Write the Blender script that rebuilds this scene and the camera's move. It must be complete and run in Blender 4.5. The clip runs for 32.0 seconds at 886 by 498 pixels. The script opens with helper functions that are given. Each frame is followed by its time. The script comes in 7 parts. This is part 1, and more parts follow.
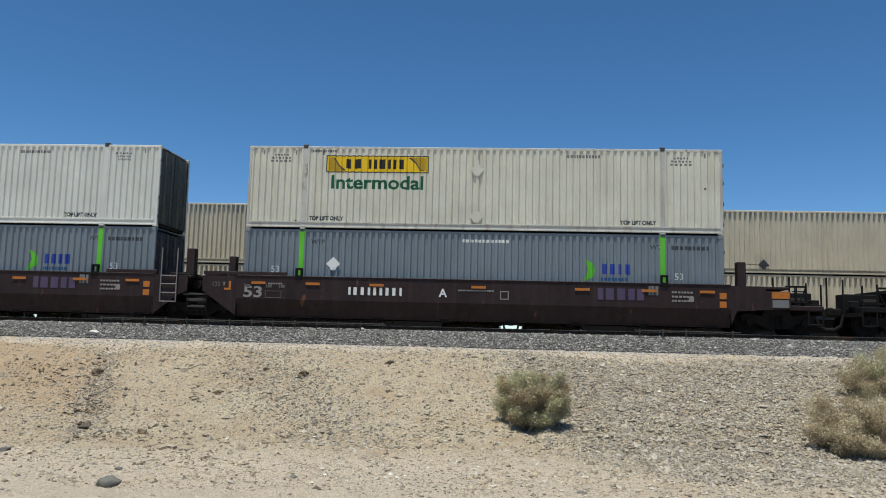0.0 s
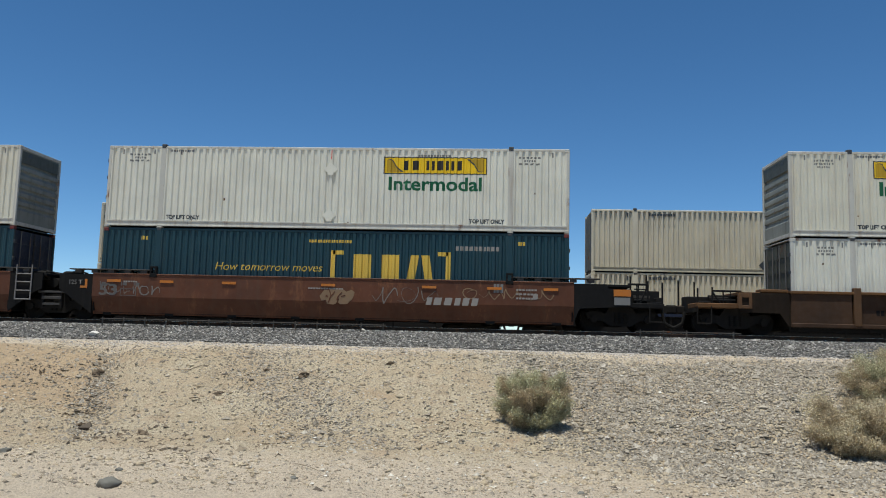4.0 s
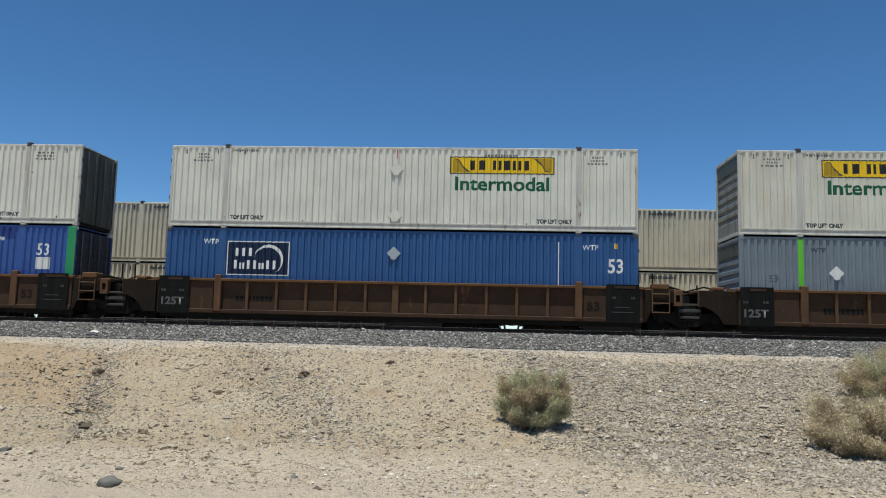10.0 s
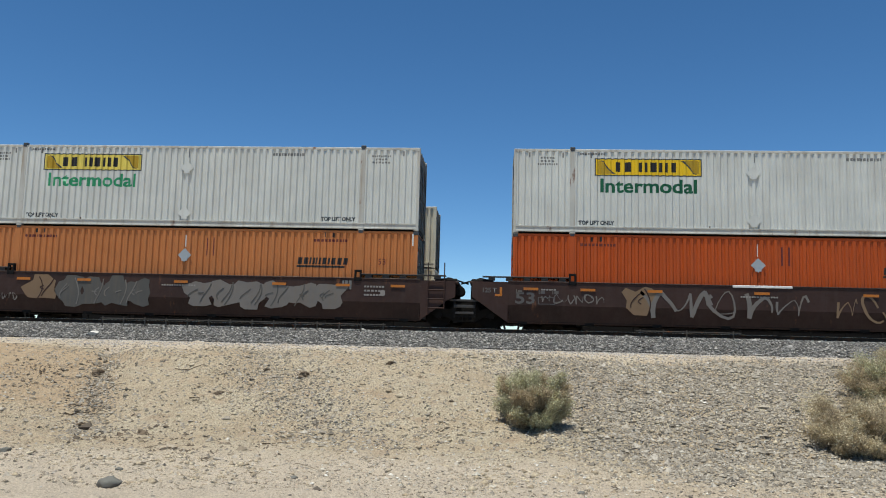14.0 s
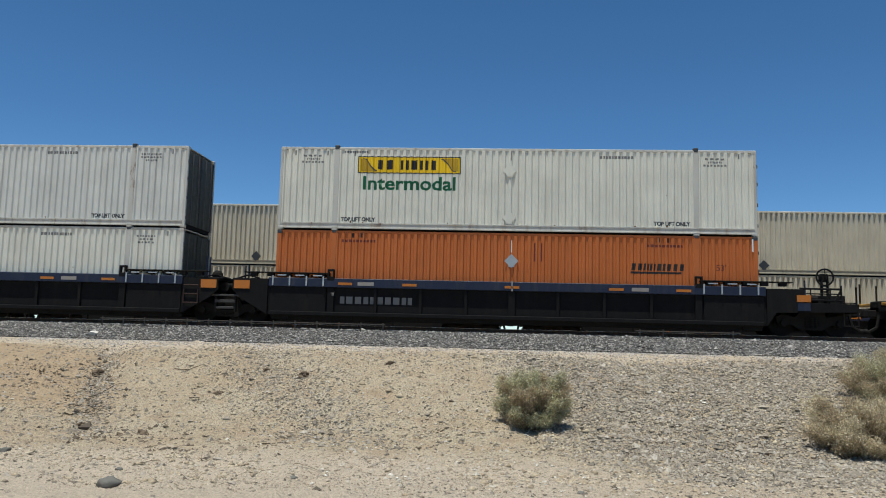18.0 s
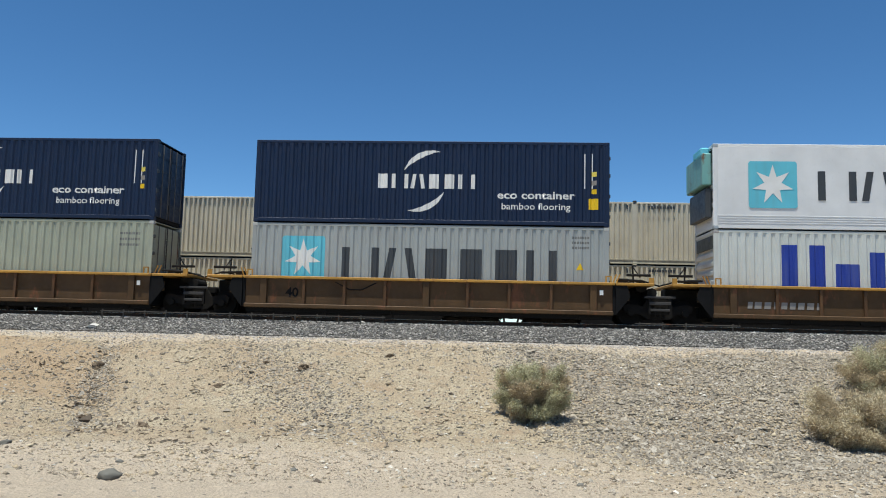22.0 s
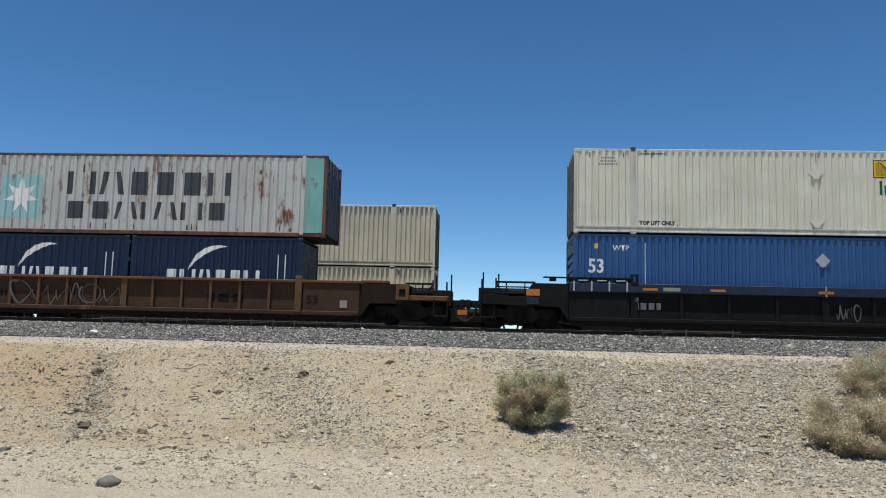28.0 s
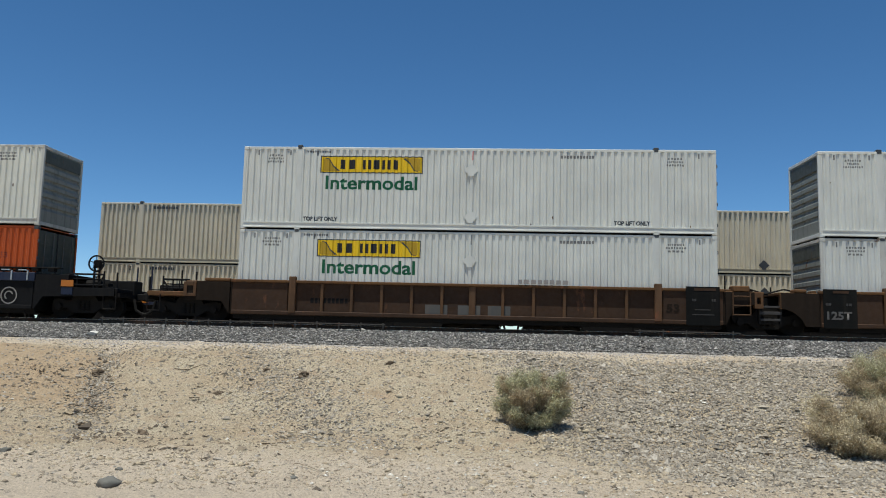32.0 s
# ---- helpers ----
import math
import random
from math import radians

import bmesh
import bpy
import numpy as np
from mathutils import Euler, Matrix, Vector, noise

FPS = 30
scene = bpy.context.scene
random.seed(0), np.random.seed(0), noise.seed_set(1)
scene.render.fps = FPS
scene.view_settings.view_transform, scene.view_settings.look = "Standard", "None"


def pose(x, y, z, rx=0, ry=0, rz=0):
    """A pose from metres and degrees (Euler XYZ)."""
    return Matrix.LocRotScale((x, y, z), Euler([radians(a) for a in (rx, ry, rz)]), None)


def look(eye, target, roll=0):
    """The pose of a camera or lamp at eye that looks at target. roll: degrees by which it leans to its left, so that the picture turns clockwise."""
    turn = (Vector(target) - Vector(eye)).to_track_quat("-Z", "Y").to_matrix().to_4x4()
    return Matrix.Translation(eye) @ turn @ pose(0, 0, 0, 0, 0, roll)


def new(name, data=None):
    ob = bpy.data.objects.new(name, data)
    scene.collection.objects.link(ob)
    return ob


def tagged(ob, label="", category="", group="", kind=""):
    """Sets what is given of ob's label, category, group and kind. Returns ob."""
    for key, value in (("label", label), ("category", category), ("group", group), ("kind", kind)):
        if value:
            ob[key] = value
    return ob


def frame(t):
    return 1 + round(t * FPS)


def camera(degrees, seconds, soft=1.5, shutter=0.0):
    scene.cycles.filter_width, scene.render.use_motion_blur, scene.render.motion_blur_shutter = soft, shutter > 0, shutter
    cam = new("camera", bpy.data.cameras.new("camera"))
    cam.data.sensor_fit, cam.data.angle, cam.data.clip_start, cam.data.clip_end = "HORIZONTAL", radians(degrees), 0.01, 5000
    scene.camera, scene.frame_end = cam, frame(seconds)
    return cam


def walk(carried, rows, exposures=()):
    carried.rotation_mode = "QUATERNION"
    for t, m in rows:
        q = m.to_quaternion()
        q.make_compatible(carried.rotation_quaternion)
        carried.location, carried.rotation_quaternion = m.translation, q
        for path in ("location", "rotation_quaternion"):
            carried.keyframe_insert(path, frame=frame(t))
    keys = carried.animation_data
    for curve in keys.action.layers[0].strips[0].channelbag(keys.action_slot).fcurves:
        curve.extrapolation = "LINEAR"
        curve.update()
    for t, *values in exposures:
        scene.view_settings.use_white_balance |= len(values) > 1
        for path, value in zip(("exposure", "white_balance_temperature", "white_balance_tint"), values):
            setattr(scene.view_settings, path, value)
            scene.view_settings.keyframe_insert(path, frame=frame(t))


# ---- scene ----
# The world: x along the track, y away from the camera, z up from the top of the front rails.
FACE = 26.05            # near face of the containers on the front track
L53, L45, L40, L20, W53, WISO = 16.154, 13.716, 12.192, 6.058, 2.59, 2.438
EYE = (0.0, 0.0, -0.215)
PITCH, YAW, ROLL = 6.255, 3.967, 1.425
PX = math.degrees(1 / 1371.7)


def shot(dx=0.0, dy=0.0):
    """The camera's pose, nudged by a few hundredths of a degree."""
    return Matrix.Translation(EYE) @ pose(0, 0, 0, 90 + PITCH + dy * PX, 0, YAW + dx * PX) @ pose(0, 0, 0, 0, 0, ROLL)


cam = camera(59.5, 32.0, soft=1.0)
NUDGE = [(0, -1, -1), (0.5, 0, 0), (2, 0, 0), (2.5, 0, -5), (3, -1, 0), (3.5, 0, 1), (5.5, -1, -1.5), (6.5, 0, 0), (11, 0, -1),
         (13, 0, 0), (17, -0.5, 0), (18.5, -0.5, 0), (19, -0.5, -1.2), (19.5, 0.5, -14), (20, -1.2, -8.7), (20.5, -1.2, -8),
         (21, -3, -7.3), (21.5, -3, -4), (22, -1.2, -12.7), (22.5, -3, -4.5), (23, -1.2, -11.5), (23.5, -3, -4.5), (24, -2.6, -4.2),
         (24.5, -1.2, -1.3), (25.5, -1.2, -1.3), (27.5, -1.2, -1.3), (30, -1.2, -1.2), (30.5, 0, 0), (32, -0.5, 0)]
walk(cam, [(t, shot(a, b)) for t, a, b in NUDGE],
     [(0, 0.11), (6, 0.05), (9, 0.08), (14, 0.13), (17, 0.04), (18, 0.03), (19, 0.16), (21, 0.30), (22, 0.27), (23, 0.07), (24, 0.05), (25, 0.12), (28, 0.13), (32, 0.03)])

# ---- daylight ----
SUN_EL, SUN_AZ = 77.5, -118.0      # azimuth of the sun seen from above, from +x towards +y
world = bpy.data.worlds.new("sky")
scene.world = world
world.use_nodes = True
wn = world.node_tree.nodes
sky = wn.new("ShaderNodeTexSky")
sky.sky_type, sky.sun_disc = "NISHITA", False
sky.sun_elevation, sky.sun_rotation = radians(SUN_EL), radians(90 - SUN_AZ)
sky.altitude, sky.air_density, sky.dust_density, sky.ozone_density = 1500, 0.72, 0.0, 3.25
clear = wn.new("ShaderNodeHueSaturation")      # the deep, clean blue of dry desert air
clear.inputs["Saturation"].default_value, clear.inputs["Hue"].default_value = 1.19, 0.498
world.node_tree.links.new(sky.outputs[0], clear.inputs["Color"])
world.node_tree.links.new(clear.outputs[0], wn["Background"].inputs[0])
wn["Background"].inputs[1].default_value = 0.119
sun = new("sun", bpy.data.lights.new("sun", "SUN"))
sun.data.energy, sun.data.angle, sun.data.color = 5.0, radians(0.53), (1.0, 0.965, 0.91)
to_sun = Vector((math.cos(radians(SUN_EL)) * math.cos(radians(SUN_AZ)), math.cos(radians(SUN_EL)) * math.sin(radians(SUN_AZ)), math.sin(radians(SUN_EL))))
sun.matrix_world = look(to_sun * 200, (0, 0, 0))
scene.view_settings.use_white_balance = True
scene.view_settings.white_balance_temperature, scene.view_settings.white_balance_tint = 6490, 4.5

# ---- materials ----


def nodes_of(name):
    m = bpy.data.materials.new(name)
    m.use_nodes = True
    nt = m.node_tree
    return m, nt, nt.nodes["Principled BSDF"]


def nd(nt, kind, **kw):
    n = nt.nodes.new(kind)
    for k, v in kw.items():
        n.inputs[k].default_value = v
    return n


def ramp(nt, src, stops):
    r = nt.nodes.new("ShaderNodeValToRGB")
    el = r.color_ramp.elements
    while len(el) < len(stops):
        el.new(0.5)
    for e, (p, c) in zip(el, stops):
        e.position, e.color = p, (c, c, c, 1) if isinstance(c, (int, float)) else (*c, 1)
    nt.links.new(src, r.inputs[0])
    return r.outputs[0]


def mixc(nt, fac, a, b, mode="MIX"):
    m = nt.nodes.new("ShaderNodeMix")
    m.data_type, m.blend_type = "RGBA", mode
    for sock, v in ((0, fac), (6, a), (7, b)):
        if hasattr(v, "is_output"):
            nt.links.new(v, m.inputs[sock])
        elif sock == 0:
            m.inputs[0].default_value = v
        else:
            m.inputs[sock].default_value = (*v, 1)
    return m.outputs[2]


def noise_of(nt, scale, stretch=(1, 1, 1), detail=4.0, rough=0.55):
    tc = nt.nodes.new("ShaderNodeTexCoord")
    mp = nt.nodes.new("ShaderNodeMapping")
    mp.inputs["Scale"].default_value = stretch
    nt.links.new(tc.outputs["Object"], mp.inputs[0])
    oi = nt.nodes.new("ShaderNodeObjectInfo")
    n = nd(nt, "ShaderNodeTexNoise", Scale=scale, Detail=detail, Roughness=rough)
    n.noise_dimensions = "4D"
    mul = nt.nodes.new("ShaderNodeMath")
    mul.operation = "MULTIPLY"
    mul.inputs[1].default_value = 37.0
    nt.links.new(oi.outputs["Random"], mul.inputs[0])
    nt.links.new(mul.outputs[0], n.inputs["W"])
    nt.links.new(mp.outputs[0], n.inputs["Vector"])
    return n.outputs[0]


def paint(name, col, rough=0.5, dirt=0.25, dirt_col=(0.17, 0.13, 0.09), rust=0.0, metal=0.0, bump=0.15, spec=0.3, fade=0.82):
    """Weathered paint on steel: broad grime, run-down streaks, fine grain and, where worn, rust."""
    m, nt, b = nodes_of(name)
    c = mixc(nt, ramp(nt, noise_of(nt, 0.9, detail=6), [(0.35, 0.0), (0.75, 1.0)]), col, tuple(v * fade for v in col))
    streak = ramp(nt, noise_of(nt, 5.0, (1, 1, 0.07), 5), [(0.5, 0.0), (0.78, 1.0)])
    k = nt.nodes.new("ShaderNodeMath")
    k.operation, k.inputs[1].default_value = "MULTIPLY", dirt
    nt.links.new(streak, k.inputs[0])
    c = mixc(nt, k.outputs[0], c, dirt_col)
    spot = ramp(nt, noise_of(nt, 26.0, detail=3), [(0.60, 0.0), (0.70, 1.0)])
    k2 = nt.nodes.new("ShaderNodeMath")
    k2.operation, k2.inputs[1].default_value = "MULTIPLY", dirt * 0.45
    nt.links.new(spot, k2.inputs[0])
    c = mixc(nt, k2.outputs[0], c, dirt_col)
    if rust:
        r1 = ramp(nt, noise_of(nt, 2.2, (1, 1, 0.35), 8, 0.7), [(0.62 - 0.25 * rust, 0.0), (0.70 - 0.2 * rust, 1.0)])
        r2 = mixc(nt, noise_of(nt, 9.0), (0.20, 0.075, 0.03), (0.09, 0.04, 0.022))
        c = mixc(nt, r1, c, r2)
    nt.links.new(c, b.inputs["Base Color"])
    rr = ramp(nt, noise_of(nt, 7.0), [(0.3, max(0.05, rough - 0.12)), (0.7, min(1, rough + 0.15))])
    nt.links.new(rr, b.inputs["Roughness"])
    b.inputs["Metallic"].default_value = metal
    b.inputs["Specular IOR Level"].default_value = spec
    bp = nd(nt, "ShaderNodeBump", Strength=bump, Distance=0.01)
    nt.links.new(noise_of(nt, 14.0, detail=5), bp.inputs["Height"])
    nt.links.new(bp.outputs[0], b.inputs["Normal"])
    return m


def earth(name, scale_stone, stone_cols, sand_cols):
    """Loose ground: sand with stones of two sizes."""
    m, nt, b = nodes_of(name)
    tc = nt.nodes.new("ShaderNodeTexCoord")
    v = nd(nt, "ShaderNodeTexVoronoi", Scale=scale_stone)
    nt.links.new(tc.outputs["Object"], v.inputs["Vector"])
    sep = nt.nodes.new("ShaderNodeSeparateColor")
    nt.links.new(v.outputs["Color"], sep.inputs[0])
    stone = ramp(nt, sep.outputs[0], stone_cols)
    n1 = nd(nt, "ShaderNodeTexNoise", Scale=0.55, Detail=7.0, Roughness=0.6)
    nt.links.new(tc.outputs["Object"], n1.inputs["Vector"])
    n2 = nd(nt, "ShaderNodeTexNoise", Scale=30.0, Detail=4.0, Roughness=0.7)
    nt.links.new(tc.outputs["Object"], n2.inputs["Vector"])
    sand = mixc(nt, ramp(nt, n1.outputs[0], [(0.40, 0.0), (0.64, 1.0)]), sand_cols[0], sand_cols[1])
    sand = mixc(nt, ramp(nt, n2.outputs[0], [(0.42, 0.0), (0.62, 1.0)]), sand, sand_cols[2])
    return m, nt, b, tc, v, sep, stone, sand, n1, n2


def ground_material():
    m, nt, b, tc, v, sep, stone, sand, n1, n2 = earth(
        "desert_ground", 17.0, [(0.0, (0.09, 0.08, 0.065)), (0.45, (0.22, 0.19, 0.15)), (0.8, (0.38, 0.33, 0.26)), (1.0, (0.55, 0.52, 0.47))],
        [(0.61, 0.52, 0.370), (0.535, 0.415, 0.270), (0.36, 0.28, 0.188)])
    at = nt.nodes.new("ShaderNodeAttribute")
    at.attribute_name = "gravel"
    lt = nd(nt, "ShaderNodeMath")
    lt.operation = "LESS_THAN"
    nt.links.new(sep.outputs[1], lt.inputs[0])
    nt.links.new(at.outputs["Fac"], lt.inputs[1])
    near = ramp(nt, v.outputs["Distance"], [(0.35, 1.0), (0.55, 0.0)])
    mk = nd(nt, "ShaderNodeMath")
    mk.operation = "MULTIPLY"
    nt.links.new(lt.outputs[0], mk.inputs[0])
    nt.links.new(near, mk.inputs[1])
    n3 = nd(nt, "ShaderNodeTexNoise", Scale=1.7, Detail=5.0, Roughness=0.65)
    nt.links.new(tc.outputs["Object"], n3.inputs["Vector"])
    sand = mixc(nt, ramp(nt, n3.outputs[0], [(0.52, 0.0), (0.66, 0.55)]), sand, (0.43, 0.305, 0.195))
    clay = nt.nodes.new("ShaderNodeAttribute")
    clay.attribute_name = "clay"
    sand = mixc(nt, clay.outputs["Fac"], sand, mixc(nt, n3.outputs[0], (0.50, 0.365, 0.225), (0.40, 0.275, 0.16)))
    pale = nt.nodes.new("ShaderNodeAttribute")
    pale.attribute_name = "dust"
    dusty = mixc(nt, ramp(nt, n2.outputs[0], [(0.42, 0.0), (0.64, 0.7)]), (0.68, 0.567, 0.432), (0.39, 0.31, 0.228))
    sand = mixc(nt, pale.outputs["Fac"], sand, dusty)
    nt.links.new(mixc(nt, mk.outputs[0], sand, stone), b.inputs["Base Color"])
    b.inputs["Roughness"].default_value = 0.95
    h = nd(nt, "ShaderNodeMath")
    h.operation = "MULTIPLY_ADD"
    nt.links.new(mk.outputs[0], h.inputs[0])
    h.inputs[1].default_value = 0.6
    nt.links.new(n2.outputs[0], h.inputs[2])
    bp = nd(nt, "ShaderNodeBump", Strength=1.0, Distance=0.08)
    nt.links.new(h.outputs[0], bp.inputs["Height"])
    nt.links.new(bp.outputs[0], b.inputs["Normal"])
    return m


def ballast_material():
    m, nt, b, tc, v, sep, stone, sand, n1, n2 = earth(
        "ballast_stone", 17.0, [(0.0, (0.08, 0.078, 0.076)), (0.4, (0.18, 0.175, 0.17)), (0.8, (0.32, 0.31, 0.30)), (1.0, (0.55, 0.53, 0.50))],
        [(0.16, 0.15, 0.14), (0.13, 0.125, 0.12), (0.09, 0.085, 0.08)])
    gap = ramp(nt, v.outputs["Distance"], [(0.30, 0.0), (0.55, 1.0)])
    nt.links.new(mixc(nt, gap, stone, (0.05, 0.048, 0.045)), b.inputs["Base Color"])
    b.inputs["Roughness"].default_value = 0.9
    bp = nd(nt, "ShaderNodeBump", Strength=1.0, Distance=0.04)
    inv = ramp(nt, v.outputs["Distance"], [(0.1, 1.0), (0.6, 0.0)])
    nt.links.new(inv, bp.inputs["Height"])
    nt.links.new(bp.outputs[0], b.inputs["Normal"])
    return m


def pebble_material(name, stops, rough=0.9):
    m, nt, b = nodes_of(name)
    g = nt.nodes.new("ShaderNodeNewGeometry")
    c = ramp(nt, g.outputs["Random Per Island"], stops)
    nt.links.new(mixc(nt, ramp(nt, noise_of(nt, 40.0), [(0.4, 0.0), (0.7, 0.5)]), c, (0.12, 0.10, 0.08)), b.inputs["Base Color"])
    b.inputs["Roughness"].default_value = rough
    return m


M_GROUND, M_BALLAST = ground_material(), ballast_material()
M_STONE_GREY = pebble_material("grey_stone", [(0.0, (0.155, 0.132, 0.10)), (0.4, (0.285, 0.246, 0.19)), (0.85, (0.41, 0.36, 0.285)), (1.0, (0.49, 0.44, 0.365))])
M_STONE_TAN = pebble_material("tan_stone", [(0.0, (0.24, 0.195, 0.135)), (0.4, (0.39, 0.325, 0.23)), (0.94, (0.43, 0.35, 0.26)), (1.0, (0.50, 0.435, 0.355))])
M_ROCK = paint("dark_grey_rock", (0.165, 0.16, 0.14), 0.95, 0.6, (0.09, 0.076, 0.06), bump=1.0, spec=0.1)
M_CLOD = paint("brown_earth_clod", (0.15, 0.112, 0.075), 0.95, 0.4, (0.10, 0.07, 0.045), bump=0.8)
M_BALLASTSTONE = pebble_material("blue_grey_ballast_stone", [(0.0, (0.05, 0.047, 0.044)), (0.45, (0.16, 0.152, 0.14)), (0.9, (0.35, 0.33, 0.30)), (1.0, (0.52, 0.49, 0.45))])
M_PALESLAB = paint("pale_slab_stone", (0.58, 0.56, 0.52), 0.9, 0.2)
M_PALESTONE = pebble_material("pale_grey_chippings", [(0.0, (0.24, 0.215, 0.19)), (0.5, (0.42, 0.385, 0.345)), (1.0, (0.60, 0.56, 0.51))])
M_PALEPEBBLE = pebble_material("pale_bleached_pebble", [(0.0, (0.42, 0.37, 0.29)), (0.7, (0.58, 0.53, 0.44)), (1.0, (0.74, 0.70, 0.62))])
M_DARKSTONE = pebble_material("dark_chips", [(0.0, (0.085, 0.068, 0.05)), (1.0, (0.20, 0.16, 0.115))])
M_CLODBITS = pebble_material("brown_clod_bits", [(0.0, (0.065, 0.048, 0.032)), (0.6, (0.17, 0.13, 0.085)), (1.0, (0.32, 0.26, 0.18))])
M_SANDCLOD = pebble_material("sandy_clod", [(0.0, (0.30, 0.235, 0.15)), (1.0, (0.55, 0.46, 0.32))], 0.95)
M_TIE = paint("weathered_concrete", (0.30, 0.28, 0.25), 0.9, 0.5)
M_RAIL = paint("rusted_rail_steel", (0.07, 0.042, 0.028), 0.6, 0.4, metal=0.3, rust=0.4)
M_CLIP = paint("dusty_rail_clip_steel", (0.06, 0.056, 0.05), 0.8, 0.5, rust=0.2)
M_RAILTOP = paint("polished_rail_steel", (0.5, 0.49, 0.48), 0.25, 0.1, metal=0.9)
M_WHITE = {
    "cool": paint("cool_white_paint", (0.63, 0.635, 0.585), 0.45, 0.22, (0.42, 0.38, 0.32)),
    "mid": paint("off_white_paint", (0.655, 0.65, 0.57), 0.5, 0.30, (0.40, 0.34, 0.26)),
    "cream": paint("aged_cream_paint", (0.615, 0.60, 0.505), 0.55, 0.40, (0.38, 0.29, 0.19)),
    "grey": paint("dulled_white_paint", (0.605, 0.615, 0.575), 0.55, 0.34, (0.36, 0.32, 0.27)),
}
M_STAINWHITE = paint("stained_white_rail_paint", (0.50, 0.495, 0.45), 0.55, 0.8, (0.25, 0.18, 0.11), rust=0.16)
M_REARWHITE = paint("sunbaked_cream_paint", (0.60, 0.55, 0.425), 0.6, 0.45, (0.33, 0.26, 0.17))
# rear bottom rails: the shade under the side panel is put into this colour
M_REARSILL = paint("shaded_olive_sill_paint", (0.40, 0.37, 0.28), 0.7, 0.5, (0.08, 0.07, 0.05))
M_ORANGE = paint("orange_paint", (0.46, 0.130, 0.032), 0.45, 0.25, (0.33, 0.12, 0.05))
M_ORANGERED = paint("orange_red_paint", (0.43, 0.072, 0.009), 0.45, 0.22, (0.3, 0.09, 0.04))
M_ORANGEPALE = paint("faded_orange_paint", (0.47, 0.17, 0.052), 0.55, 0.32, (0.4, 0.18, 0.08))
M_BLUEGREY = paint("blue_grey_paint", (0.17, 0.205, 0.235), 0.5, 0.25, (0.2, 0.2, 0.19))
M_BLUE = paint("royal_blue_paint", (0.035, 0.09, 0.30), 0.45, 0.25, (0.06, 0.09, 0.17))
M_BLUEDEEP = paint("deep_blue_patch_paint", (0.02, 0.045, 0.19), 0.45, 0.15, (0.03, 0.05, 0.12))
M_MIDBLUE = paint("mid_blue_paint", (0.026, 0.088, 0.235), 0.5, 0.2, (0.06, 0.10, 0.19))
M_NAVY = paint("navy_paint", (0.005, 0.016, 0.048), 0.45, 0.15, (0.03, 0.035, 0.06))
M_NAVYDARK = paint("dark_slate_blue_paint", (0.008, 0.016, 0.040), 0.5, 0.2, (0.04, 0.04, 0.045))
M_TEAL = paint("dark_teal_paint", (0.010, 0.042, 0.058), 0.45, 0.25, (0.05, 0.07, 0.07))
M_MAROON = paint("maroon_paint", (0.115, 0.018, 0.022), 0.5, 0.25, (0.12, 0.05, 0.04))
M_REDBROWN = paint("red_brown_paint", (0.13, 0.027, 0.024), 0.5, 0.28, (0.13, 0.06, 0.05))
M_OLIVEGREY = paint("greyish_green_paint", (0.335, 0.36, 0.285), 0.5, 0.3, (0.25, 0.2, 0.14))
M_LIGHTGREY = paint("light_grey_paint", (0.335, 0.36, 0.355), 0.5, 0.3, (0.25, 0.2, 0.15))
M_RUSTGREY = paint("rust_stained_grey_paint", (0.44, 0.45, 0.44), 0.6, 0.55, (0.26, 0.14, 0.07), rust=0.28)
M_PALEWHITE = paint("pale_cool_white_paint", (0.57, 0.595, 0.565), 0.5, 0.3, (0.42, 0.36, 0.27))
M_REEFER = paint("bright_white_panel", (0.69, 0.70, 0.70), 0.35, 0.12, (0.5, 0.47, 0.42))
M_CYAN = paint("sky_blue_paint", (0.035, 0.30, 0.55), 0.45, 0.22, (0.08, 0.22, 0.33))
M_CYANLOGO = paint("pale_cyan_paint", (0.13, 0.50, 0.62), 0.45, 0.15)
M_CYANFADED = paint("sun_faded_cyan_paint", (0.27, 0.47, 0.50), 0.6, 0.5, (0.35, 0.3, 0.22), rust=0.12)
M_GREENPOST = paint("bright_green_paint", (0.12, 0.50, 0.035), 0.5, 0.2)
M_GREENEND = paint("deep_green_paint", (0.02, 0.25, 0.09), 0.5, 0.2)
M_BLUETEAL = paint("weathered_teal_paint", (0.17, 0.38, 0.36), 0.55, 0.5, (0.2, 0.12, 0.07), rust=0.2)
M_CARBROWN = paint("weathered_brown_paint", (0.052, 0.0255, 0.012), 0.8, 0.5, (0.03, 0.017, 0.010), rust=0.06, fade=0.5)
M_CARGRIME = paint("grimy_dark_brown_paint", (0.019, 0.0125, 0.008), 0.85, 0.5, (0.03, 0.02, 0.013), spec=0.15, fade=0.5)
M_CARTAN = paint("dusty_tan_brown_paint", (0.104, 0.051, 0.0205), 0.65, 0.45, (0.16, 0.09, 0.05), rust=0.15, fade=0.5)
# brighter tan that paints in the ribbed chord's sunlit edge; also colours rust marks
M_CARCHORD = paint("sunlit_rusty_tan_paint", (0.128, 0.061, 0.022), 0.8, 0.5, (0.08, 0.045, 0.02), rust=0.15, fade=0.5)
M_CARMAROON = paint("dark_maroon_car_paint", (0.023, 0.0105, 0.0105), 0.6, 0.5, (0.05, 0.035, 0.03), rust=0.02, fade=0.5)
M_CARMAROON2 = paint("dusty_maroon_car_paint", (0.042, 0.0195, 0.0145), 0.6, 0.5, (0.055, 0.035, 0.027), rust=0.08, fade=0.5)
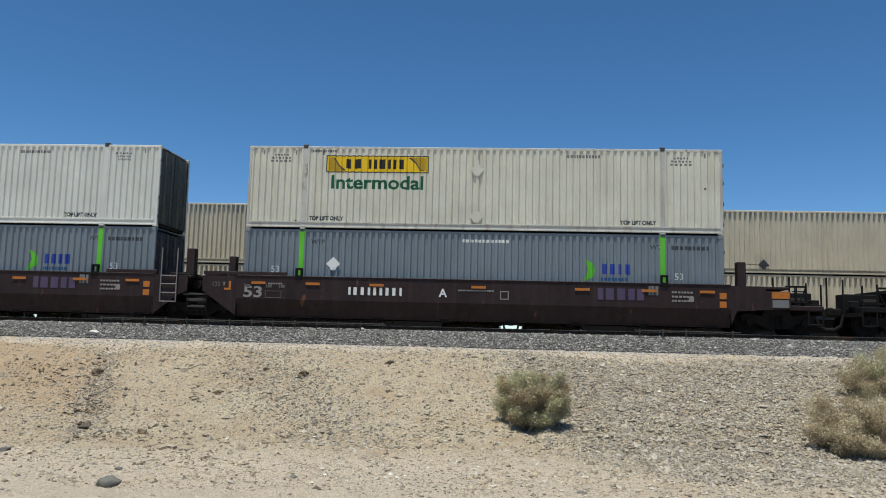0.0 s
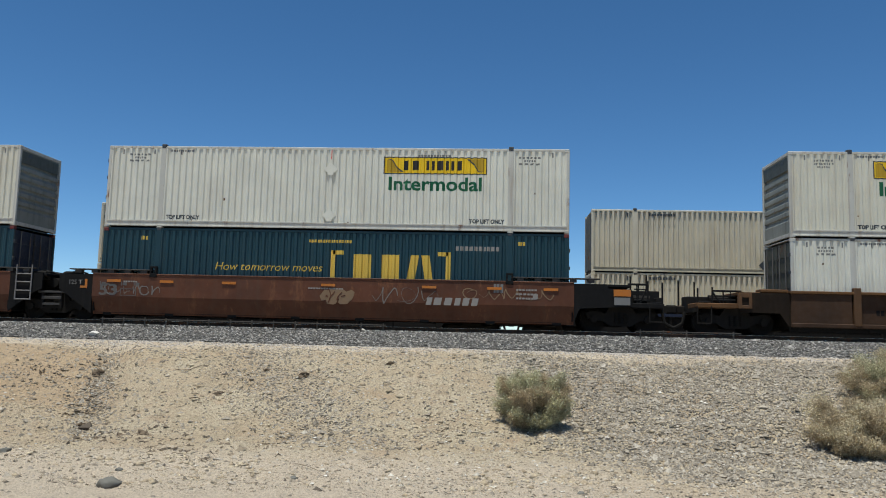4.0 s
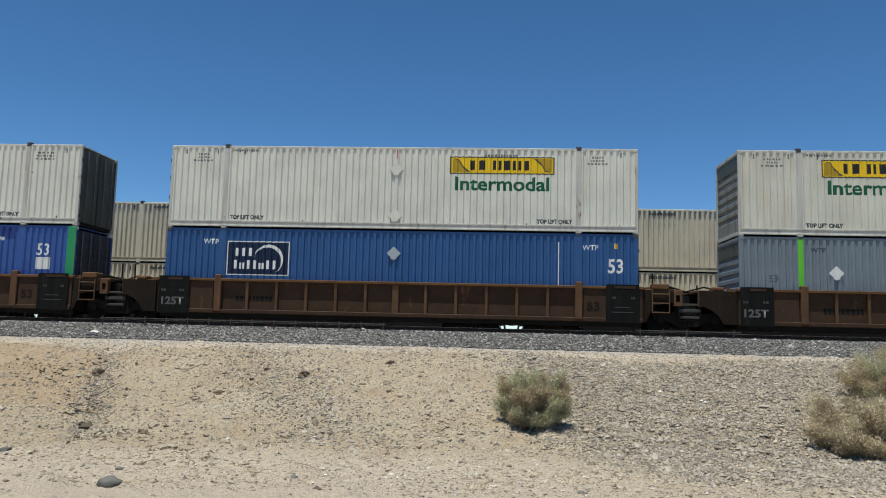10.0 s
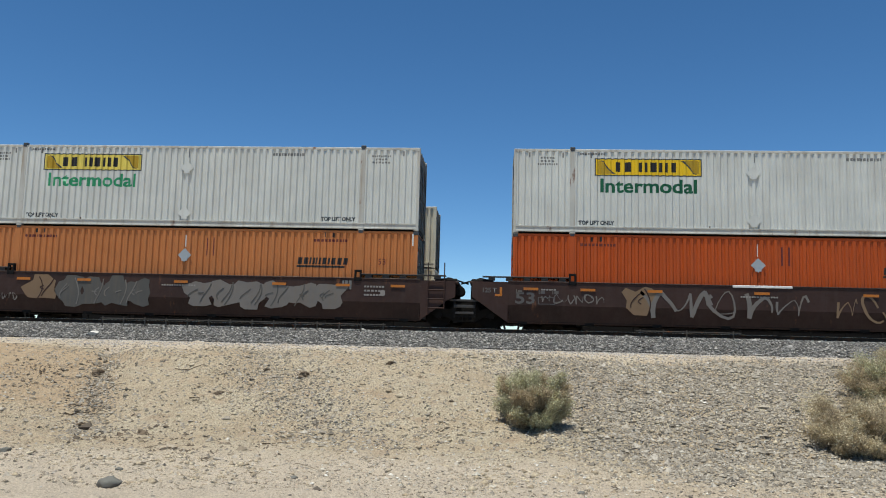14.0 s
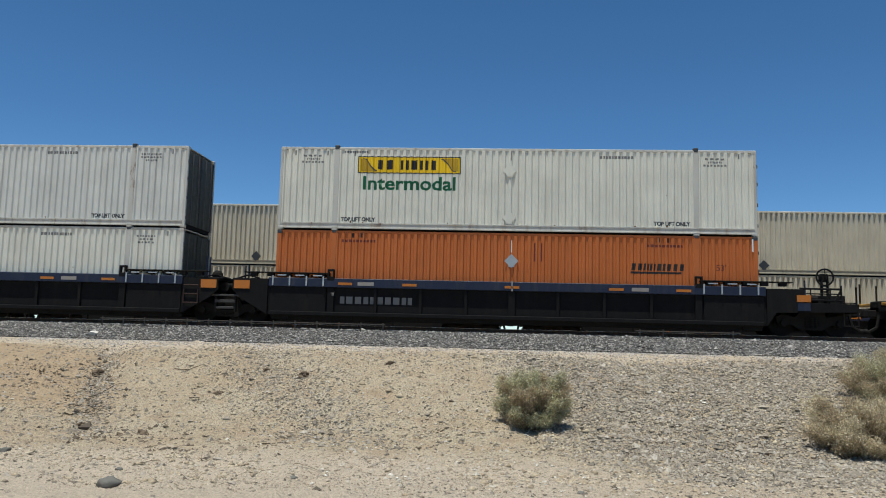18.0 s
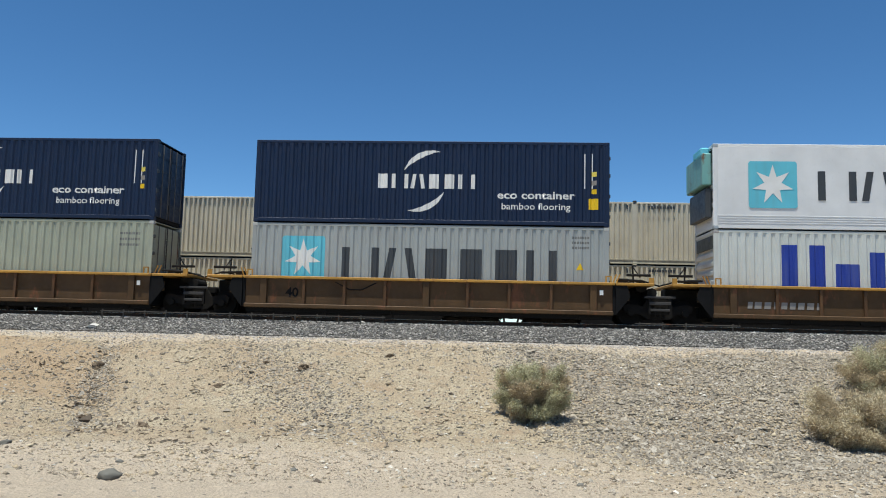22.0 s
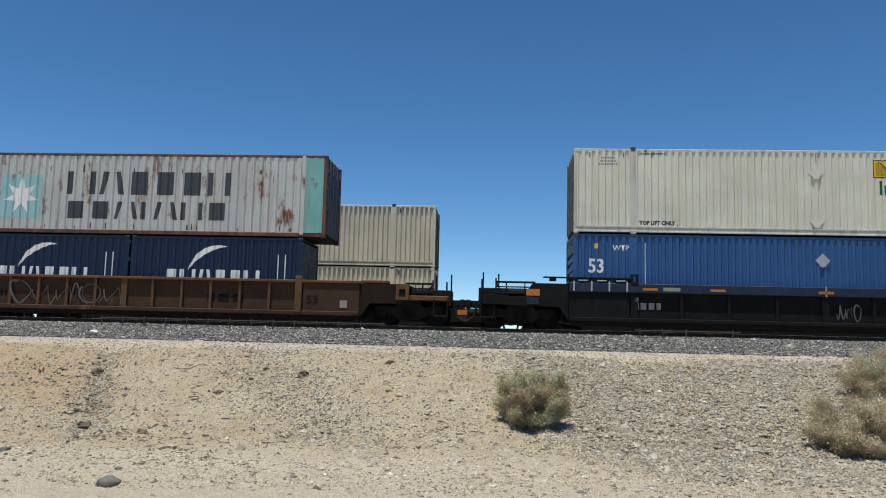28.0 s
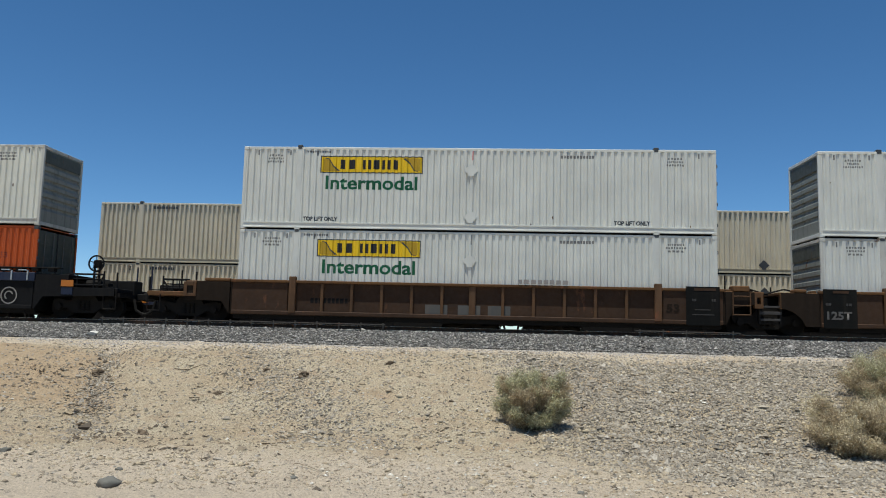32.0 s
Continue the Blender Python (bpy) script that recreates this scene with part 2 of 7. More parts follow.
M_CARRUST = paint("rusty_orange_brown_paint", (0.105, 0.036, 0.016), 0.6, 0.5, (0.08, 0.045, 0.03), rust=0.3, fade=0.5)
M_CARBLUE = paint("dark_blue_chord_paint", (0.010, 0.0175, 0.042), 0.55, 0.4, (0.06, 0.06, 0.07))
M_CARBLACK = paint("sooty_black_paint", (0.0105, 0.0105, 0.011), 0.85, 0.3, (0.03, 0.025, 0.02), spec=0.1)
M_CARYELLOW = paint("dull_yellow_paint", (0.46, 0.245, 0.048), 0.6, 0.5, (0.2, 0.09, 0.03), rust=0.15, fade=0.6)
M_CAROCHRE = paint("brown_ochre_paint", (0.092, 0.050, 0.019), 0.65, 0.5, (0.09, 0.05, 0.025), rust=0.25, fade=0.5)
M_GREASE = paint("greasy_black_steel", (0.016, 0.015, 0.014), 0.8, 0.3, (0.02, 0.017, 0.014), spec=0.1)
M_TRUCK = paint("grimy_cast_steel", (0.017, 0.0155, 0.014), 0.85, 0.3, (0.03, 0.022, 0.016), spec=0.1)
M_STEP = paint("worn_step_steel", (0.05, 0.047, 0.045), 0.8, 0.5, (0.03, 0.025, 0.02))
M_LADDER = paint("dulled_pale_ladder_paint", (0.20, 0.19, 0.185), 0.7, 0.4, (0.08, 0.06, 0.05))
M_TREAD = paint("worn_wheel_steel", (0.012, 0.011, 0.010), 0.85, 0.2, (0.03, 0.022, 0.016), spec=0.1)
M_YELLOW = paint("yellow_panel_paint", (0.76, 0.50, 0.015), 0.45, 0.12, (0.4, 0.27, 0.05))
M_SCROLL = paint("dull_gold_scroll_paint", (0.42, 0.27, 0.02), 0.5, 0.2, (0.3, 0.2, 0.05))
M_YELLOWPALE = paint("faded_yellow_panel_paint", (0.72, 0.58, 0.11), 0.5, 0.2, (0.4, 0.3, 0.1))
M_BLACK = paint("black_lettering_paint", (0.018, 0.018, 0.02), 0.5, 0.15)
M_GREENTXT = paint("green_lettering_paint", (0.007, 0.095, 0.042), 0.5, 0.1)
M_GREENTXT2 = paint("faded_green_lettering_paint", (0.03, 0.27, 0.12), 0.5, 0.15)
M_TEALTXT = paint("dark_green_lettering_paint", (0.008, 0.075, 0.055), 0.5, 0.1)
M_DARKTXT = paint("faded_grey_lettering_paint", (0.17, 0.17, 0.165), 0.6, 0.2)
M_CHARCOAL = paint("charcoal_lettering_paint", (0.045, 0.052, 0.06), 0.5, 0.15)
M_WHITETXT = paint("white_lettering_paint", (0.72, 0.72, 0.70), 0.5, 0.2)
M_GREYTXT = paint("worn_white_lettering_paint", (0.27, 0.25, 0.23), 0.6, 0.3)
M_GOLD = paint("golden_lettering_paint", (0.62, 0.42, 0.07), 0.5, 0.2)
M_BLUETXT = paint("blue_lettering_paint", (0.018, 0.045, 0.30), 0.5, 0.2, (0.3, 0.33, 0.4))
M_REDTXT = paint("red_marking_paint", (0.55, 0.02, 0.03), 0.5, 0.15)
M_REFLECT = paint("orange_reflector_tape", (0.46, 0.15, 0.02), 0.35, 0.3)
M_ROD = paint("painted_lock_rod_steel", (0.12, 0.115, 0.11), 0.6, 0.4, rust=0.2)
M_ALU = paint("dull_aluminium", (0.42, 0.45, 0.46), 0.45, 0.2, metal=0.5)
# end walls: grime, with the shade of these faces mixed into the colour
M_ENDGRIMESHADE = paint("grimy_shaded_pale_end_wall_paint", (0.24, 0.25, 0.22), 0.65, 0.8, (0.06, 0.055, 0.045), rust=0.05)
M_ORANGEGRIMESHADE = paint("grimy_shaded_orange_end_wall_paint", (0.17, 0.062, 0.026), 0.65, 0.8, (0.05, 0.035, 0.025), rust=0.08)
M_PANELBLACK = paint("flat_black_stencil_panel_paint", (0.0085, 0.009, 0.0085), 0.9, 0.5, (0.03, 0.025, 0.02), spec=0.1)
M_STENCIL = paint("worn_grey_stencil_paint", (0.105, 0.10, 0.097), 0.7, 0.5)
# door grime, darkened further to carry the shade on the end faces
M_DOORDIRTSHADE = paint("grimy_shaded_door_paint", (0.075, 0.08, 0.064), 0.6, 0.75, (0.03, 0.03, 0.022), rust=0.06)
M_GRAF = {"white": paint("white_spray_paint", (0.17, 0.155, 0.14), 0.6, 0.5), "mint": paint("mint_spray_paint", (0.24, 0.34, 0.31), 0.6, 0.3), "ochre": paint("ochre_spray_paint", (0.20, 0.13, 0.075), 0.6, 0.3),
          "grey": paint("grey_spray_paint", (0.085, 0.082, 0.075), 0.6, 0.4), "violet": paint("violet_spray_paint", (0.075, 0.055, 0.11), 0.6, 0.3),
          "bright": paint("weathered_white_wash", (0.42, 0.41, 0.39), 0.7, 0.4)}

# ---- small builders ----


def part(name, bm, material, parent=None, label=""):
    me = bpy.data.meshes.new(name)
    bm.to_mesh(me)
    bm.free()
    return part_of(name, me, material, parent, label)


def part_of(name, me, material, parent=None, label=""):
    if material is not None and not me.materials:
        me.materials.append(material)
    ob = new(name, me)
    if parent is not None:
        ob.parent = parent
    if label:
        tagged(ob, label)
    return ob


def box(bm, x0, x1, y0, y1, z0, z1, bev=0.0):
    vs = [bm.verts.new((x, y, z)) for z in (z0, z1) for x, y in ((x0, y0), (x1, y0), (x1, y1), (x0, y1))]
    fs = [bm.faces.new([vs[i] for i in q]) for q in ((3, 2, 1, 0), (4, 5, 6, 7), (0, 1, 5, 4), (1, 2, 6, 5), (2, 3, 7, 6), (3, 0, 4, 7))]
    if bev:
        bmesh.ops.bevel(bm, geom=list({e for f in fs for e in f.edges}), offset=bev, segments=1, affect="EDGES")
    return bm


def prism(bm, pts, y0, y1):
    """A plate with the outline pts in x and z, from y0 to y1."""
    a = [bm.verts.new((x, y0, z)) for x, z in pts]
    c = [bm.verts.new((x, y1, z)) for x, z in pts]
    bm.faces.new(a)
    bm.faces.new(c[::-1])
    n = len(pts)
    for i in range(n):
        j = (i + 1) % n
        bm.faces.new((a[j], a[i], c[i], c[j]))
    bmesh.ops.recalc_face_normals(bm, faces=bm.faces)
    return bm


def rod(bm, p, q, r, seg=6):
    p, q = Vector(p), Vector(q)
    bmesh.ops.create_cone(bm, cap_ends=True, segments=seg, radius1=r, radius2=r, depth=(q - p).length,
                          matrix=Matrix.Translation((p + q) / 2) @ (q - p).to_track_quat("Z", "Y").to_matrix().to_4x4())
    return bm


def disc(bm, x, y, z, r, thick, seg=20):
    """A short cylinder whose axle lies along y."""
    bmesh.ops.create_cone(bm, cap_ends=True, segments=seg, radius1=r, radius2=r, depth=thick,
                          matrix=Matrix.Translation((x, y, z)) @ pose(0, 0, 0, 90))
    return bm


def ring(bm, x, y, z, r, w, seg=24, a0=0.0, a1=360.0, depth=0.01, taper=False):
    """A flat band bent round (x, z), facing the track side."""
    n = seg + 1
    pts_o, pts_i = [], []
    for i in range(n):
        a = radians(a0 + (a1 - a0) * i / seg)
        ww = w * (math.sin(math.pi * i / seg) if taper else 1) + 0.002
        pts_o.append((x + (r + ww / 2) * math.cos(a), z + (r + ww / 2) * math.sin(a)))
        pts_i.append((x + (r - ww / 2) * math.cos(a), z + (r - ww / 2) * math.sin(a)))
    for i in range(seg):
        prism_fast(bm, [pts_o[i], pts_o[i + 1], pts_i[i + 1], pts_i[i]], y, y + depth)
    return bm


def prism_fast(bm, pts, y0, y1):
    a = [bm.verts.new((x, y0, z)) for x, z in pts]
    c = [bm.verts.new((x, y1, z)) for x, z in pts]
    bm.faces.new(a)
    bm.faces.new(c[::-1])
    for i in range(len(pts)):
        j = (i + 1) % len(pts)
        bm.faces.new((a[j], a[i], c[i], c[j]))


TEXTS = {}


def lettering(name, words, x, z, height, material, parent, y=-0.006, width=None, fat=0.0, slant=0.0, label=""):
    """Painted words on a side that faces -y; x, z is the lower left corner, height that of a capital."""
    key = (words, round(height, 3), width, fat, slant, material.name)
    if key not in TEXTS:
        cu = bpy.data.curves.new("words", "FONT")
        cu.body, cu.size, cu.offset, cu.shear, cu.resolution_u = words, height / 0.69, fat, slant, 3
        ob = bpy.data.objects.new("words", cu)
        me = bpy.data.meshes.new_from_object(ob)
        co = np.array([v.co[:] for v in me.vertices]).reshape(-1, 3)
        lo, hi = co.min(0), co.max(0)
        k = (width / (hi[0] - lo[0])) if width else 1.0
        me.vertices.foreach_set("co", np.stack([(co[:, 0] - lo[0]) * k, 0 * co[:, 0], co[:, 1]], 1).ravel())
        me.materials.clear()
        me.materials.append(material)
        bpy.data.objects.remove(ob)
        TEXTS[key] = me
    ob = part_of(name, TEXTS[key], None, parent, label)
    ob.location = (x, y, z)
    return ob


def bars(name, x, z, w, h, n, material, parent, y=-0.006, fill=0.72, slant=0.0, label="", seed=1):
    """A row of plain upright bars that stands for marks which are not spelled out."""
    rng, bm = random.Random(seed), bmesh.new()
    ws = [0.75 + 0.5 * rng.random() for _ in range(n)]
    k, at = w / sum(ws), x
    for v in ws:
        d = v * k
        prism_fast(bm, [(at, z), (at + d * fill, z), (at + d * fill + slant * h, z + h), (at + slant * h, z + h)], y, y + 0.004)
        at += d
    return tagged(part(name, bm, material, parent, label), kind="stuff")


def plate(name, x, z, w, h, material, parent, y=-0.008, label="", cut=0.0):
    bm = bmesh.new()
    pts = [(x + cut, z), (x + w - cut, z), (x + w, z + cut), (x + w, z + h - cut), (x + w - cut, z + h), (x + cut, z + h), (x, z + h - cut), (x, z + cut)] if cut else [(x, z), (x + w, z), (x + w, z + h), (x, z + h)]
    prism_fast(bm, pts, y, y + 0.006)
    return part(name, bm, material, parent, label)


def thing(name, label, category, group="", kind=""):
    return tagged(new(name), label, category, group, kind)

MESHES = {}


def piece(key, name, material, parent, build, at=(0, 0, 0), label=""):
    """A part whose mesh is built once and shared by all its repeats."""
    k = (key, material.name)
    if k not in MESHES:
        bm = bmesh.new()
        build(bm)
        me = bpy.data.meshes.new(name)
        bm.to_mesh(me)
        bm.free()
        me.materials.append(material)
        MESHES[k] = me
    ob = part_of(name, MESHES[k], None, parent, label)
    ob.location = at
    return ob


# ---- ground ----
rng = np.random.default_rng(5)


def waves(x, y, size, seed, octaves=4):
    """Smooth noise by bilinear lattice values, in numpy."""
    out, amp, tot = 0.0, 1.0, 0.0
    for o in range(octaves):
        s = size / 2 ** o
        xi, yi = np.floor(x / s), np.floor(y / s)
        fx, fy = x / s - xi, y / s - yi
        fx, fy = fx * fx * (3 - 2 * fx), fy * fy * (3 - 2 * fy)

        def lat(a, b):
            v = np.sin(a * 127.1 + b * 311.7 + seed * 74.7 + o * 19.3) * 43758.5453
            return v - np.floor(v)
        v = (lat(xi, yi) * (1 - fx) + lat(xi + 1, yi) * fx) * (1 - fy) + (lat(xi, yi + 1) * (1 - fx) + lat(xi + 1, yi + 1) * fx) * fy
        out, tot, amp = out + amp * (v - 0.5), tot + amp, amp * 0.5
    return out / tot


CREST, FOOT = 22.6, 15.4


def ground_z(x, y):
    x, y = np.asarray(x, float), np.asarray(y, float)
    crest = CREST + 0.5 * waves(x, 0 * x, 5.0, 3)
    z = np.interp(y, [-4000, -60, -2, 7, 12, FOOT, 15.9, 16.8, 21.6, CREST, 24.4, 26, 60, 4500],
                  [-2.2, -2.0, -1.85, -2.05, -2.40, -2.44, -2.37, -2.14, -0.86, -0.69, -0.66, -0.9, -1.1, -1.2])
    bank = np.clip((y - 14.5) / 3, 0, 1) * np.clip((24.0 - y) / 1.5, 0, 1)
    z = z + bank * (0.34 * waves(x, y, 4.0, 1) + 0.16 * waves(x, y, 0.9, 7)) + np.where(y < 23.8, 0.17 * waves(x, y, 0.40, 2, 3) + np.clip((24 - y) / 4, 0, 1) * np.clip((y - 13) / 3, 0.35, 1) * (0.10 - 0.5 * np.abs(waves(x, y, 0.75, 17, 4))) * 0.85, 0)
    rough = np.clip(1.6 * waves(x, y, 2.2, 61) + 0.25 * (x < -5), 0, 0.6) * bank
    z = z - rough * (0.5 * np.abs(waves(x, y, 0.5, 62, 3)) + 0.35 * np.abs(waves(x, y, 1.1, 63, 4)))
    # shallow wash-outs cut down the bank
    for gx, lean, wd, dp in ((-9.9, -0.42, 0.6, 0.20), (-5.4, -0.5, 0.8, 0.10), (4.3, 0.2, 1.0, 0.10)):
        z = z - bank * dp * np.exp(-((x - gx - lean * (y - 19) + 0.8 * waves(x, y, 2.0, 11)) / wd) ** 2)
    return z


def gravelly(x, y):
    """How thickly gravel lies: to the +x side of a slanting line down the bank, and thinly in streaks farther along."""
    side = np.clip((x + 0.286 * y - 5.3 + 2.6 * waves(x, y, 2.4, 4)) / 1.7, 0.0, 1.0)
    streak = 0.40 * np.exp(-((x + 0.58 * y - 5.9 + 1.5 * waves(x, y, 1.8, 14)) / 1.1) ** 2) + 0.6 * np.exp(-((x + 9.9 + 0.42 * (y - 19) + waves(x, y, 1.2, 15)) / 0.45) ** 2)
    up = 0.25 * np.clip((y - 20.5) / 2.0, 0, 1)
    thin = np.clip((y - 14.2 + 2.7 * np.clip((x - 0.6) / 2.4, 0, 1)) / 1.8, 0.12, 1.0)
    return np.clip((np.maximum(np.maximum(side, streak), up) + 0.10) * np.minimum(thin, 1.0), 0.04, 1.0) * np.clip((22.5 - y) / 0.7, 0.08, 1)


def bare(x, y):
    """A swept, almost stoneless strip of sand that slants down the bank."""
    return np.exp(-((x + 0.40 * y + 1.2 * waves(x, y, 2.0, 71)) / 1.25) ** 2) * np.clip((y - 13.0) / 1.5, 0, 1)


def spread(lo, hi, step, far):
    mid = np.arange(lo, hi, step)
    out = [step]
    while sum(out) < far:
        out.append(out[-1] * 1.35)
    out = np.cumsum(out)
    return np.concatenate([(lo - out)[::-1], mid, hi + out - step])


gx, gy = spread(-14, 14, 0.055, 3500), spread(8.8, 24.6, 0.05, 3500)
GX, GY = np.meshgrid(gx, gy)
GZ = ground_z(GX, GY)
nx, ny = len(gx), len(gy)
idx = np.arange(nx * ny).reshape(ny, nx)
quads = np.stack([idx[:-1, :-1], idx[:-1, 1:], idx[1:, 1:], idx[1:, :-1]], -1).reshape(-1, 4)
me = bpy.data.meshes.new("ground")
me.from_pydata(np.stack([GX, GY, GZ], -1).reshape(-1, 3).tolist(), [], quads.tolist())
me.polygons.foreach_set("use_smooth", np.ones(len(quads), bool))
att = me.attributes.new("gravel", "FLOAT", "POINT")
att.data.foreach_set("value", gravelly(GX, GY).ravel())
att = me.attributes.new("dust", "FLOAT", "POINT")
att.data.foreach_set("value", np.maximum(np.clip((14.6 - GY + 2.2 * waves(GX, GY, 3.0, 51)) / 2.2, 0, 0.9) * (1 - 0.45 * np.clip((GX - 0.6) / 2.4, 0, 1)), np.clip((GY - 22.0 + 0.8 * waves(GX, GY, 1.5, 52)) / 0.35, 0, 0.6)).ravel())
att = me.attributes.new("clay", "FLOAT", "POINT")
att.data.foreach_set("value", (np.clip((-GX - 0.30 * GY - 3.2 + 1.6 * waves(GX, GY, 1.8, 91)) / 1.2, 0, 1) * np.clip((GY - 16.0 + waves(GX, GY, 1.5, 92)) / 1.5, 0, 1) * np.clip((22.2 - GY) / 0.8, 0, 1) * 0.75).ravel())
ground = tagged(part_of("ground", me, M_GROUND), "pale sandy desert ground with a gravelly railway bank", "ground", kind="structure")


def stones(name, pts, sizes, material, label, seed, flat=0.7, parent=None, round_off=False):
    """Loose angular stones, joined into one mesh: each a squashed, jittered octahedron."""
    r = np.random.default_rng(seed)
    n = len(pts)
    base = np.array([(1, 0, 0), (-1, 0, 0), (0, 1, 0), (0, -1, 0), (0, 0, 1), (0, 0, -1), ], float)
    v = base[None] * (0.65 + 0.6 * r.random((n, 6, 1))) + r.normal(0, 0.22, (n, 6, 3))
    a = r.random(n) * 6.283
    c, s = np.cos(a)[:, None], np.sin(a)[:, None]
    v = np.stack([v[..., 0] * c - v[..., 1] * s, v[..., 0] * s + v[..., 1] * c, v[..., 2] * flat], -1)
    v = v * np.asarray(sizes)[:, None, None] / 2 + np.asarray(pts)[:, None]
    tri = np.array([(0, 2, 4), (2, 1, 4), (1, 3, 4), (3, 0, 4), (2, 0, 5), (1, 2, 5), (3, 1, 5), (0, 3, 5)])
    f = (tri[None] + 6 * np.arange(n)[:, None, None]).reshape(-1, 3)
    me = bpy.data.meshes.new(name)
    me.from_pydata(v.reshape(-1, 3).tolist(), [], f.tolist())
    if round_off:
        me.polygons.foreach_set("use_smooth", np.ones(len(f), bool))
    ob = part_of(name, me, material, parent)
    return tagged(ob, label, "stones", kind="stuff")


def scatter(n, x0, x1, y0, y1, keep):
    x, y = rng.uniform(x0, x1, n), rng.uniform(y0, y1, n)
    k = rng.random(n) < keep(x, y)
    return x[k], y[k]


sx, sy = scatter(125000, -12.5, 13, 10.0, 23.0, lambda x, y: gravelly(x, y) ** 1.2)
stones("gravel", np.stack([sx, sy, ground_z(sx, sy)], 1), rng.gamma(3.0, 0.0150, len(sx)) + 0.018, M_STONE_GREY, "loose grey-brown gravel spilled down the bank", 3)
sx, sy = scatter(80000, -13, 13, 9.6, 23.6, lambda x, y: np.clip(0.42 + 1.6 * waves(x, y, 1.6, 21), 0.1, 1) * (1 - 0.8 * bare(x, y)))
stones("pebbles", np.stack([sx, sy, ground_z(sx, sy)], 1), rng.gamma(2.0, 0.010, len(sx)) + 0.009, M_STONE_TAN, "scattered tan pebbles and clods on the sand", 4, round_off=True)
sx, sy = scatter(34000, -13, 7, 10.0, 22.9, lambda x, y: np.clip(0.10 + 2.8 * waves(x, y, 1.4, 31), 0.04, 0.95) * (1 - 0.5 * bare(x, y)))
stones("sand_clods", np.stack([sx, sy, ground_z(sx, sy) - 0.004], 1), rng.gamma(2.4, 0.020, len(sx)) + 0.022, M_SANDCLOD, "crumbled lumps of pale sandy earth", 9, 0.55, round_off=True)
sx, sy = scatter(27000, -15, 16, 22.3, 24.75, lambda x, y: np.clip(1.3 - np.abs(y - 23.5) / 1.3, 0.1, 1))
stones("chippings", np.stack([sx, sy, ground_z(sx, sy)], 1), rng.gamma(3.0, 0.009, len(sx)) + 0.014, M_PALESTONE, "pale grey chippings along the foot of the ballast", 10)
sx, sy = scatter(24000, -13, 13, 9.8, 23.2, lambda x, y: np.clip(0.12 + 2.2 * waves(x, y, 1.1, 41), 0.03, 1) * np.where(y < 14, 0.35, 1) * np.where(x < -1, 0.55, 1) * (1 - 0.8 * bare(x, y)))
stones("dark_chips", np.stack([sx, sy, ground_z(sx, sy)], 1), rng.gamma(2.2, 0.012, len(sx)) + 0.016, M_DARKSTONE, "small dark chips strewn over the sand", 12)
sx, sy = scatter(5200, -9, 7, 10.5, 22.5, lambda x, y: np.clip(0.35 + 1.8 * waves(x, y, 1.8, 81), 0.1, 1) * np.clip((x + 0.31 * y + 0.4) / 0.8, 0.12, 1))
stones("pale_pebbles", np.stack([sx, sy, ground_z(sx, sy) + 0.006], 1), rng.gamma(2.4, 0.013, len(sx)) + 0.02, M_PALEPEBBLE, "pale sun-bleached pebbles scattered on the bank", 13)
sx, sy = scatter(300, -13, 13, 10.0, 22.5, lambda x, y: 0.5 + 0.5 * (waves(x, y, 2.6, 23) > 0.0))
stones("cobbles", np.stack([sx, sy, ground_z(sx, sy)], 1), rng.gamma(3.0, 0.022, len(sx)) + 0.05, M_STONE_GREY, "larger dark stones strewn over the bank", 8)
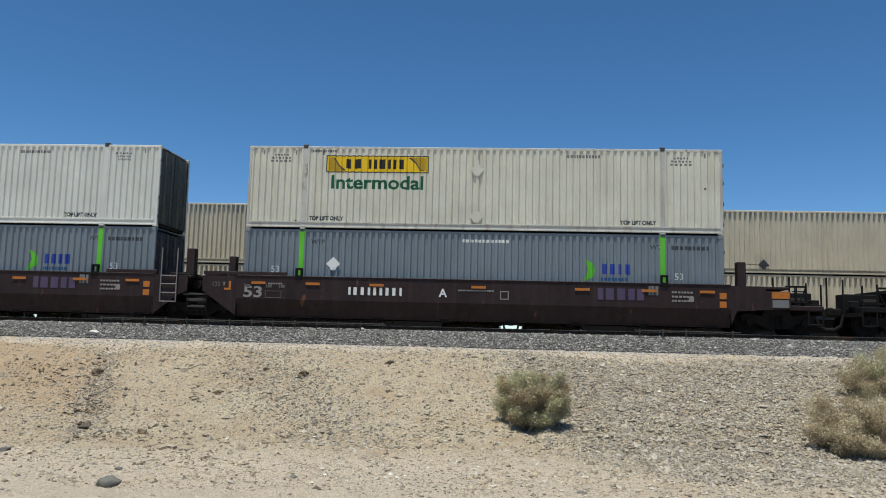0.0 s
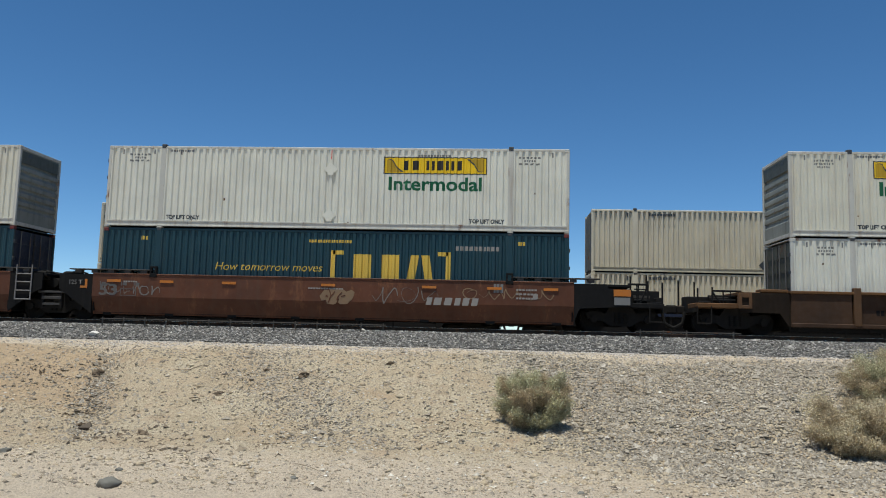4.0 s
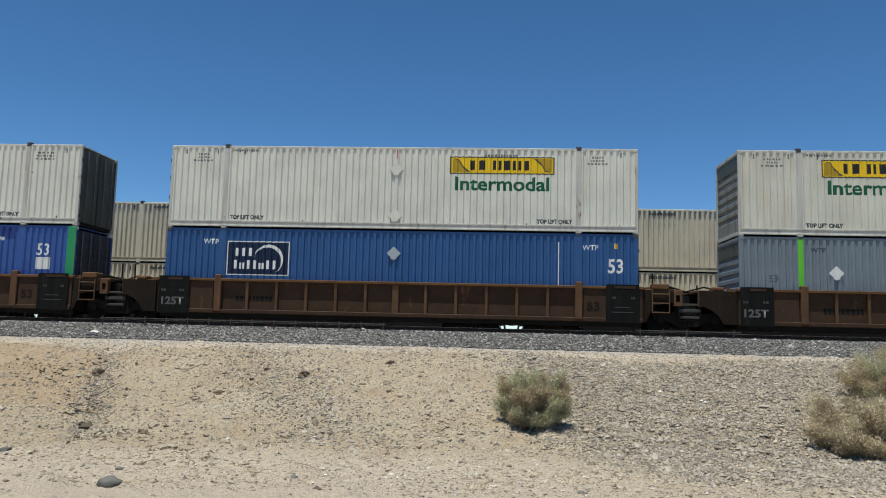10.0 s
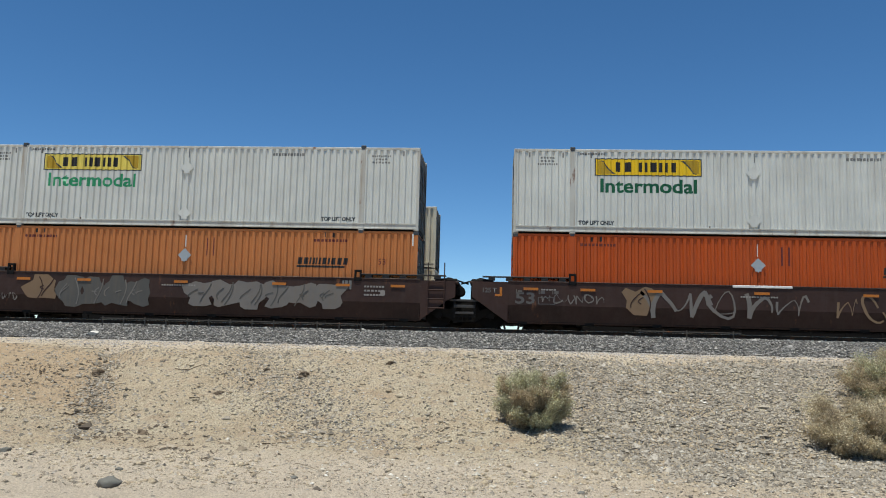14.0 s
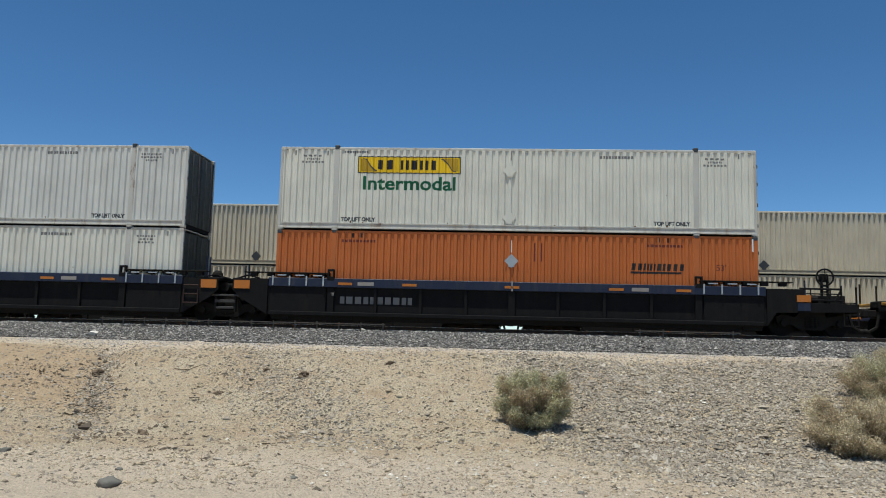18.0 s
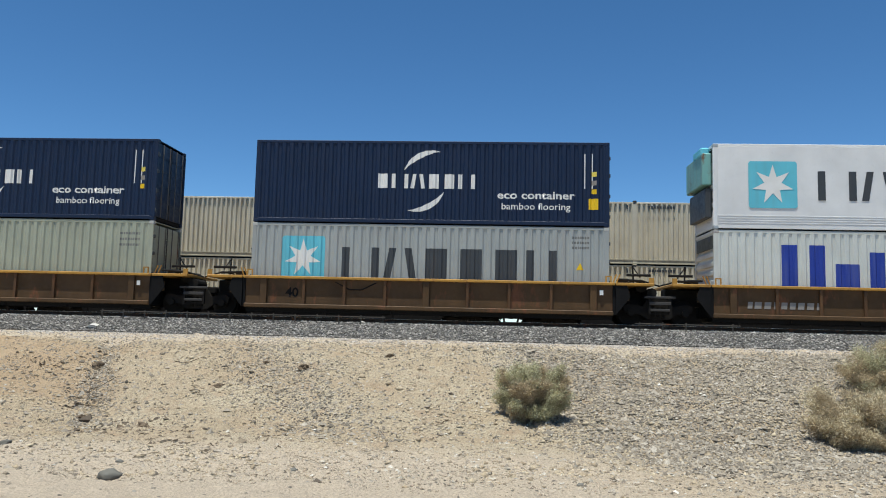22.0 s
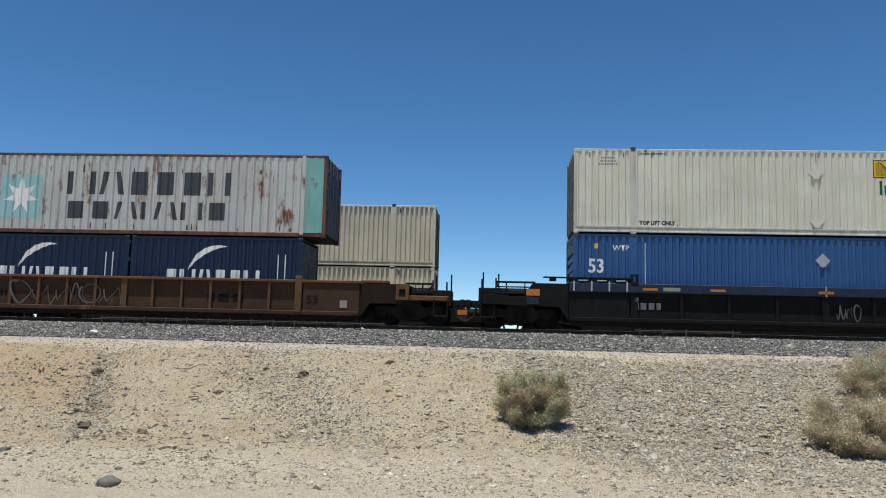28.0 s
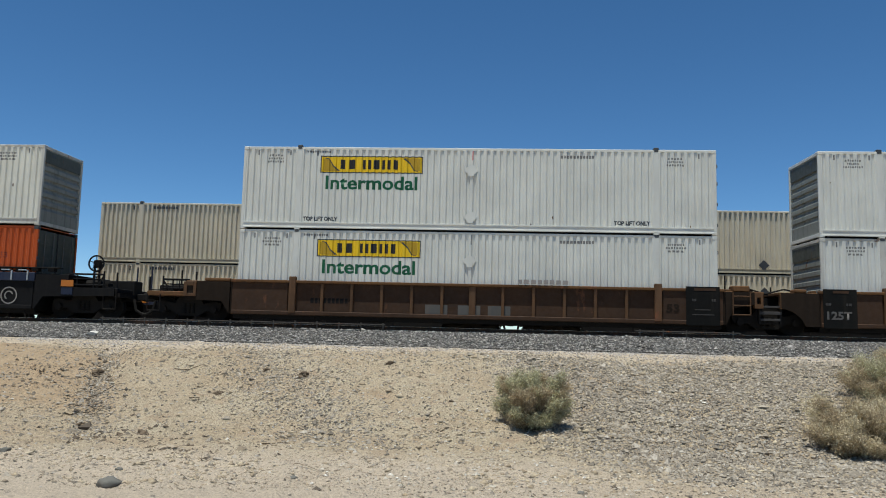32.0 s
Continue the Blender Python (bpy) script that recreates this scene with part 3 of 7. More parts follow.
for px, py, sz, lab, m in ((-5.0, 10.11, 0.36, "grey rock lying on the sand", M_ROCK), (-2.89, 11.39, 0.13, "small dark stone lying on the sand", M_ROCK),
                           (-4.78, 19.48, 0.34, "dark clod of earth on the bank", M_CLOD), (-8.38, 13.1, 0.22, "small grey stone lying on the sand", M_ROCK),
                           (-10.36, 19.9, 0.38, "dark clod of earth on the bank", M_CLOD), (-6.5, 18.33, 0.24, "dark clod of earth on the bank", M_CLOD),
                           # the three clods near x -7.5 are added as dark stand-ins for shadowed hollows
                           (-7.1, 15.58, 0.28, "dark clod of earth on the bank", M_CLOD), (-7.49, 15.43, 0.2, "dark clod of earth on the bank", M_CLOD),
                           (-7.79, 15.1, 0.18, "dark clod of earth on the bank", M_CLOD), (-8.75, 16.25, 0.2, "dark clod of earth on the bank", M_CLOD),
                           (-2.76, 20.62, 0.2, "dark clod of earth on the bank", M_CLOD), (-5.77, 13.87, 0.26, "pale stone on the bank", M_STONE_TAN),
                           (-4.79, 13.06, 0.22, "pale stone on the bank", M_STONE_TAN), (1.2, 10.82, 0.14, "small dark stone lying on the sand", M_ROCK),
                           (-5.91, 20.14, 0.2, "dark clod of earth on the bank", M_CLOD), (-5.6, 11.6, 0.12, "small dark stone lying on the sand", M_ROCK)):
    bm = bmesh.new()
    bmesh.ops.create_icosphere(bm, subdivisions=3, radius=sz / 2)
    for v in bm.verts:
        if m is M_ROCK:
            v.co *= 1 + 0.12 * noise.noise(v.co * 16 / sz)
        n3 = noise.noise(v.co * 2.6 / sz + Vector((px, py, 0))) + 0.4 * noise.noise(v.co * 7 / sz + Vector((py, px, 0)))
        v.co = Vector((v.co.x, v.co.y * 0.8, v.co.z * 0.55)) * (1 + (0.32 if m is M_ROCK else 0.95) * n3)
    r = part("rock", bm, m)
    if m is M_ROCK:
        r.data.polygons.foreach_set("use_smooth", np.ones(len(r.data.polygons), bool))
    r.location = (px, py, float(ground_z(px, py)) + sz * (0.06 if m is M_ROCK else -0.04))
    r.rotation_euler = (0.1, 0.15, px)
    tagged(r, lab, "rock")

# a litter of dark clods and chips in the wash-out and below it
cl = np.random.default_rng(77)
# the cluster round x -7.4 also darkens the shadowed hollows there
sx = np.concatenate([cl.normal(0, 0.3, 420), cl.normal(-7.4, 0.6, 220), cl.normal(-11.6, 0.7, 240), cl.normal(-5.2, 1.0, 160)])
sy = np.concatenate([cl.uniform(16.8, 21.2, 420), cl.normal(15.6, 0.45, 220), cl.normal(19.2, 0.8, 240), cl.normal(14.2, 0.6, 160)])
sx[:420] += -9.9 - 0.42 * (sy[:420] - 19)
stones("dark_litter", np.stack([sx, sy, ground_z(sx, sy)], 1), cl.gamma(2.2, 0.022, len(sx)) + 0.02, M_CLODBITS, "dark crumbled earth and litter in a wash-out", 14, 0.6)

# ---- tracks ----


def track(yc, zr, x0, x1, label, tie_x0, tie_x1):
    bed = bmesh.new()
    prof = [(yc - 2.80, zr - 0.70), (yc - 1.62, zr - 0.17), (yc - 1.3, zr - 0.15), (yc + 1.3, zr - 0.15), (yc + 1.62, zr - 0.17), (yc + 2.80, zr - 0.70), (yc + 2.7, zr - 1.2), (yc - 2.7, zr - 1.2)]
    xs = [x0] + list(np.arange(-24, 24.1, 0.5)) + [x1]
    cols = []
    for k, x in enumerate(xs):
        w = [0.05 * float(waves(np.array(x), np.array(i * 3.3), 1.5, 9)) if 0 < k < len(xs) - 1 else 0 for i in range(8)]
        cols.append([bed.verts.new((x, y + w[i], z + w[i] * 0.4)) for i, (y, z) in enumerate(prof)])
    for a, b in zip(cols, cols[1:]):
        for i in range(8):
            j = (i + 1) % 8
            bed.faces.new((a[i], a[j], b[j], b[i]))
    bmesh.ops.recalc_face_normals(bed, faces=bed.faces)
    trk = thing("railway_track", label, "track", kind="structure")
    part("ballast_bed", bed, M_BALLAST, trk, "grey crushed-stone ballast shoulder")
    for s in (-1, 1):
        yr = yc + s * 0.7525
        bm = bmesh.new()
        prism_x(bm, [(-0.07, -0.172), (0.07, -0.172), (0.07, -0.16), (0.012, -0.14), (0.012, -0.045), (0.036, -0.035), (0.036, -0.004), (-0.036, -0.004), (-0.036, -0.035), (-0.012, -0.045), (-0.012, -0.14), (-0.07, -0.16)], x0, x1, yr, zr)
        rail = part("rail", bm, M_RAIL, trk, "rust-brown steel rail")
        bm = bmesh.new()
        box(bm, x0, x1, yr - 0.03, yr + 0.03, zr - 0.004, zr)
        part("rail_head", bm, M_RAILTOP, rail, "polished running surface")
    for x in np.arange(tie_x0, tie_x1, 0.61):
        piece(("tie", 0), "tie", M_TIE, trk, lambda bm: box(bm, -0.12, 0.12, -1.3, 1.3, -0.2, 0.0, 0.02), (float(x), yc, zr - 0.145))
    if tie_x0 < -15:
        # a low strip on short stakes stands on the ballast shoulder beside the train
        for x0, x1 in ((-13.4, -3.62), (4.55, 7.9)):
            bm = bmesh.new()
            box(bm, x0, x1, -0.012, 0.012, 0.02, 0.055, 0.005)
            st = part("guard_strip", bm, M_CLIP, trk, "dusty grey strip on short stakes")
            st.location = (0, yc - 1.70, zr)
        for x in list(np.arange(-3.70, -13.4, -0.74)) + [4.7, 5.44, 6.18, 7.66]:
            piece(("stake", 0), "stake", M_CLIP, trk, lambda bm: (box(bm, -0.018, 0.018, -0.016, 0.016, -0.26, 0.10, 0.005)), (float(x), yc - 1.70, zr))
    return trk


def prism_x(bm, pts, x0, x1, yo, zo):
    a = [bm.verts.new((x0, y + yo, z + zo)) for y, z in pts]
    c = [bm.verts.new((x1, y + yo, z + zo)) for y, z in pts]
    bm.faces.new(a)
    bm.faces.new(c[::-1])
    for i in range(len(pts)):
        j = (i + 1) % len(pts)
        bm.faces.new((a[j], a[i], c[i], c[j]))
    bmesh.ops.recalc_face_normals(bm, faces=bm.faces)


FRONT_Y = FACE + W53 / 2
REAR_FACE, REAR_Z = 35.64, -0.455
REAR_Y = REAR_FACE + W53 / 2
track(FRONT_Y, 0.0, -700, 700, "ballasted main track with rusty rails and ties", -19, 16)
track(REAR_Y, REAR_Z, -700, 700, "second ballasted track behind the first", -12, 12)
sx, sy = scatter(16000, -17, 18, FRONT_Y - 2.75, FRONT_Y - 1.2, lambda x, y: 1 + 0 * x)
sz = np.interp(sy, [FRONT_Y - 2.65, FRONT_Y - 1.62, FRONT_Y - 1.3], [-0.62, -0.17, -0.15])
stones("ballast_stones", np.stack([sx, sy, sz], 1), rng.gamma(5.0, 0.0105, len(sx)) + 0.018, M_BALLASTSTONE, "grey angular ballast stones on the track shoulder", 6)
bm = bmesh.new()
prism(bm, [(-0.22, 0), (-0.1, -0.06), (0.14, -0.05), (0.2, 0.03), (0.06, 0.1), (-0.12, 0.08)], -0.1, 0.12)
sl = tagged(part("stone_slab", bm, M_PALESLAB), "pale flat stone slab on the ballast edge", "stone")
sl.scale = (0.8, 0.8, 0.6)
sl.location = (-13.24, 24.95, -0.47)
sl.rotation_euler = (0.3, 0, 0)

# ---- containers ----


def corrugated(bm, x0, x1, z0, z1, pitch, depth, yo=0.0, back=0.05, duty=0.46, slope=0.085):
    """A trapezoid-ribbed steel sheet facing -y, closed at the back."""
    n = max(1, round((x1 - x0) / pitch))
    p = (x1 - x0) / n
    prof = [(x0, 0)]
    for i in range(n):
        a = x0 + i * p
        s = slope * p
        prof += [(a + p * (0.5 - duty / 2) - s, 0), (a + p * (0.5 - duty / 2) + s, depth), (a + p * (0.5 + duty / 2) - s, depth), (a + p * (0.5 + duty / 2) + s, 0)]
    prof.append((x1, 0))
    lo = [bm.verts.new((x, yo + y, z0)) for x, y in prof]
    hi = [bm.verts.new((x, yo + y, z1)) for x, y in prof]
    for i in range(len(prof) - 1):
        bm.faces.new((lo[i], lo[i + 1], hi[i + 1], hi[i]))
    b = [bm.verts.new(v) for v in ((x0, yo + back, z0), (x1, yo + back, z0), (x1, yo + back, z1), (x0, yo + back, z1))]
    bm.faces.new(b)
    bm.faces.new(lo[::-1] + [b[0], b[1]])
    bm.faces.new(hi + [b[2], b[3]])


FOLDS = {}             # the folds of each container's side sheet
SHEETS = ("side_panel", "far_side", "roof", "floor", "top_rail", "bottom_rail", "corner", "lifting", "end_wall", "door", "lock_rod", "placard_holder", "vent", "upper_panel", "top_frame", "bottom_frame", "inner_post", "teal_end", "green_end")


def drape(c):
    """Lay the painted marks of a container into the folds of its side sheet."""
    spans, pitch, depth = FOLDS[c.name]
    xs, ys = [-1.0], [0.0]
    for a, b in spans:
        n = max(1, round((b - a) / pitch))
        p = (b - a) / n
        for i in range(n):
            for f, d in ((0.185, 0.0), (0.355, depth), (0.645, depth), (0.815, 0.0)):
                xs.append(a + (i + f) * p), ys.append(d)
    xs, ys = np.array(xs), np.array(ys)
    for ob in c.children_recursive:
        if ob.name.startswith(SHEETS):
            continue
        ox, me = ob.location.x, ob.data
        co = np.empty(len(me.vertices) * 3)
        me.vertices.foreach_get("co", co)
        lo, hi = co[0::3].min() + ox, co[0::3].max() + ox
        bm = bmesh.new()
        bm.from_mesh(me)
        for x in xs[(xs > lo + 0.004) & (xs < hi - 0.004)]:
            bmesh.ops.bisect_plane(bm, geom=bm.verts[:] + bm.edges[:] + bm.faces[:], plane_co=(x - ox, 0, 0), plane_no=(1, 0, 0))
        oy = ob.location.y
        for v in bm.verts:
            v.co.y = 0.006 + float(np.interp(v.co.x + ox, xs, ys)) + (v.co.y + oy) * 0.28
        new_me = bpy.data.meshes.new(me.name)
        bm.to_mesh(new_me)
        bm.free()
        new_me.materials.append(me.materials[0])
        ob.data, ob.location.y = new_me, 0.0


def ribbed_end(bm, y0, y1, z0, z1, n, x, depth):
    """An end wall with horizontal ribs, facing along x; one folded sheet."""
    p = (z1 - z0 - 0.75) / n
    pts = [(x + 1.8 * depth, z0), (x, z0)]
    z0, z2 = z0 + 0.35, z1
    for i in range(n):
        a = z0 + i * p
        pts += [(x, a + p * 0.25), (x + depth, a + p * 0.55), (x + depth, a + p * 0.76), (x, a + p * 0.84)]
    pts += [(x, z2), (x + 1.8 * depth, z2)]
    prism(bm, pts, y0, y1)


def sill_channel(bm, x0, x1, z0, z1):
    """A bottom rail pressed as a channel: a lip above and below, the web set back between them."""
    prism_x(bm, [(0.0, z1), (0.0, z1 - 0.035), (0.016, z1 - 0.045), (0.016, z0 + 0.05), (0.0, z0 + 0.04), (0.0, z0), (0.08, z0), (0.08, z1)], x0, x1, 0, 0)


def container(label, L, H, W, mat, rail=None, end=None, door_left=False, iso=False, group="", posts=None, smooth=False, castings=None, deep=0.0, sill=None):
    """A steel shipping container; its near lower left corner is the origin and its near side faces -y."""
    c = thing("shipping_container", label, "container", group)
    rail, end, castings = rail or mat, end or mat, castings or rail or mat
    tag = (L, H, W, deep)
    top, bot, post = (0.10, 0.16, 0.14) if iso else (0.09, 0.25, 0.10)
    pitch, depth = (0.278, 0.042) if iso else (0.225, 0.046)
    spans = [(post, L - post)]
    if not iso and L > 15:
        o = (L - L40) / 2
        spans = [(post, o - 0.09), (o + 0.09, L - o - 0.09), (L - o + 0.09, L - post)]
    depth += deep
    if not smooth:
        FOLDS[c.name] = (spans, pitch, depth)
    for a, b in spans:
        if smooth:
            def build(bm, a=a, b=b):
                box(bm, a, b, 0.004, 0.06, bot, H - top)
        else:
            def build(bm, a=a, b=b):
                corrugated(bm, a, b, bot, H - top, pitch, depth, 0.006, 0.05 + deep, 0.46, 0.115 if deep else 0.085)
        piece(("side", tag, a, smooth), "side_panel", mat, c, build)
    piece(("far", tag), "far_side_panel", mat, c, lambda bm: box(bm, post, L - post, W - 0.05, W - 0.006, bot, H - top))
    piece(("roof", tag), "roof", mat, c, lambda bm: box(bm, 0.05, L - 0.05, 0.05, W - 0.05, H - 0.04, H - 0.012))
    piece(("base", tag), "floor", M_GREASE, c, lambda bm: box(bm, 0.05, L - 0.05, 0.05, W - 0.05, 0.03, bot - 0.02))
    for y0, y1 in ((0.0, 0.08), (W - 0.08, W)):
        piece(("toprail", tag), "top_rail", rail, c, lambda bm: box(bm, post, L - post, 0, 0.058, H - top, H, 0.012), (0, y0 + 0.022 if y0 == 0 else y0, 0))
        if iso:
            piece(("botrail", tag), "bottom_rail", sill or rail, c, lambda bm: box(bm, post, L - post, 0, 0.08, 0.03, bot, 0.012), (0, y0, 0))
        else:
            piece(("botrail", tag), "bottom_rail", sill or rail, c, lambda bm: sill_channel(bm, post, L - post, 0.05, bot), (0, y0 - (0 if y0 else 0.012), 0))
        for x in (0, L - post):
            piece(("post", tag), "corner_post", rail, c, lambda bm: box(bm, 0, post, 0, 0.09, 0.12, H - 0.12, 0.01), (x, y0, 0))
        for x in (0, L - 0.17):
            for z in (0, H - 0.125):
                piece(("cast",), "corner_casting", castings, c, lambda bm: box(bm, 0, 0.17, 0, 0.17, 0, 0.122, 0.015), (x, -0.005 if y0 == 0 else W - 0.165, z))
    if not iso and L > 15:
        o = (L - L40) / 2
        for x in (o, L - o):
            piece(("lift", tag), "lifting_post", posts or rail, c, lambda bm: box(bm, -0.09, 0.09, 0, 0.07, 0.05, H - 0.02, 0.01), (x, 0, 0), "upright lifting post")
            piece(("liftcap",), "lifting_socket", M_CHARCOAL, c, lambda bm: box(bm, -0.085, 0.085, 0, 0.17, 0, 0.16, 0.02), (x, -0.008, H - 0.09), "dark twist-lock socket")
            piece(("liftfoot",), "lifting_foot", M_CHARCOAL if mat in (M_ORANGE, M_ORANGERED) else castings, c, lambda bm: box(bm, -0.10, 0.10, 0, 0.16, 0, 0.12, 0.02), (x, -0.012, -0.02))
    # end walls: doors with lock rods at one end, a ribbed wall at the other
    xd, xf, sd = (0, L, -1) if door_left else (L, 0, 1)

    def front(bm):
        ribbed_end(bm, 0.09, W - 0.09, 0.14, H - 0.12, 6, sd * 0.03, 0.06 * sd)
    # white and orange end walls take a darker paint: grime plus painted-in shade
    grime = M_ENDGRIMESHADE if mat in M_WHITE.values() else M_ORANGEGRIMESHADE if mat in (M_ORANGE, M_ORANGERED, M_ORANGEPALE) else mat
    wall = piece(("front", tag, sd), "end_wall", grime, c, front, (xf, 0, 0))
    for name, y0, y1, z0, z1, m in (("vent", 0.5, 0.75, H - 0.36, H - 0.24, M_CHARCOAL), ("upper_panel", 0.16, W - 0.16, H - 0.62, H - 0.17, M_DOORDIRTSHADE), ("top_frame", 0.1, W - 0.1, H - 0.12, H - 0.02, rail), ("bottom_frame", 0.1, W - 0.1, 0.03, 0.15, rail)):
        d0, d1 = (0.010, 0.034) if name == "vent" else (0.018, 0.034) if name == "upper_panel" else (0.0, 0.12)
        piece((name, tag, sd), name, m, wall, lambda bm: box(bm, min(sd * d0, sd * d1), max(sd * d0, sd * d1), y0, y1, z0, z1, 0.006))
    for z in (0.35, 1.05, 1.75, 2.35):
        piece(("hinge", sd), "door_hinge", M_CHARCOAL, c, lambda bm: box(bm, min(-sd * 0.03, sd * 0.035), max(-sd * 0.03, sd * 0.035), 0.0, 0.13, -0.06, 0.06, 0.01), (xd, 0.012, z))
    for k in range(2):
        y0 = 0.1 + k * (W / 2 - 0.09)
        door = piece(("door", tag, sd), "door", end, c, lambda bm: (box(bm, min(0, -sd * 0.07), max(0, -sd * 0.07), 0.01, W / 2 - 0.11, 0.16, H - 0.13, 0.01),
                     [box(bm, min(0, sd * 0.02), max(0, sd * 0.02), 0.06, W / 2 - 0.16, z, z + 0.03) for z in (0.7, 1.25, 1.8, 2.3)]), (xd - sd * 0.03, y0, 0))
        piece(("gasket", tag, sd), "door_gasket", M_BLACK, door, lambda bm: [box(bm, min(0, sd * 0.012), max(0, sd * 0.012), y, y + 0.03, 0.16, H - 0.13) for y in (0.0, W / 2 - 0.14)], label="black rubber door gasket")
        for r in range(2):
            piece(("rod", H, sd), "lock_rod", M_ROD, door, lambda bm: rod(bm, (sd * 0.03, 0, 0.14), (sd * 0.03, 0, H - 0.13), 0.018), (sd * 0.01, 0.35 + 0.55 * r, 0))
    return c


def placard(c, x, z, mat=None, label="diamond placard holder"):
    piece(("placard",), "placard_holder", mat or M_ALU, c, lambda bm: (prism_fast(bm, [(0, -0.24), (0.24, 0), (0, 0.24), (-0.24, 0)], -0.006, 0.01), box(bm, -0.1, 0.1, -0.012, 0.0, -0.2, -0.05)), (x, -0.004, z), label)


SIGNS = {"O": 1.0, "I": 0.42, "H": 1.0, "T": 0.95, "A": 1.1, " ": 0.45, "M": 1.25, "o": 0.95, "n": 0.95, "t": 0.62}


def signs(name, pattern, x, z, w, h, mat, c, y=-0.010, bold=0.2, slant=0.0, label=""):
    """A row of plain shapes (blocks, posts, wedges) in the place of a carrier's name."""
    bm, gap = bmesh.new(), 0.16
    k = w / (sum(SIGNS[q] + gap for q in pattern) - gap)
    at = x

    def quad(*pts):
        prism_fast(bm, [(px + slant * (pz - z), pz) for px, pz in pts], y, y + 0.004)

    def block(x0, x1, z0, z1):
        quad((x0, z0), (x1, z0), (x1, z1), (x0, z1))

    for q in pattern:
        d, e = SIGNS[q] * k, bold * h
        x0, x1 = at, at + d
        top = z + h * (0.70 if q in "on" else 0.9 if q == "t" else 1.0)
        if q in "Oo":
            block(x0 + 0.14 * d, x1 - 0.14 * d, z, top)
        elif q in "It":
            block(x0, x0 + min(d, 1.2 * e), z, top)
        elif q in "HMn":
            e = min(1.25 * e, 0.36 * d)
            block(x0, x0 + e, z, top), block(x1 - e, x1, z, top)
        elif q == "T":
            block(x0 + 0.22 * d, x1 - 0.22 * d, z, top)
        elif q == "A":
            # two posts that lean together but stay apart
            e, u = min(1.15 * e, 0.30 * d), 0.16 * d
            quad((x0, z), (x0 + e, z), (x0 + e + u, top), (x0 + u, top)), quad((x1 - e, z), (x1, z), (x1 - u, top), (x1 - e - u, top))
        at += d + gap * k
    return tagged(part(name, bm, mat, c, label), kind="stuff")


def note_block(name, x, z, w, rows, mat, c, seed, y=-0.004, h=0.065):
    """A few short lines of stencilled marks, too worn to spell."""
    r, bm = random.Random(seed), bmesh.new()
    for k in range(rows):
        n = r.randint(4, 9)
        ww = w * r.uniform(0.5, 1.0)
        x0, p = x + (w - ww) / 2, ww / n
        for i in range(n):
            prism_fast(bm, [(x0 + i * p, z - k * 1.7 * h), (x0 + (i + r.uniform(0.5, 0.75)) * p, z - k * 1.7 * h), (x0 + (i + 0.6) * p, z - k * 1.7 * h + h), (x0 + i * p, z - k * 1.7 * h + h)], y, y + 0.003)
    return tagged(part(name, bm, mat, c), kind="stuff")


def yellow_banner(c, x, H, green, fill=None, top=0.31):
    """The carrier's banner: a framed panel with plain dark shapes, and the word below it."""
    z = H - top - 0.60
    b = plate("banner", x, z, 3.56, 0.60, fill or M_YELLOW, c, -0.012, "framed carrier banner")
    bm = bmesh.new()
    for a in ((0.0, 3.56, 0, 0.035), (0.0, 3.56, 0.565, 0.6), (0, 0.035, 0.035, 0.565), (3.525, 3.56, 0.035, 0.565)):
        box(bm, x + a[0], x + a[1], -0.017, -0.011, z + a[2], z + a[3])
    part("banner_frame", bm, M_CHARCOAL, b)
    signs("banner_mark", "TO HOHT", x + 0.64, z + 0.14, 2.12, 0.33, M_BLACK, b, -0.018, 0.25, 0.0, "dark block marks")
    for q, x0 in ((1, 0.10), (-1, 3.46)):
        # gold scroll work with a dark edge at each end of the banner
        def at(p):
            return [(x + x0 + q * px, z + (pz if q > 0 else 0.60 - pz)) for px, pz in p]
        bm = bmesh.new()
        prism_fast(bm, at([(0.0, 0.10), (0.05, 0.06), (0.52, 0.06), (0.34, 0.22), (0.20, 0.46), (0.10, 0.52), (0.0, 0.50)]), -0.0165, -0.012)
        sc = part("scroll", bm, M_SCROLL, c, "darker gold scroll work")
        sc.parent = b
        bm = bmesh.new()
        prism_fast(bm, at([(0.06, 0.53), (0.21, 0.50), (0.36, 0.26), (0.60, 0.07), (0.51, 0.07), (0.33, 0.23), (0.19, 0.47), (0.06, 0.51)]), -0.0178, -0.013)
        part("scroll_edge", bm, M_CHARCOAL, b)
    lettering("word", "Intermodal", x + 0.19, z - 0.56, 0.45, green, c, -0.008, 3.20, 0.016, 0.0, "green painted word")


def small_marks(c, L, H, mat=None, seed=1, lift=True):
    mat = mat or M_DARKTXT
    o = (L - L40) / 2
    if lift:
        for x in (o + 0.2, L - o - 0.2 - 1.2):
            lettering("notice", "TOP LIFT ONLY", x, 0.31, 0.13, M_CHARCOAL, c, -0.004, 1.2, 0.010)
    bars("unit_number", L * 0.68, H - 0.33, 1.15, 0.10, 11, mat, c, -0.004, 0.7, 0, "faded unit number", seed)
    bars("unit_number", o + 0.25, H - 0.20, 0.85, 0.07, 10, mat, c, -0.004, 0.7, 0, "", seed + 1)
    for x in (0.75, L - o + 0.25):
        note_block("data_mark", x, H - 0.34, 0.8, 3, mat, c, seed + 2)
    for x in (0.5, L - 0.6, o + 0.6, o - 0.35):
        plate("tag_plate", x, H - 0.3, 0.05, 0.17, mat, c, -0.006)


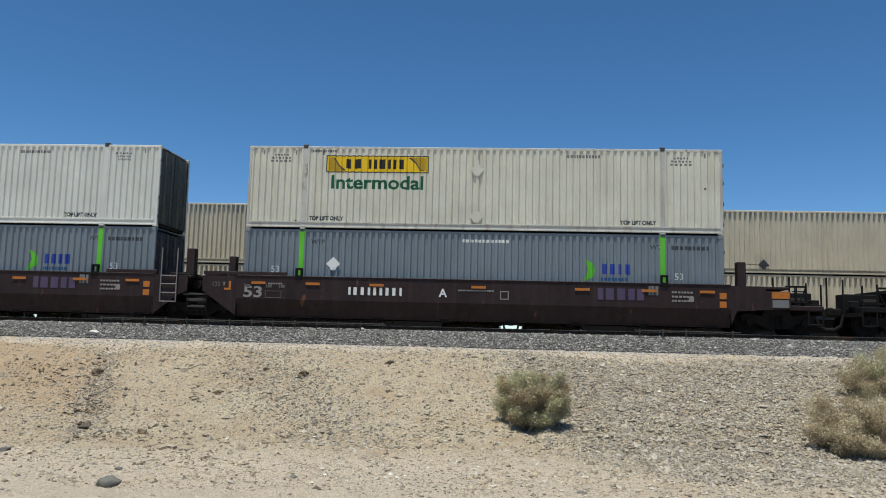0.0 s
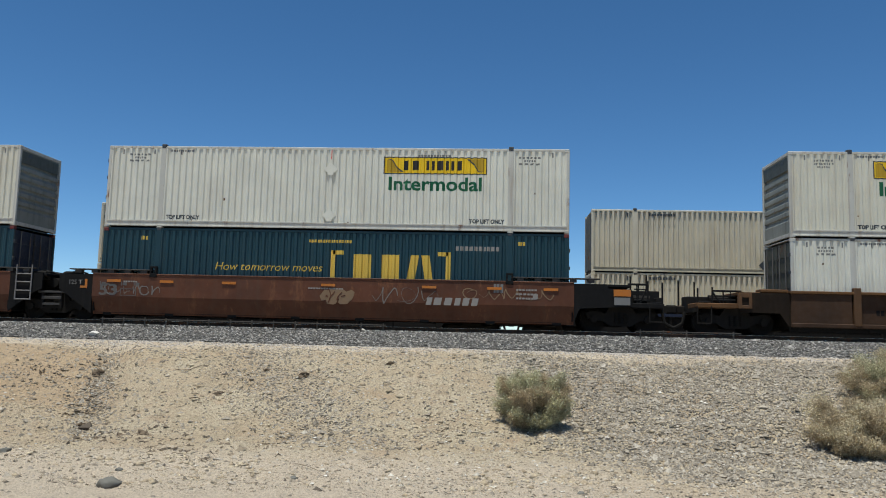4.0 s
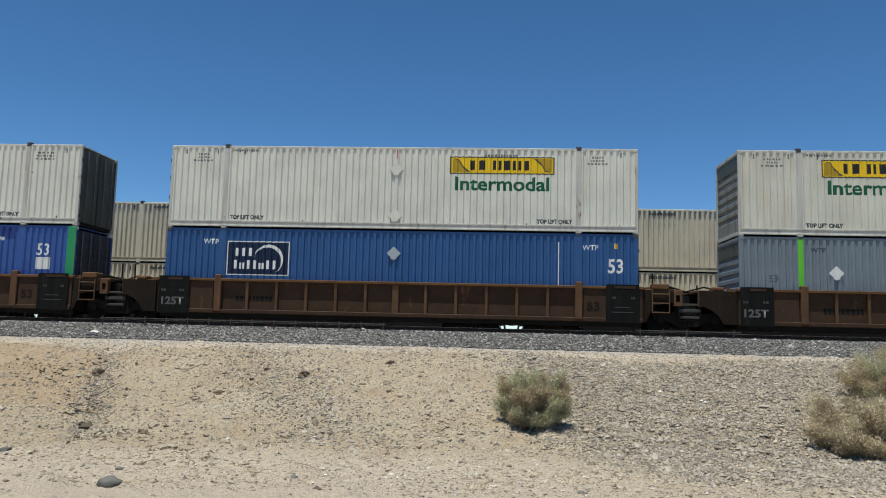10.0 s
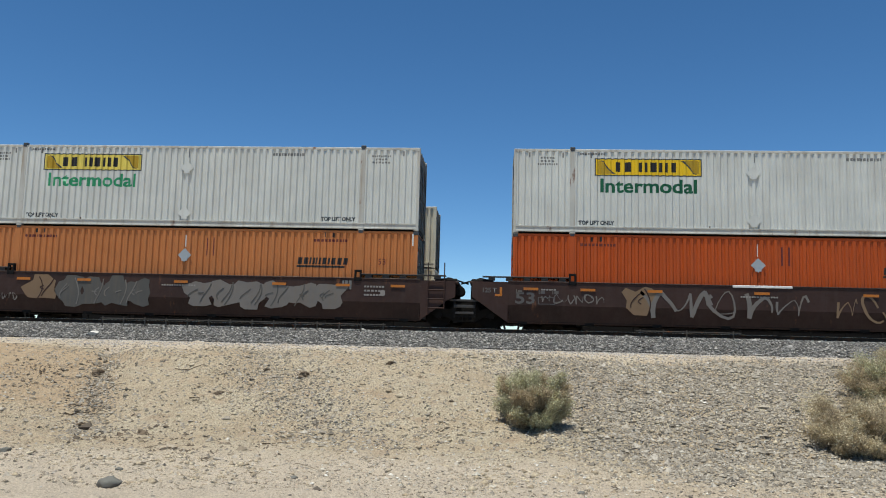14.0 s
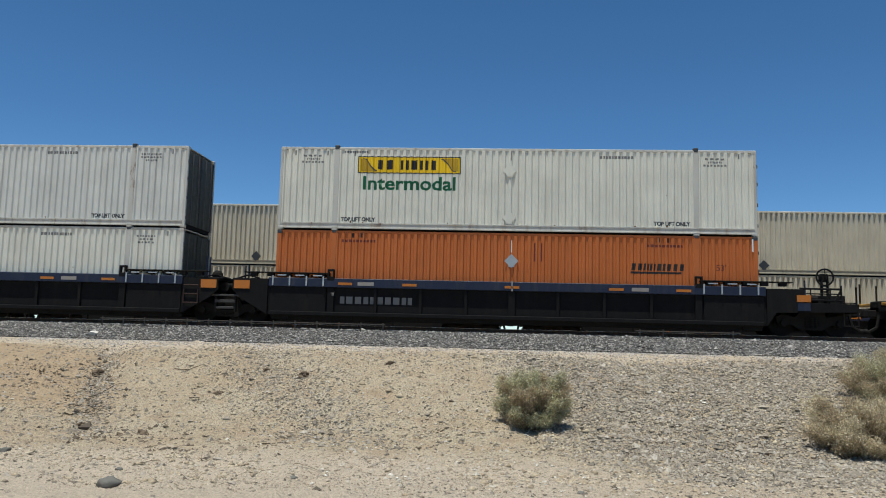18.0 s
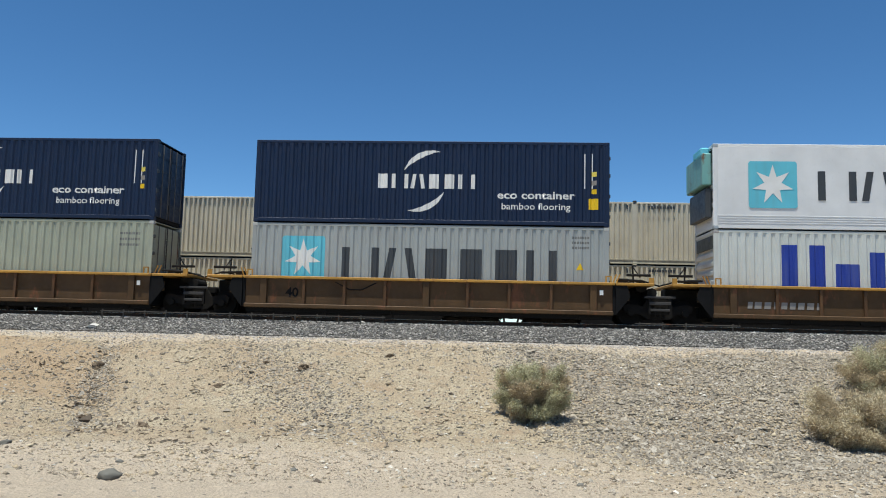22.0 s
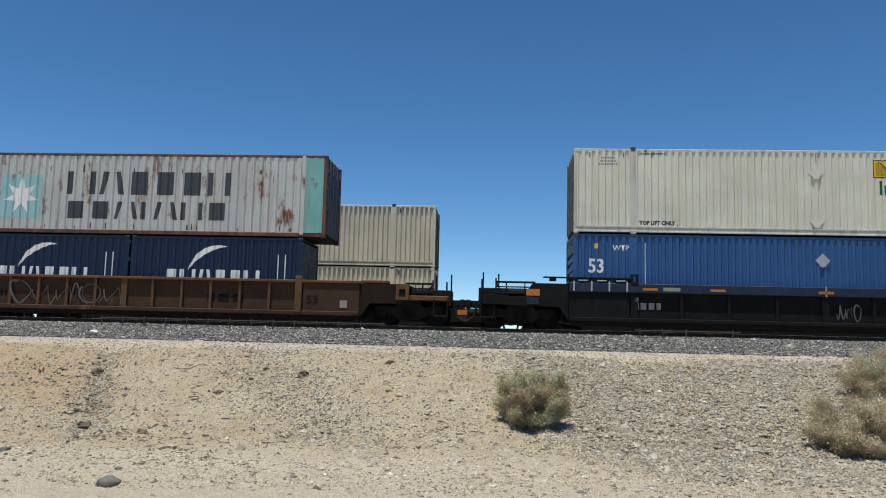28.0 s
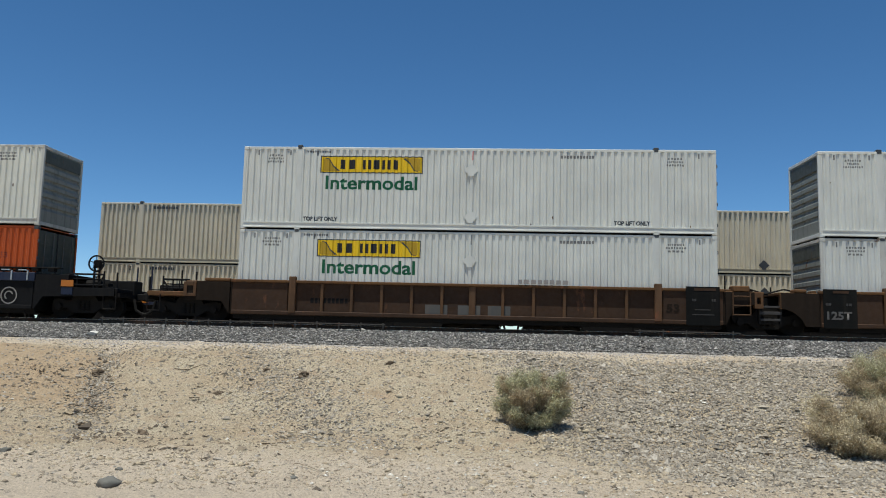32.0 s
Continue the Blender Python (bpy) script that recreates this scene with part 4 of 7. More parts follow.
def white_box(shade, logo, seed, note="", fill=None, green=None, H=2.896, upper=True):
    words = {"cool": "white", "mid": "off-white", "cream": "aged cream-white", "grey": "dulled white"}[shade]
    c = container(f"{words} ribbed container with {note or 'yellow banner'}, " + ("stacked on another" if upper else "in a well car"),
                  L53, H, W53, M_WHITE[shade], rail=M_STAINWHITE if shade != "cool" else None, end=M_DOORDIRTSHADE, door_left=logo == "R", group="stacked containers")
    yellow_banner(c, 2.72 if logo == "L" else L53 - 2.80 - 3.56, H, green or M_GREENTXT, fill)
    small_marks(c, L53, H, seed=seed)
    if upper:
        placard(c, 7.95 if logo == "L" else L53 - 8.2, H - 0.78, M_WHITE[shade])
    placard(c, 7.95 if logo == "L" else L53 - 8.2, 0.50 if upper else H - 0.98, M_WHITE[shade])
    plate("red_strip", 7.98 if logo == "L" else L53 - 8.2, H - 0.42, 0.03, 0.32, M_REDTXT if seed % 2 else M_DARKTXT, c)
    r = random.Random(seed)
    for k in range(r.randint(4, 9) if shade in ("cream", "mid") else 3):
        plate("rust_spot", r.uniform(0.3, L53 - 0.6), r.choice((0.21, 0.21, r.uniform(0.3, 2.2))), r.uniform(0.02, 0.06), r.uniform(0.03, 0.12), M_CARCHORD, c, -0.003)
    return c


def star(bm, x, z, r, n=7, inner=0.42, y=-0.022):
    pts = []
    for i in range(2 * n):
        a = math.pi / 2 + math.pi * i / n
        k = r if i % 2 == 0 else r * inner
        pts.append((x + k * math.cos(a), z + k * math.sin(a)))
    prism(bm, pts, y, y + 0.004)


def orange_box(mat, side, seed, word):
    H = 2.896
    c = container(f"{word} ribbed container with black carrier mark, in a well car", L53, H, W53, mat, end=M_DOORDIRTSHADE, door_left=side == "L", group="stacked containers", castings=M_CHARCOAL)
    x = 2.25 if side == "L" else L53 - 4.15
    signs("carrier_mark", "OOHHOIOOO", x, H - 1.18, 1.76, 0.23, M_BLACK, c, -0.01, 0.30, 0.12, "black slanted block mark")
    plate("underline", x, H - 1.29, 1.66, 0.07, M_BLACK, c, -0.01)
    placard(c, 8.05, H - 0.95)
    plate("placard_strip", 8.03, H - 0.66, 0.035, 0.42, M_WHITETXT, c)
    for dx in (-0.95, -0.75) if side == "L" else (0.75, 0.98):
        bars("side_note", 8.05 + dx, H - 0.95, 0.07, 0.62, 1, M_REDBROWN, c, -0.006)
    lettering("size_mark", "53'", 1.05 if side == "L" else L53 - 1.35, H - 1.15, 0.2, M_REDBROWN, c, -0.006)
    for x0 in (2.25, L53 - 3.6):
        bars("data_mark", x0, H - 0.40, 1.2, 0.09, 10, M_REDBROWN, c, -0.006, 0.7, 0, "", seed)
        for q in (0.35, 0.65):
            plate("tag_plate", x0 + q, H - 0.24, 0.07, 0.16, M_BLACK, c, -0.008)
    if seed % 2:
        plate("corner_strip", L53 - 0.2, H - 0.5, 0.05, 0.42, M_WHITETXT, c, -0.012)
    return c


def green_post_box(seed):
    H = 2.896
    c = container("blue-grey ribbed container with bright green lifting posts", L53, H, W53, M_BLUEGREY, end=M_NAVYDARK, group="stacked containers", posts=M_GREENPOST)
    signs("carrier_mark", "OOTO", 12.15, H - 1.35, 0.98, 0.34, M_BLUETXT, c, -0.01, 0.20, 0, "blue block mark")
    bm = bmesh.new()
    prism_fast(bm, [(11.55, H - 1.62), (11.9, H - 1.45), (11.95, H - 1.2), (11.85, H - 0.98), (11.6, H - 0.86), (11.72, H - 1.2)], -0.012, -0.006)
    part("leaf_mark", bm, M_GREENPOST, c, "green leaf mark")
    bars("under_mark", 12.15, H - 1.56, 0.9, 0.1, 8, M_MIDBLUE, c, -0.01)
    placard(c, 3.1, H - 1.18, M_WHITETXT)
    for x in (0.95, L53 - 1.6):
        lettering("size_mark", "53", x, 1.40, 0.22, M_WHITETXT if seed else M_CHARCOAL, c, -0.006)
    bars("unit_number", L53 - 1.7, H - 0.5, 1.25, 0.13, 9, M_CHARCOAL, c, -0.006)
    bars("data_mark", 7.5, H - 0.36, 1.6, 0.10, 12, M_WHITETXT, c, -0.006)
    for x in (2.3, L53 - 2.4):
        lettering("notice", "WTP", x, H - 0.5, 0.15, M_CHARCOAL, c, -0.006, fat=0.004)
    return c


def patch_blue_box(mirror):
    H = 2.896
    c = container("royal blue ribbed container with green end posts and darker repainted patches", L53, H, W53, M_BLUE, end=M_NAVY, group="stacked containers", castings=M_WHITETXT)
    for x in (-0.002, L53 - 0.30):
        plate("green_end", x, 0.1, 0.302, H - 0.12, M_GREENEND, c, -0.010, "green end panel")

    def mx(x, w):
        return L53 - x - w if mirror else x
    for k, (x, z, w, h) in enumerate(((2.15, H - 1.35, 1.75, 0.95), (5.0, 1.0, 6.0, 0.55), (5.0, 1.55, 0.55, 0.18), (7.1, 1.55, 0.5, 0.14), (12.1, H - 0.5, 1.8, 0.42))):
        plate("repainted_patch", mx(x, w), z, w, h, M_BLUEDEEP, c, -0.009, "darker repainted patch")
    plate("white_plate", mx(7.75, 0.5), H - 0.62, 0.5, 0.42, M_WHITETXT, c, -0.010, "white notice plate")
    plate("white_plate", mx(14.75, 0.5), H - 1.55, 0.5, 0.42, M_WHITETXT, c, -0.010)
    lettering("size_mark", "53", mx(14.75, 0.5), H - 1.05, 0.40, M_WHITETXT, c, -0.010, 0.46, 0.01)
    bars("unit_number", mx(12.7, 0.85), H - 0.55, 0.85, 0.12, 8, M_WHITETXT, c, -0.012)
    return c


def framed_panel_box(side):
    H = 2.896
    c = container("mid-blue ribbed container with a white-framed navy panel", L53, H, W53, M_MIDBLUE, end=M_NAVY, group="stacked containers", castings=M_CHARCOAL)
    x = 2.15 if side == "L" else L53 - 4.7
    z = H - 1.62
    p = plate("carrier_panel", x, z, 2.2, 1.18, M_NAVY, c, -0.010, "white-framed navy panel")
    bm = bmesh.new()
    for a in ((0, 2.2, 0, 0.035), (0, 2.2, 1.145, 1.18), (0, 0.035, 0.035, 1.145), (2.165, 2.2, 0.035, 1.145)):
        box(bm, x + a[0], x + a[1], -0.016, -0.010, z + a[2], z + a[3])
    part("panel_frame", bm, M_WHITETXT, p)
    signs("carrier_mark", "TTT", x + 0.25, z + 0.66, 0.68, 0.28, M_WHITETXT, p, -0.015, 0.34, 0, "white block mark")
    signs("carrier_mark", "TnTTnTT", x + 0.22, z + 0.22, 1.55, 0.30, M_WHITETXT, p, -0.015, 0.24)
    bm = bmesh.new()
    ring(bm, x + 1.45, -0.015, z + 0.52, 0.5, 0.11, 26, -55, 165, 0.004, True)
    part("arc_mark", bm, M_WHITETXT, p, "white sweeping arc")
    placard(c, 7.95 if side == "L" else 8.1, H - 0.78)
    xs = L53 - 1.0 if side == "L" else 0.5
    lettering("size_mark", "53", xs, H - 1.3, 0.45, M_WHITETXT, c, -0.010, 0.5, 0.014)
    plate("tag_plate", xs + 0.2, H - 0.5, 0.12, 0.18, M_GOLD, c)
    for x0 in (1.30, L53 - 1.85):
        lettering("notice", "WTP", x0, H - 0.55, 0.17, M_WHITETXT, c, -0.008, fat=0.004)
    bars("side_note", L53 - 2.65 if side == "L" else 2.35, 0.85, 0.05, 1.75, 1, M_WHITETXT, c, -0.006)
    return c


def teal_box(seed):
    H = 2.896
    c = container("dark teal ribbed container with gold lettering, sitting in a well car", L53, H, W53, M_TEAL, end=M_NAVYDARK, group="stacked containers", castings=M_REDBROWN)
    lettering("slogan", "How tomorrow moves", 4.05, H - 1.42, 0.27, M_GOLD, c, -0.010, 3.75, 0.0, 0.25, "gold slanted slogan")
    for x, s in ((8.15, 1), (12.1, -1)):
        bm = bmesh.new()
        box(bm, x - 0.08, x + 0.08, -0.010, -0.004, H - 1.75, H - 0.68)
        for z in (H - 1.75, H - 0.82):
            box(bm, min(x, x + s * 0.36), max(x, x + s * 0.36), -0.010, -0.004, z, z + 0.14)
        part("bracket_mark", bm, M_GOLD, c, "gold square bracket")
    signs("carrier_mark", "OOA", 8.75, H - 1.72, 2.85, 0.92, M_GOLD, c, -0.010, 0.27, 0, "big gold block shapes")
    bars("side_note", 7.3, H - 0.42, 1.5, 0.10, 16, M_GOLD, c, -0.006)
    bars("unit_number", 12.35, H - 0.62, 1.5, 0.15, 10, M_GREYTXT, c, -0.006, seed=seed)
    bars("data_mark", 1.35, H - 0.42, 0.25, 0.13, 3, M_GOLD, c, -0.006)
    bars("data_mark", L53 - 1.7, H - 0.42, 0.25, 0.13, 3, M_GOLD, c, -0.006)
    return c


def sky_box():
    H = 2.896
    c = container("bright sky-blue ribbed container with a white hexagon mark", L53, H, W53, M_CYAN, end=M_NAVY, group="stacked containers", castings=M_WHITETXT)
    bm = bmesh.new()
    x, z = 3.75, H - 1.06
    hexa = [(math.cos(radians(90 + 60 * i)), math.sin(radians(90 + 60 * i))) for i in range(6)]
    for i in range(6):
        a, b = hexa[i], hexa[(i + 1) % 6]
        prism_fast(bm, [(x + 0.46 * a[0], z + 0.46 * a[1]), (x + 0.46 * b[0], z + 0.46 * b[1]), (x + 0.40 * b[0], z + 0.40 * b[1]), (x + 0.40 * a[0], z + 0.40 * a[1])], -0.010, -0.005)
        if i % 2:
            prism_fast(bm, [(x, z), (x + 0.35 * a[0] + 0.03, z + 0.35 * a[1]), (x + 0.35 * a[0], z + 0.35 * a[1] + 0.05)], -0.010, -0.005)
        ring(bm, x + 0.2 * a[0], -0.010, z + 0.2 * a[1], 0.06, 0.03, 8, depth=0.005)
    part("hexagon_mark", bm, M_WHITETXT, c, "white hexagon mark")
    signs("carrier_mark", "OH OOOIHOOH", 4.4, H - 1.25, 3.4, 0.38, M_WHITETXT, c, -0.010, 0.2, 0, "white block mark")
    bars("unit_number", 0.65, H - 0.5, 1.2, 0.15, 9, M_WHITETXT, c, -0.006)
    bars("data_mark", 7.3, H - 0.38, 1.6, 0.10, 14, M_WHITETXT, c, -0.006)
    for x0 in (2.4, L53 - 2.75):
        lettering("notice", "WTP", x0, H - 0.5, 0.13, M_WHITETXT, c, -0.008)
    return c


def wing_mark_box():
    H = 2.591
    c = container("dark slate-blue corrugated container with white wing mark", L40, H, WISO, M_NAVYDARK, rail=M_NAVYDARK, iso=True, group="stacked containers")
    signs("carrier_mark", "HTH IOOIOTIOO", 4.25, 1.02, 3.6, 0.36, M_WHITETXT, c, -0.010, 0.22, 0, "white block mark")
    bars("carrier_mark", 4.6, 0.75, 0.75, 0.2, 4, M_WHITETXT, c, -0.010)
    bm = bmesh.new()
    for i in range(5):
        x0, z0 = 4.95 + 0.22 * i, 1.42 + 0.08 * i
        x1, z1 = 7.15 - 0.12 * i, 2.16 - 0.15 * i
        mx, mz = (x0 + x1) / 2 + 0.05, (z0 + z1) / 2 + 0.10 - 0.02 * i
        prism_fast(bm, [(x0, z0), (mx, mz - 0.05), (x1, z1), (mx - 0.08, mz + 0.03)], -0.010, -0.005)
    part("wing_mark", bm, M_WHITETXT, c, "white wing mark")
    signs("carrier_mark", "HTH", 1.15, 0.58, 0.75, 0.24, M_WHITETXT, c, -0.010, 0.28)
    bars("flag_mark", 0.62, 0.62, 0.38, 0.22, 3, M_REDTXT, c, -0.010, 0.6, 0.2)
    bars("side_note", 9.55, 0.52, 1.85, 0.14, 15, M_WHITETXT, c, -0.008)
    bars("unit_number", 10.15, H - 0.52, 1.6, 0.16, 11, M_WHITETXT, c, -0.006, 0.75, 0, "", 4)
    bars("data_mark", 10.15, H - 0.85, 0.5, 0.14, 4, M_WHITETXT, c, -0.006)
    plate("repainted_patch", 0.55, H - 1.25, 0.4, 0.5, M_NAVY, c)
    return c


def red_brown_box():
    H = 2.896
    c = container("red-brown corrugated container with small white marks, in a well car", L40, H, WISO, M_REDBROWN, iso=True, group="stacked containers", castings=M_MAROON)
    for k, h in enumerate((0.42, 0.34, 0.34)):
        bars("carrier_mark", 0.62, H - 0.75 - 0.42 * k, 0.2, h, 2, M_WHITETXT, c, -0.010, 0.5, 0.1, "", k)
    for x, z0, z1 in ((11.1, 1.0, 2.5), (11.5, 0.9, 2.4)):
        bars("side_note", x, z0, 0.06, z1 - z0, 1, M_WHITETXT, c, -0.006)
    bm = bmesh.new()
    prism_fast(bm, [(10.75, 1.42), (11.0, 1.42), (10.875, 1.66)], -0.010, -0.005)
    part("warning_triangle", bm, M_YELLOW, c, "yellow warning triangle")
    plate("warning_plate", 10.75, 1.05, 0.32, 0.26, M_YELLOW, c)
    return c


def burst_mark_box():
    H = 2.896
    c = container("maroon corrugated container with white burst marks at both ends", L40, H, WISO, M_MAROON, iso=True, group="stacked containers")
    signs("carrier_mark", "OAOHA HAHAII", 1.55, 0.98, 8.95, 0.92, M_WHITETXT, c, -0.010, 0.13, 0, "row of plain white shapes")
    bm = bmesh.new()
    for x, s in ((0.16, 1), (L40 - 0.16, -1)):
        tips = [1.0, 0.5, 0.62, 0.52, 0.8, 0.52, 0.62, 0.5, 1.0]
        rim = []
        for i in range(17):
            a, q = radians(-90 + 11.25 * i), tips[i // 2] if i % 2 == 0 else 0.27
            rim.append((x + s * q * math.cos(a), 1.45 + q * math.sin(a)))
        for p, q in zip(rim, rim[1:]):
            prism_fast(bm, [(x, 1.45), p, q][::s], -0.012, -0.006)
    part("burst_mark", bm, M_WHITETXT, c, "white half-sun burst")
    bars("unit_number", 10.4, H - 0.5, 0.9, 0.1, 9, M_GREYTXT, c, -0.006)
    for k, m in enumerate((M_YELLOW, M_GREYTXT, M_WHITETXT)):
        plate("warning_plate", 10.5 + 0.3 * k, H - 0.82, 0.17, 0.17, m, c)
    return c


def big_blue_word_box():
    H = 2.896
    c = container("pale white corrugated container with tall blue block shapes", L40, H, WISO, M_PALEWHITE, end=M_LIGHTGREY, iso=True, group="stacked containers", castings=M_RUSTGREY)
    signs("carrier_mark", "Mottoon", 2.2, 0.40, 8.1, 2.02, M_BLUETXT, c, -0.010, 0.20, 0, "tall blue rounded shapes")
    for k in range(3):
        bars("data_mark", 10.75, H - 0.36 - 0.17 * k, 0.6, 0.08, 7, M_DARKTXT, c, -0.006, seed=k)
    for k in range(2):
        plate("tag_plate", 11.2 + 0.3 * k, H - 1.1, 0.12, 0.16, M_GREENTXT2 if k else M_DARKTXT, c)
    return c


def navy_eco_box(yellow_left):
    H = 2.896
    c = container("glossy navy corrugated container with white swoosh marks, stacked on another", L40, H, WISO, M_NAVY, iso=True, group="stacked containers")
    signs("carrier_mark", "OMAOOM", 4.25, 1.24, 3.4, 0.50, M_WHITETXT, c, -0.010, 0.22, 0, "white block shapes")
    for s in (1, -1):
        bm = bmesh.new()
        ring(bm, 5.9 + 0.45 * s, -0.012, 1.5 - 0.3 * s, 1.33, 0.19, 20, 86 if s > 0 else 266, 150 if s > 0 else 330, 0.006, True)
        part("swoosh_mark", bm, M_WHITETXT, c, "white swoosh mark")
    lettering("wording", "eco container", 8.42, 0.93, 0.25, M_WHITETXT, c, -0.008, 2.62, 0.008)
    lettering("wording", "bamboo flooring", 8.57, 0.56, 0.22, M_WHITETXT, c, -0.008, 2.32, 0.003)
    for x in (11.35, 11.6):
        bars("side_note", x, 1.3, 0.05, 1.2, 1, M_WHITETXT, c, -0.006)
    for k, m in enumerate((M_YELLOWPALE, M_GREYTXT, M_YELLOW)):
        plate("warning_plate", 11.6, 1.72 - 0.3 * k, 0.16, 0.16, m, c)
    plate("warning_panel", 0.28 if yellow_left else 11.5, 0.58, 0.32, 0.38, M_YELLOW, c)
    return c


def olive_box():
    H = 2.896
    c = container("greyish-green corrugated container with red mark and hazard diamonds", L40, H, WISO, M_OLIVEGREY, iso=True, group="stacked containers", castings=M_RUSTGREY)
    signs("carrier_mark", "OOOI", 1.08, H - 0.86, 1.5, 0.42, M_REDTXT, c, -0.010, 0.30, 0, "red rounded blocks")
    for x, z, m in ((0.22, H - 0.68, M_WHITETXT), (0.52, H - 0.92, M_REDTXT), (0.66, H - 1.12, M_WHITETXT)):
        bm = bmesh.new()
        prism_fast(bm, [(x, z - 0.19), (x + 0.19, z), (x, z + 0.19), (x - 0.19, z)], -0.012, -0.006)
        part("hazard_diamond", bm, m, c)
    for k in range(3):
        bars("data_mark", 11.0, H - 0.5 - 0.2 * k, 0.75, 0.08, 8, M_DARKTXT, c, -0.006, seed=k)
    return c


def star_square(c, x, z, s, faded=False):
    sq = plate("star_square", x, z, s, s, M_CYANFADED if faded else M_CYANLOGO, c, -0.014, "pale cyan square with a white star", cut=0.06)
    bm = bmesh.new()
    star(bm, x + s / 2, z + s / 2, s * 0.43)
    part("star", bm, M_WHITETXT, sq)


def grey_star_box():
    H = 2.896
    c = container("light grey corrugated container with a cyan star square", L40, H, WISO, M_LIGHTGREY, iso=True, group="stacked containers", castings=M_RUSTGREY)
    star_square(c, 1.05, H - 1.95, 1.5)
    signs("carrier_mark", "MAOOOH", 3.15, H - 1.86, 7.3, 1.05, M_CHARCOAL, c, -0.010, 0.20, 0, "large charcoal block shapes")
    bm = bmesh.new()
    prism_fast(bm, [(11.1, H - 1.45), (11.35, H - 1.45), (11.225, H - 1.2)], -0.010, -0.005)
    part("warning_triangle", bm, M_YELLOW, c)
    for k in range(3):
        bars("data_mark", 10.95, H - 0.4 - 0.17 * k, 0.6, 0.08, 7, M_DARKTXT, c, -0.006, seed=k)
    return c


def reefer_box():
    H = 2.896
    c = container("smooth bright white refrigerated container with cyan star", L40, H, WISO, M_REEFER, rail=M_REEFER, end=M_REEFER, iso=True, group="stacked containers", smooth=True, door_left=False, castings=M_ALU)
    star_square(c, 1.15, 0.72, 1.58)
    signs("carrier_mark", "MAOOOH", 3.4, 1.0, 7.1, 0.98, M_CHARCOAL, c, -0.010, 0.20, 0, "large charcoal block shapes")
    bm = bmesh.new()
    for z in (0.20, 0.28, 0.36, 0.44):
        box(bm, 0.14, L40 - 0.14, -0.008, 0.004, z, z + 0.03, 0.004)
    part("kick_rib", bm, M_REEFER, c, "horizontal lower ribs")
    unit = part("cooling_unit", box(bmesh.new(), -0.32, 0.0, 0.15, WISO - 0.1, 1.5, 2.6, 0.04), M_BLUETEAL, c, "teal cooling unit at the end")
    part("cowl", box(bmesh.new(), -0.36, -0.05, 0.2, 1.2, 2.5, 2.8, 0.05), M_CYANLOGO, unit)
    part("condenser", box(bmesh.new(), -0.22, 0.0, 0.2, WISO - 0.2, 0.4, 1.4, 0.03), M_CHARCOAL, unit)
    bm = bmesh.new()
    prism_fast(bm, [(10.75, H - 1.2), (11.0, H - 1.2), (10.875, H - 0.98)], -0.010, -0.005)
    part("warning_triangle", bm, M_REFLECT, c)
    for k in range(3):
        bars("data_mark", 10.7, H - 0.35 - 0.14 * k, 0.5, 0.07, 6, M_DARKTXT, c, -0.006, seed=k)
    plate("tag_plate", 10.75, 0.75, 0.16, 0.14, M_DARKTXT, c)
    bm = bmesh.new()
    box(bm, 6.1, 6.115, -0.006, 0.0, 0.5, H - 0.1)
    part("panel_seam", bm, M_DARKTXT, c)
    return c


def rusty_star_box():
    H = 2.896
    c = container("rust-streaked grey container with teal ends and star square", L45, H, WISO, M_RUSTGREY, rail=paint("flaking_rust_red_paint", (0.075, 0.034, 0.03), 0.7, 0.4, rust=0.5), iso=True, end=M_NAVYDARK, group="stacked containers", castings=M_RAIL)
    for x in (0.12, L45 - 0.80):
        plate("teal_end_panel", x, 0.16, 0.68, H - 0.28, M_BLUETEAL, c, -0.010, "weathered teal end panel")
        lettering("size_mark", "45", x + 0.12, H - 0.5, 0.22, M_CHARCOAL, c, -0.018, 0.42, 0.01)
    for x in (0.76, L45 - 0.90):
        piece(("inpost", H), "inner_post", M_RUSTGREY, c, lambda bm: box(bm, 0, 0.14, -0.012, 0.05, 0.1, H - 0.05, 0.01), (x, 0, 0))
    star_square(c, 1.95, 0.55, 1.55, True)
    signs("carrier_mark", "MAOOOH", 4.4, 1.42, 5.9, 0.82, M_CHARCOAL, c, -0.010, 0.20, 0, "charcoal block shapes")
    signs("carrier_mark", "OOAIAHO", 4.35, 0.55, 5.9, 0.62, M_CHARCOAL, c, -0.010, 0.20, 0, "charcoal block shapes")
    r = random.Random(7)
    for k in range(26):
        x = r.uniform(0.9, L45 - 1.0)
        plate("rust_streak", x, r.choice((0.2, 0.2, 1.9, 2.2)), r.uniform(0.02, 0.07), r.uniform(0.08, 0.3), M_CARCHORD, c, -0.0035)
    return c


def small_navy_box():
    H = 2.591
    c = container("short navy corrugated container with a white swoosh mark", L20, H, WISO, M_NAVY, iso=True, group="stacked containers")
    signs("carrier_mark", "OMAOOM", 1.25, 0.92, 3.35, 0.52, M_WHITETXT, c, -0.010, 0.22, 0, "white block shapes")
    bm = bmesh.new()
    ring(bm, 3.3, -0.012, 0.92, 1.33, 0.19, 20, 84, 158, 0.006, True)
    part("swoosh_mark", bm, M_WHITETXT, c, "white swoosh mark")
    for x in (5.2, 5.45):
        bars("side_note", x, 1.0, 0.05, 1.0, 1, M_WHITETXT, c, -0.006)
    return c

# ---- well cars ----
MID = W53 / 2
AXLES = {}             # the axles of each car and their places along it


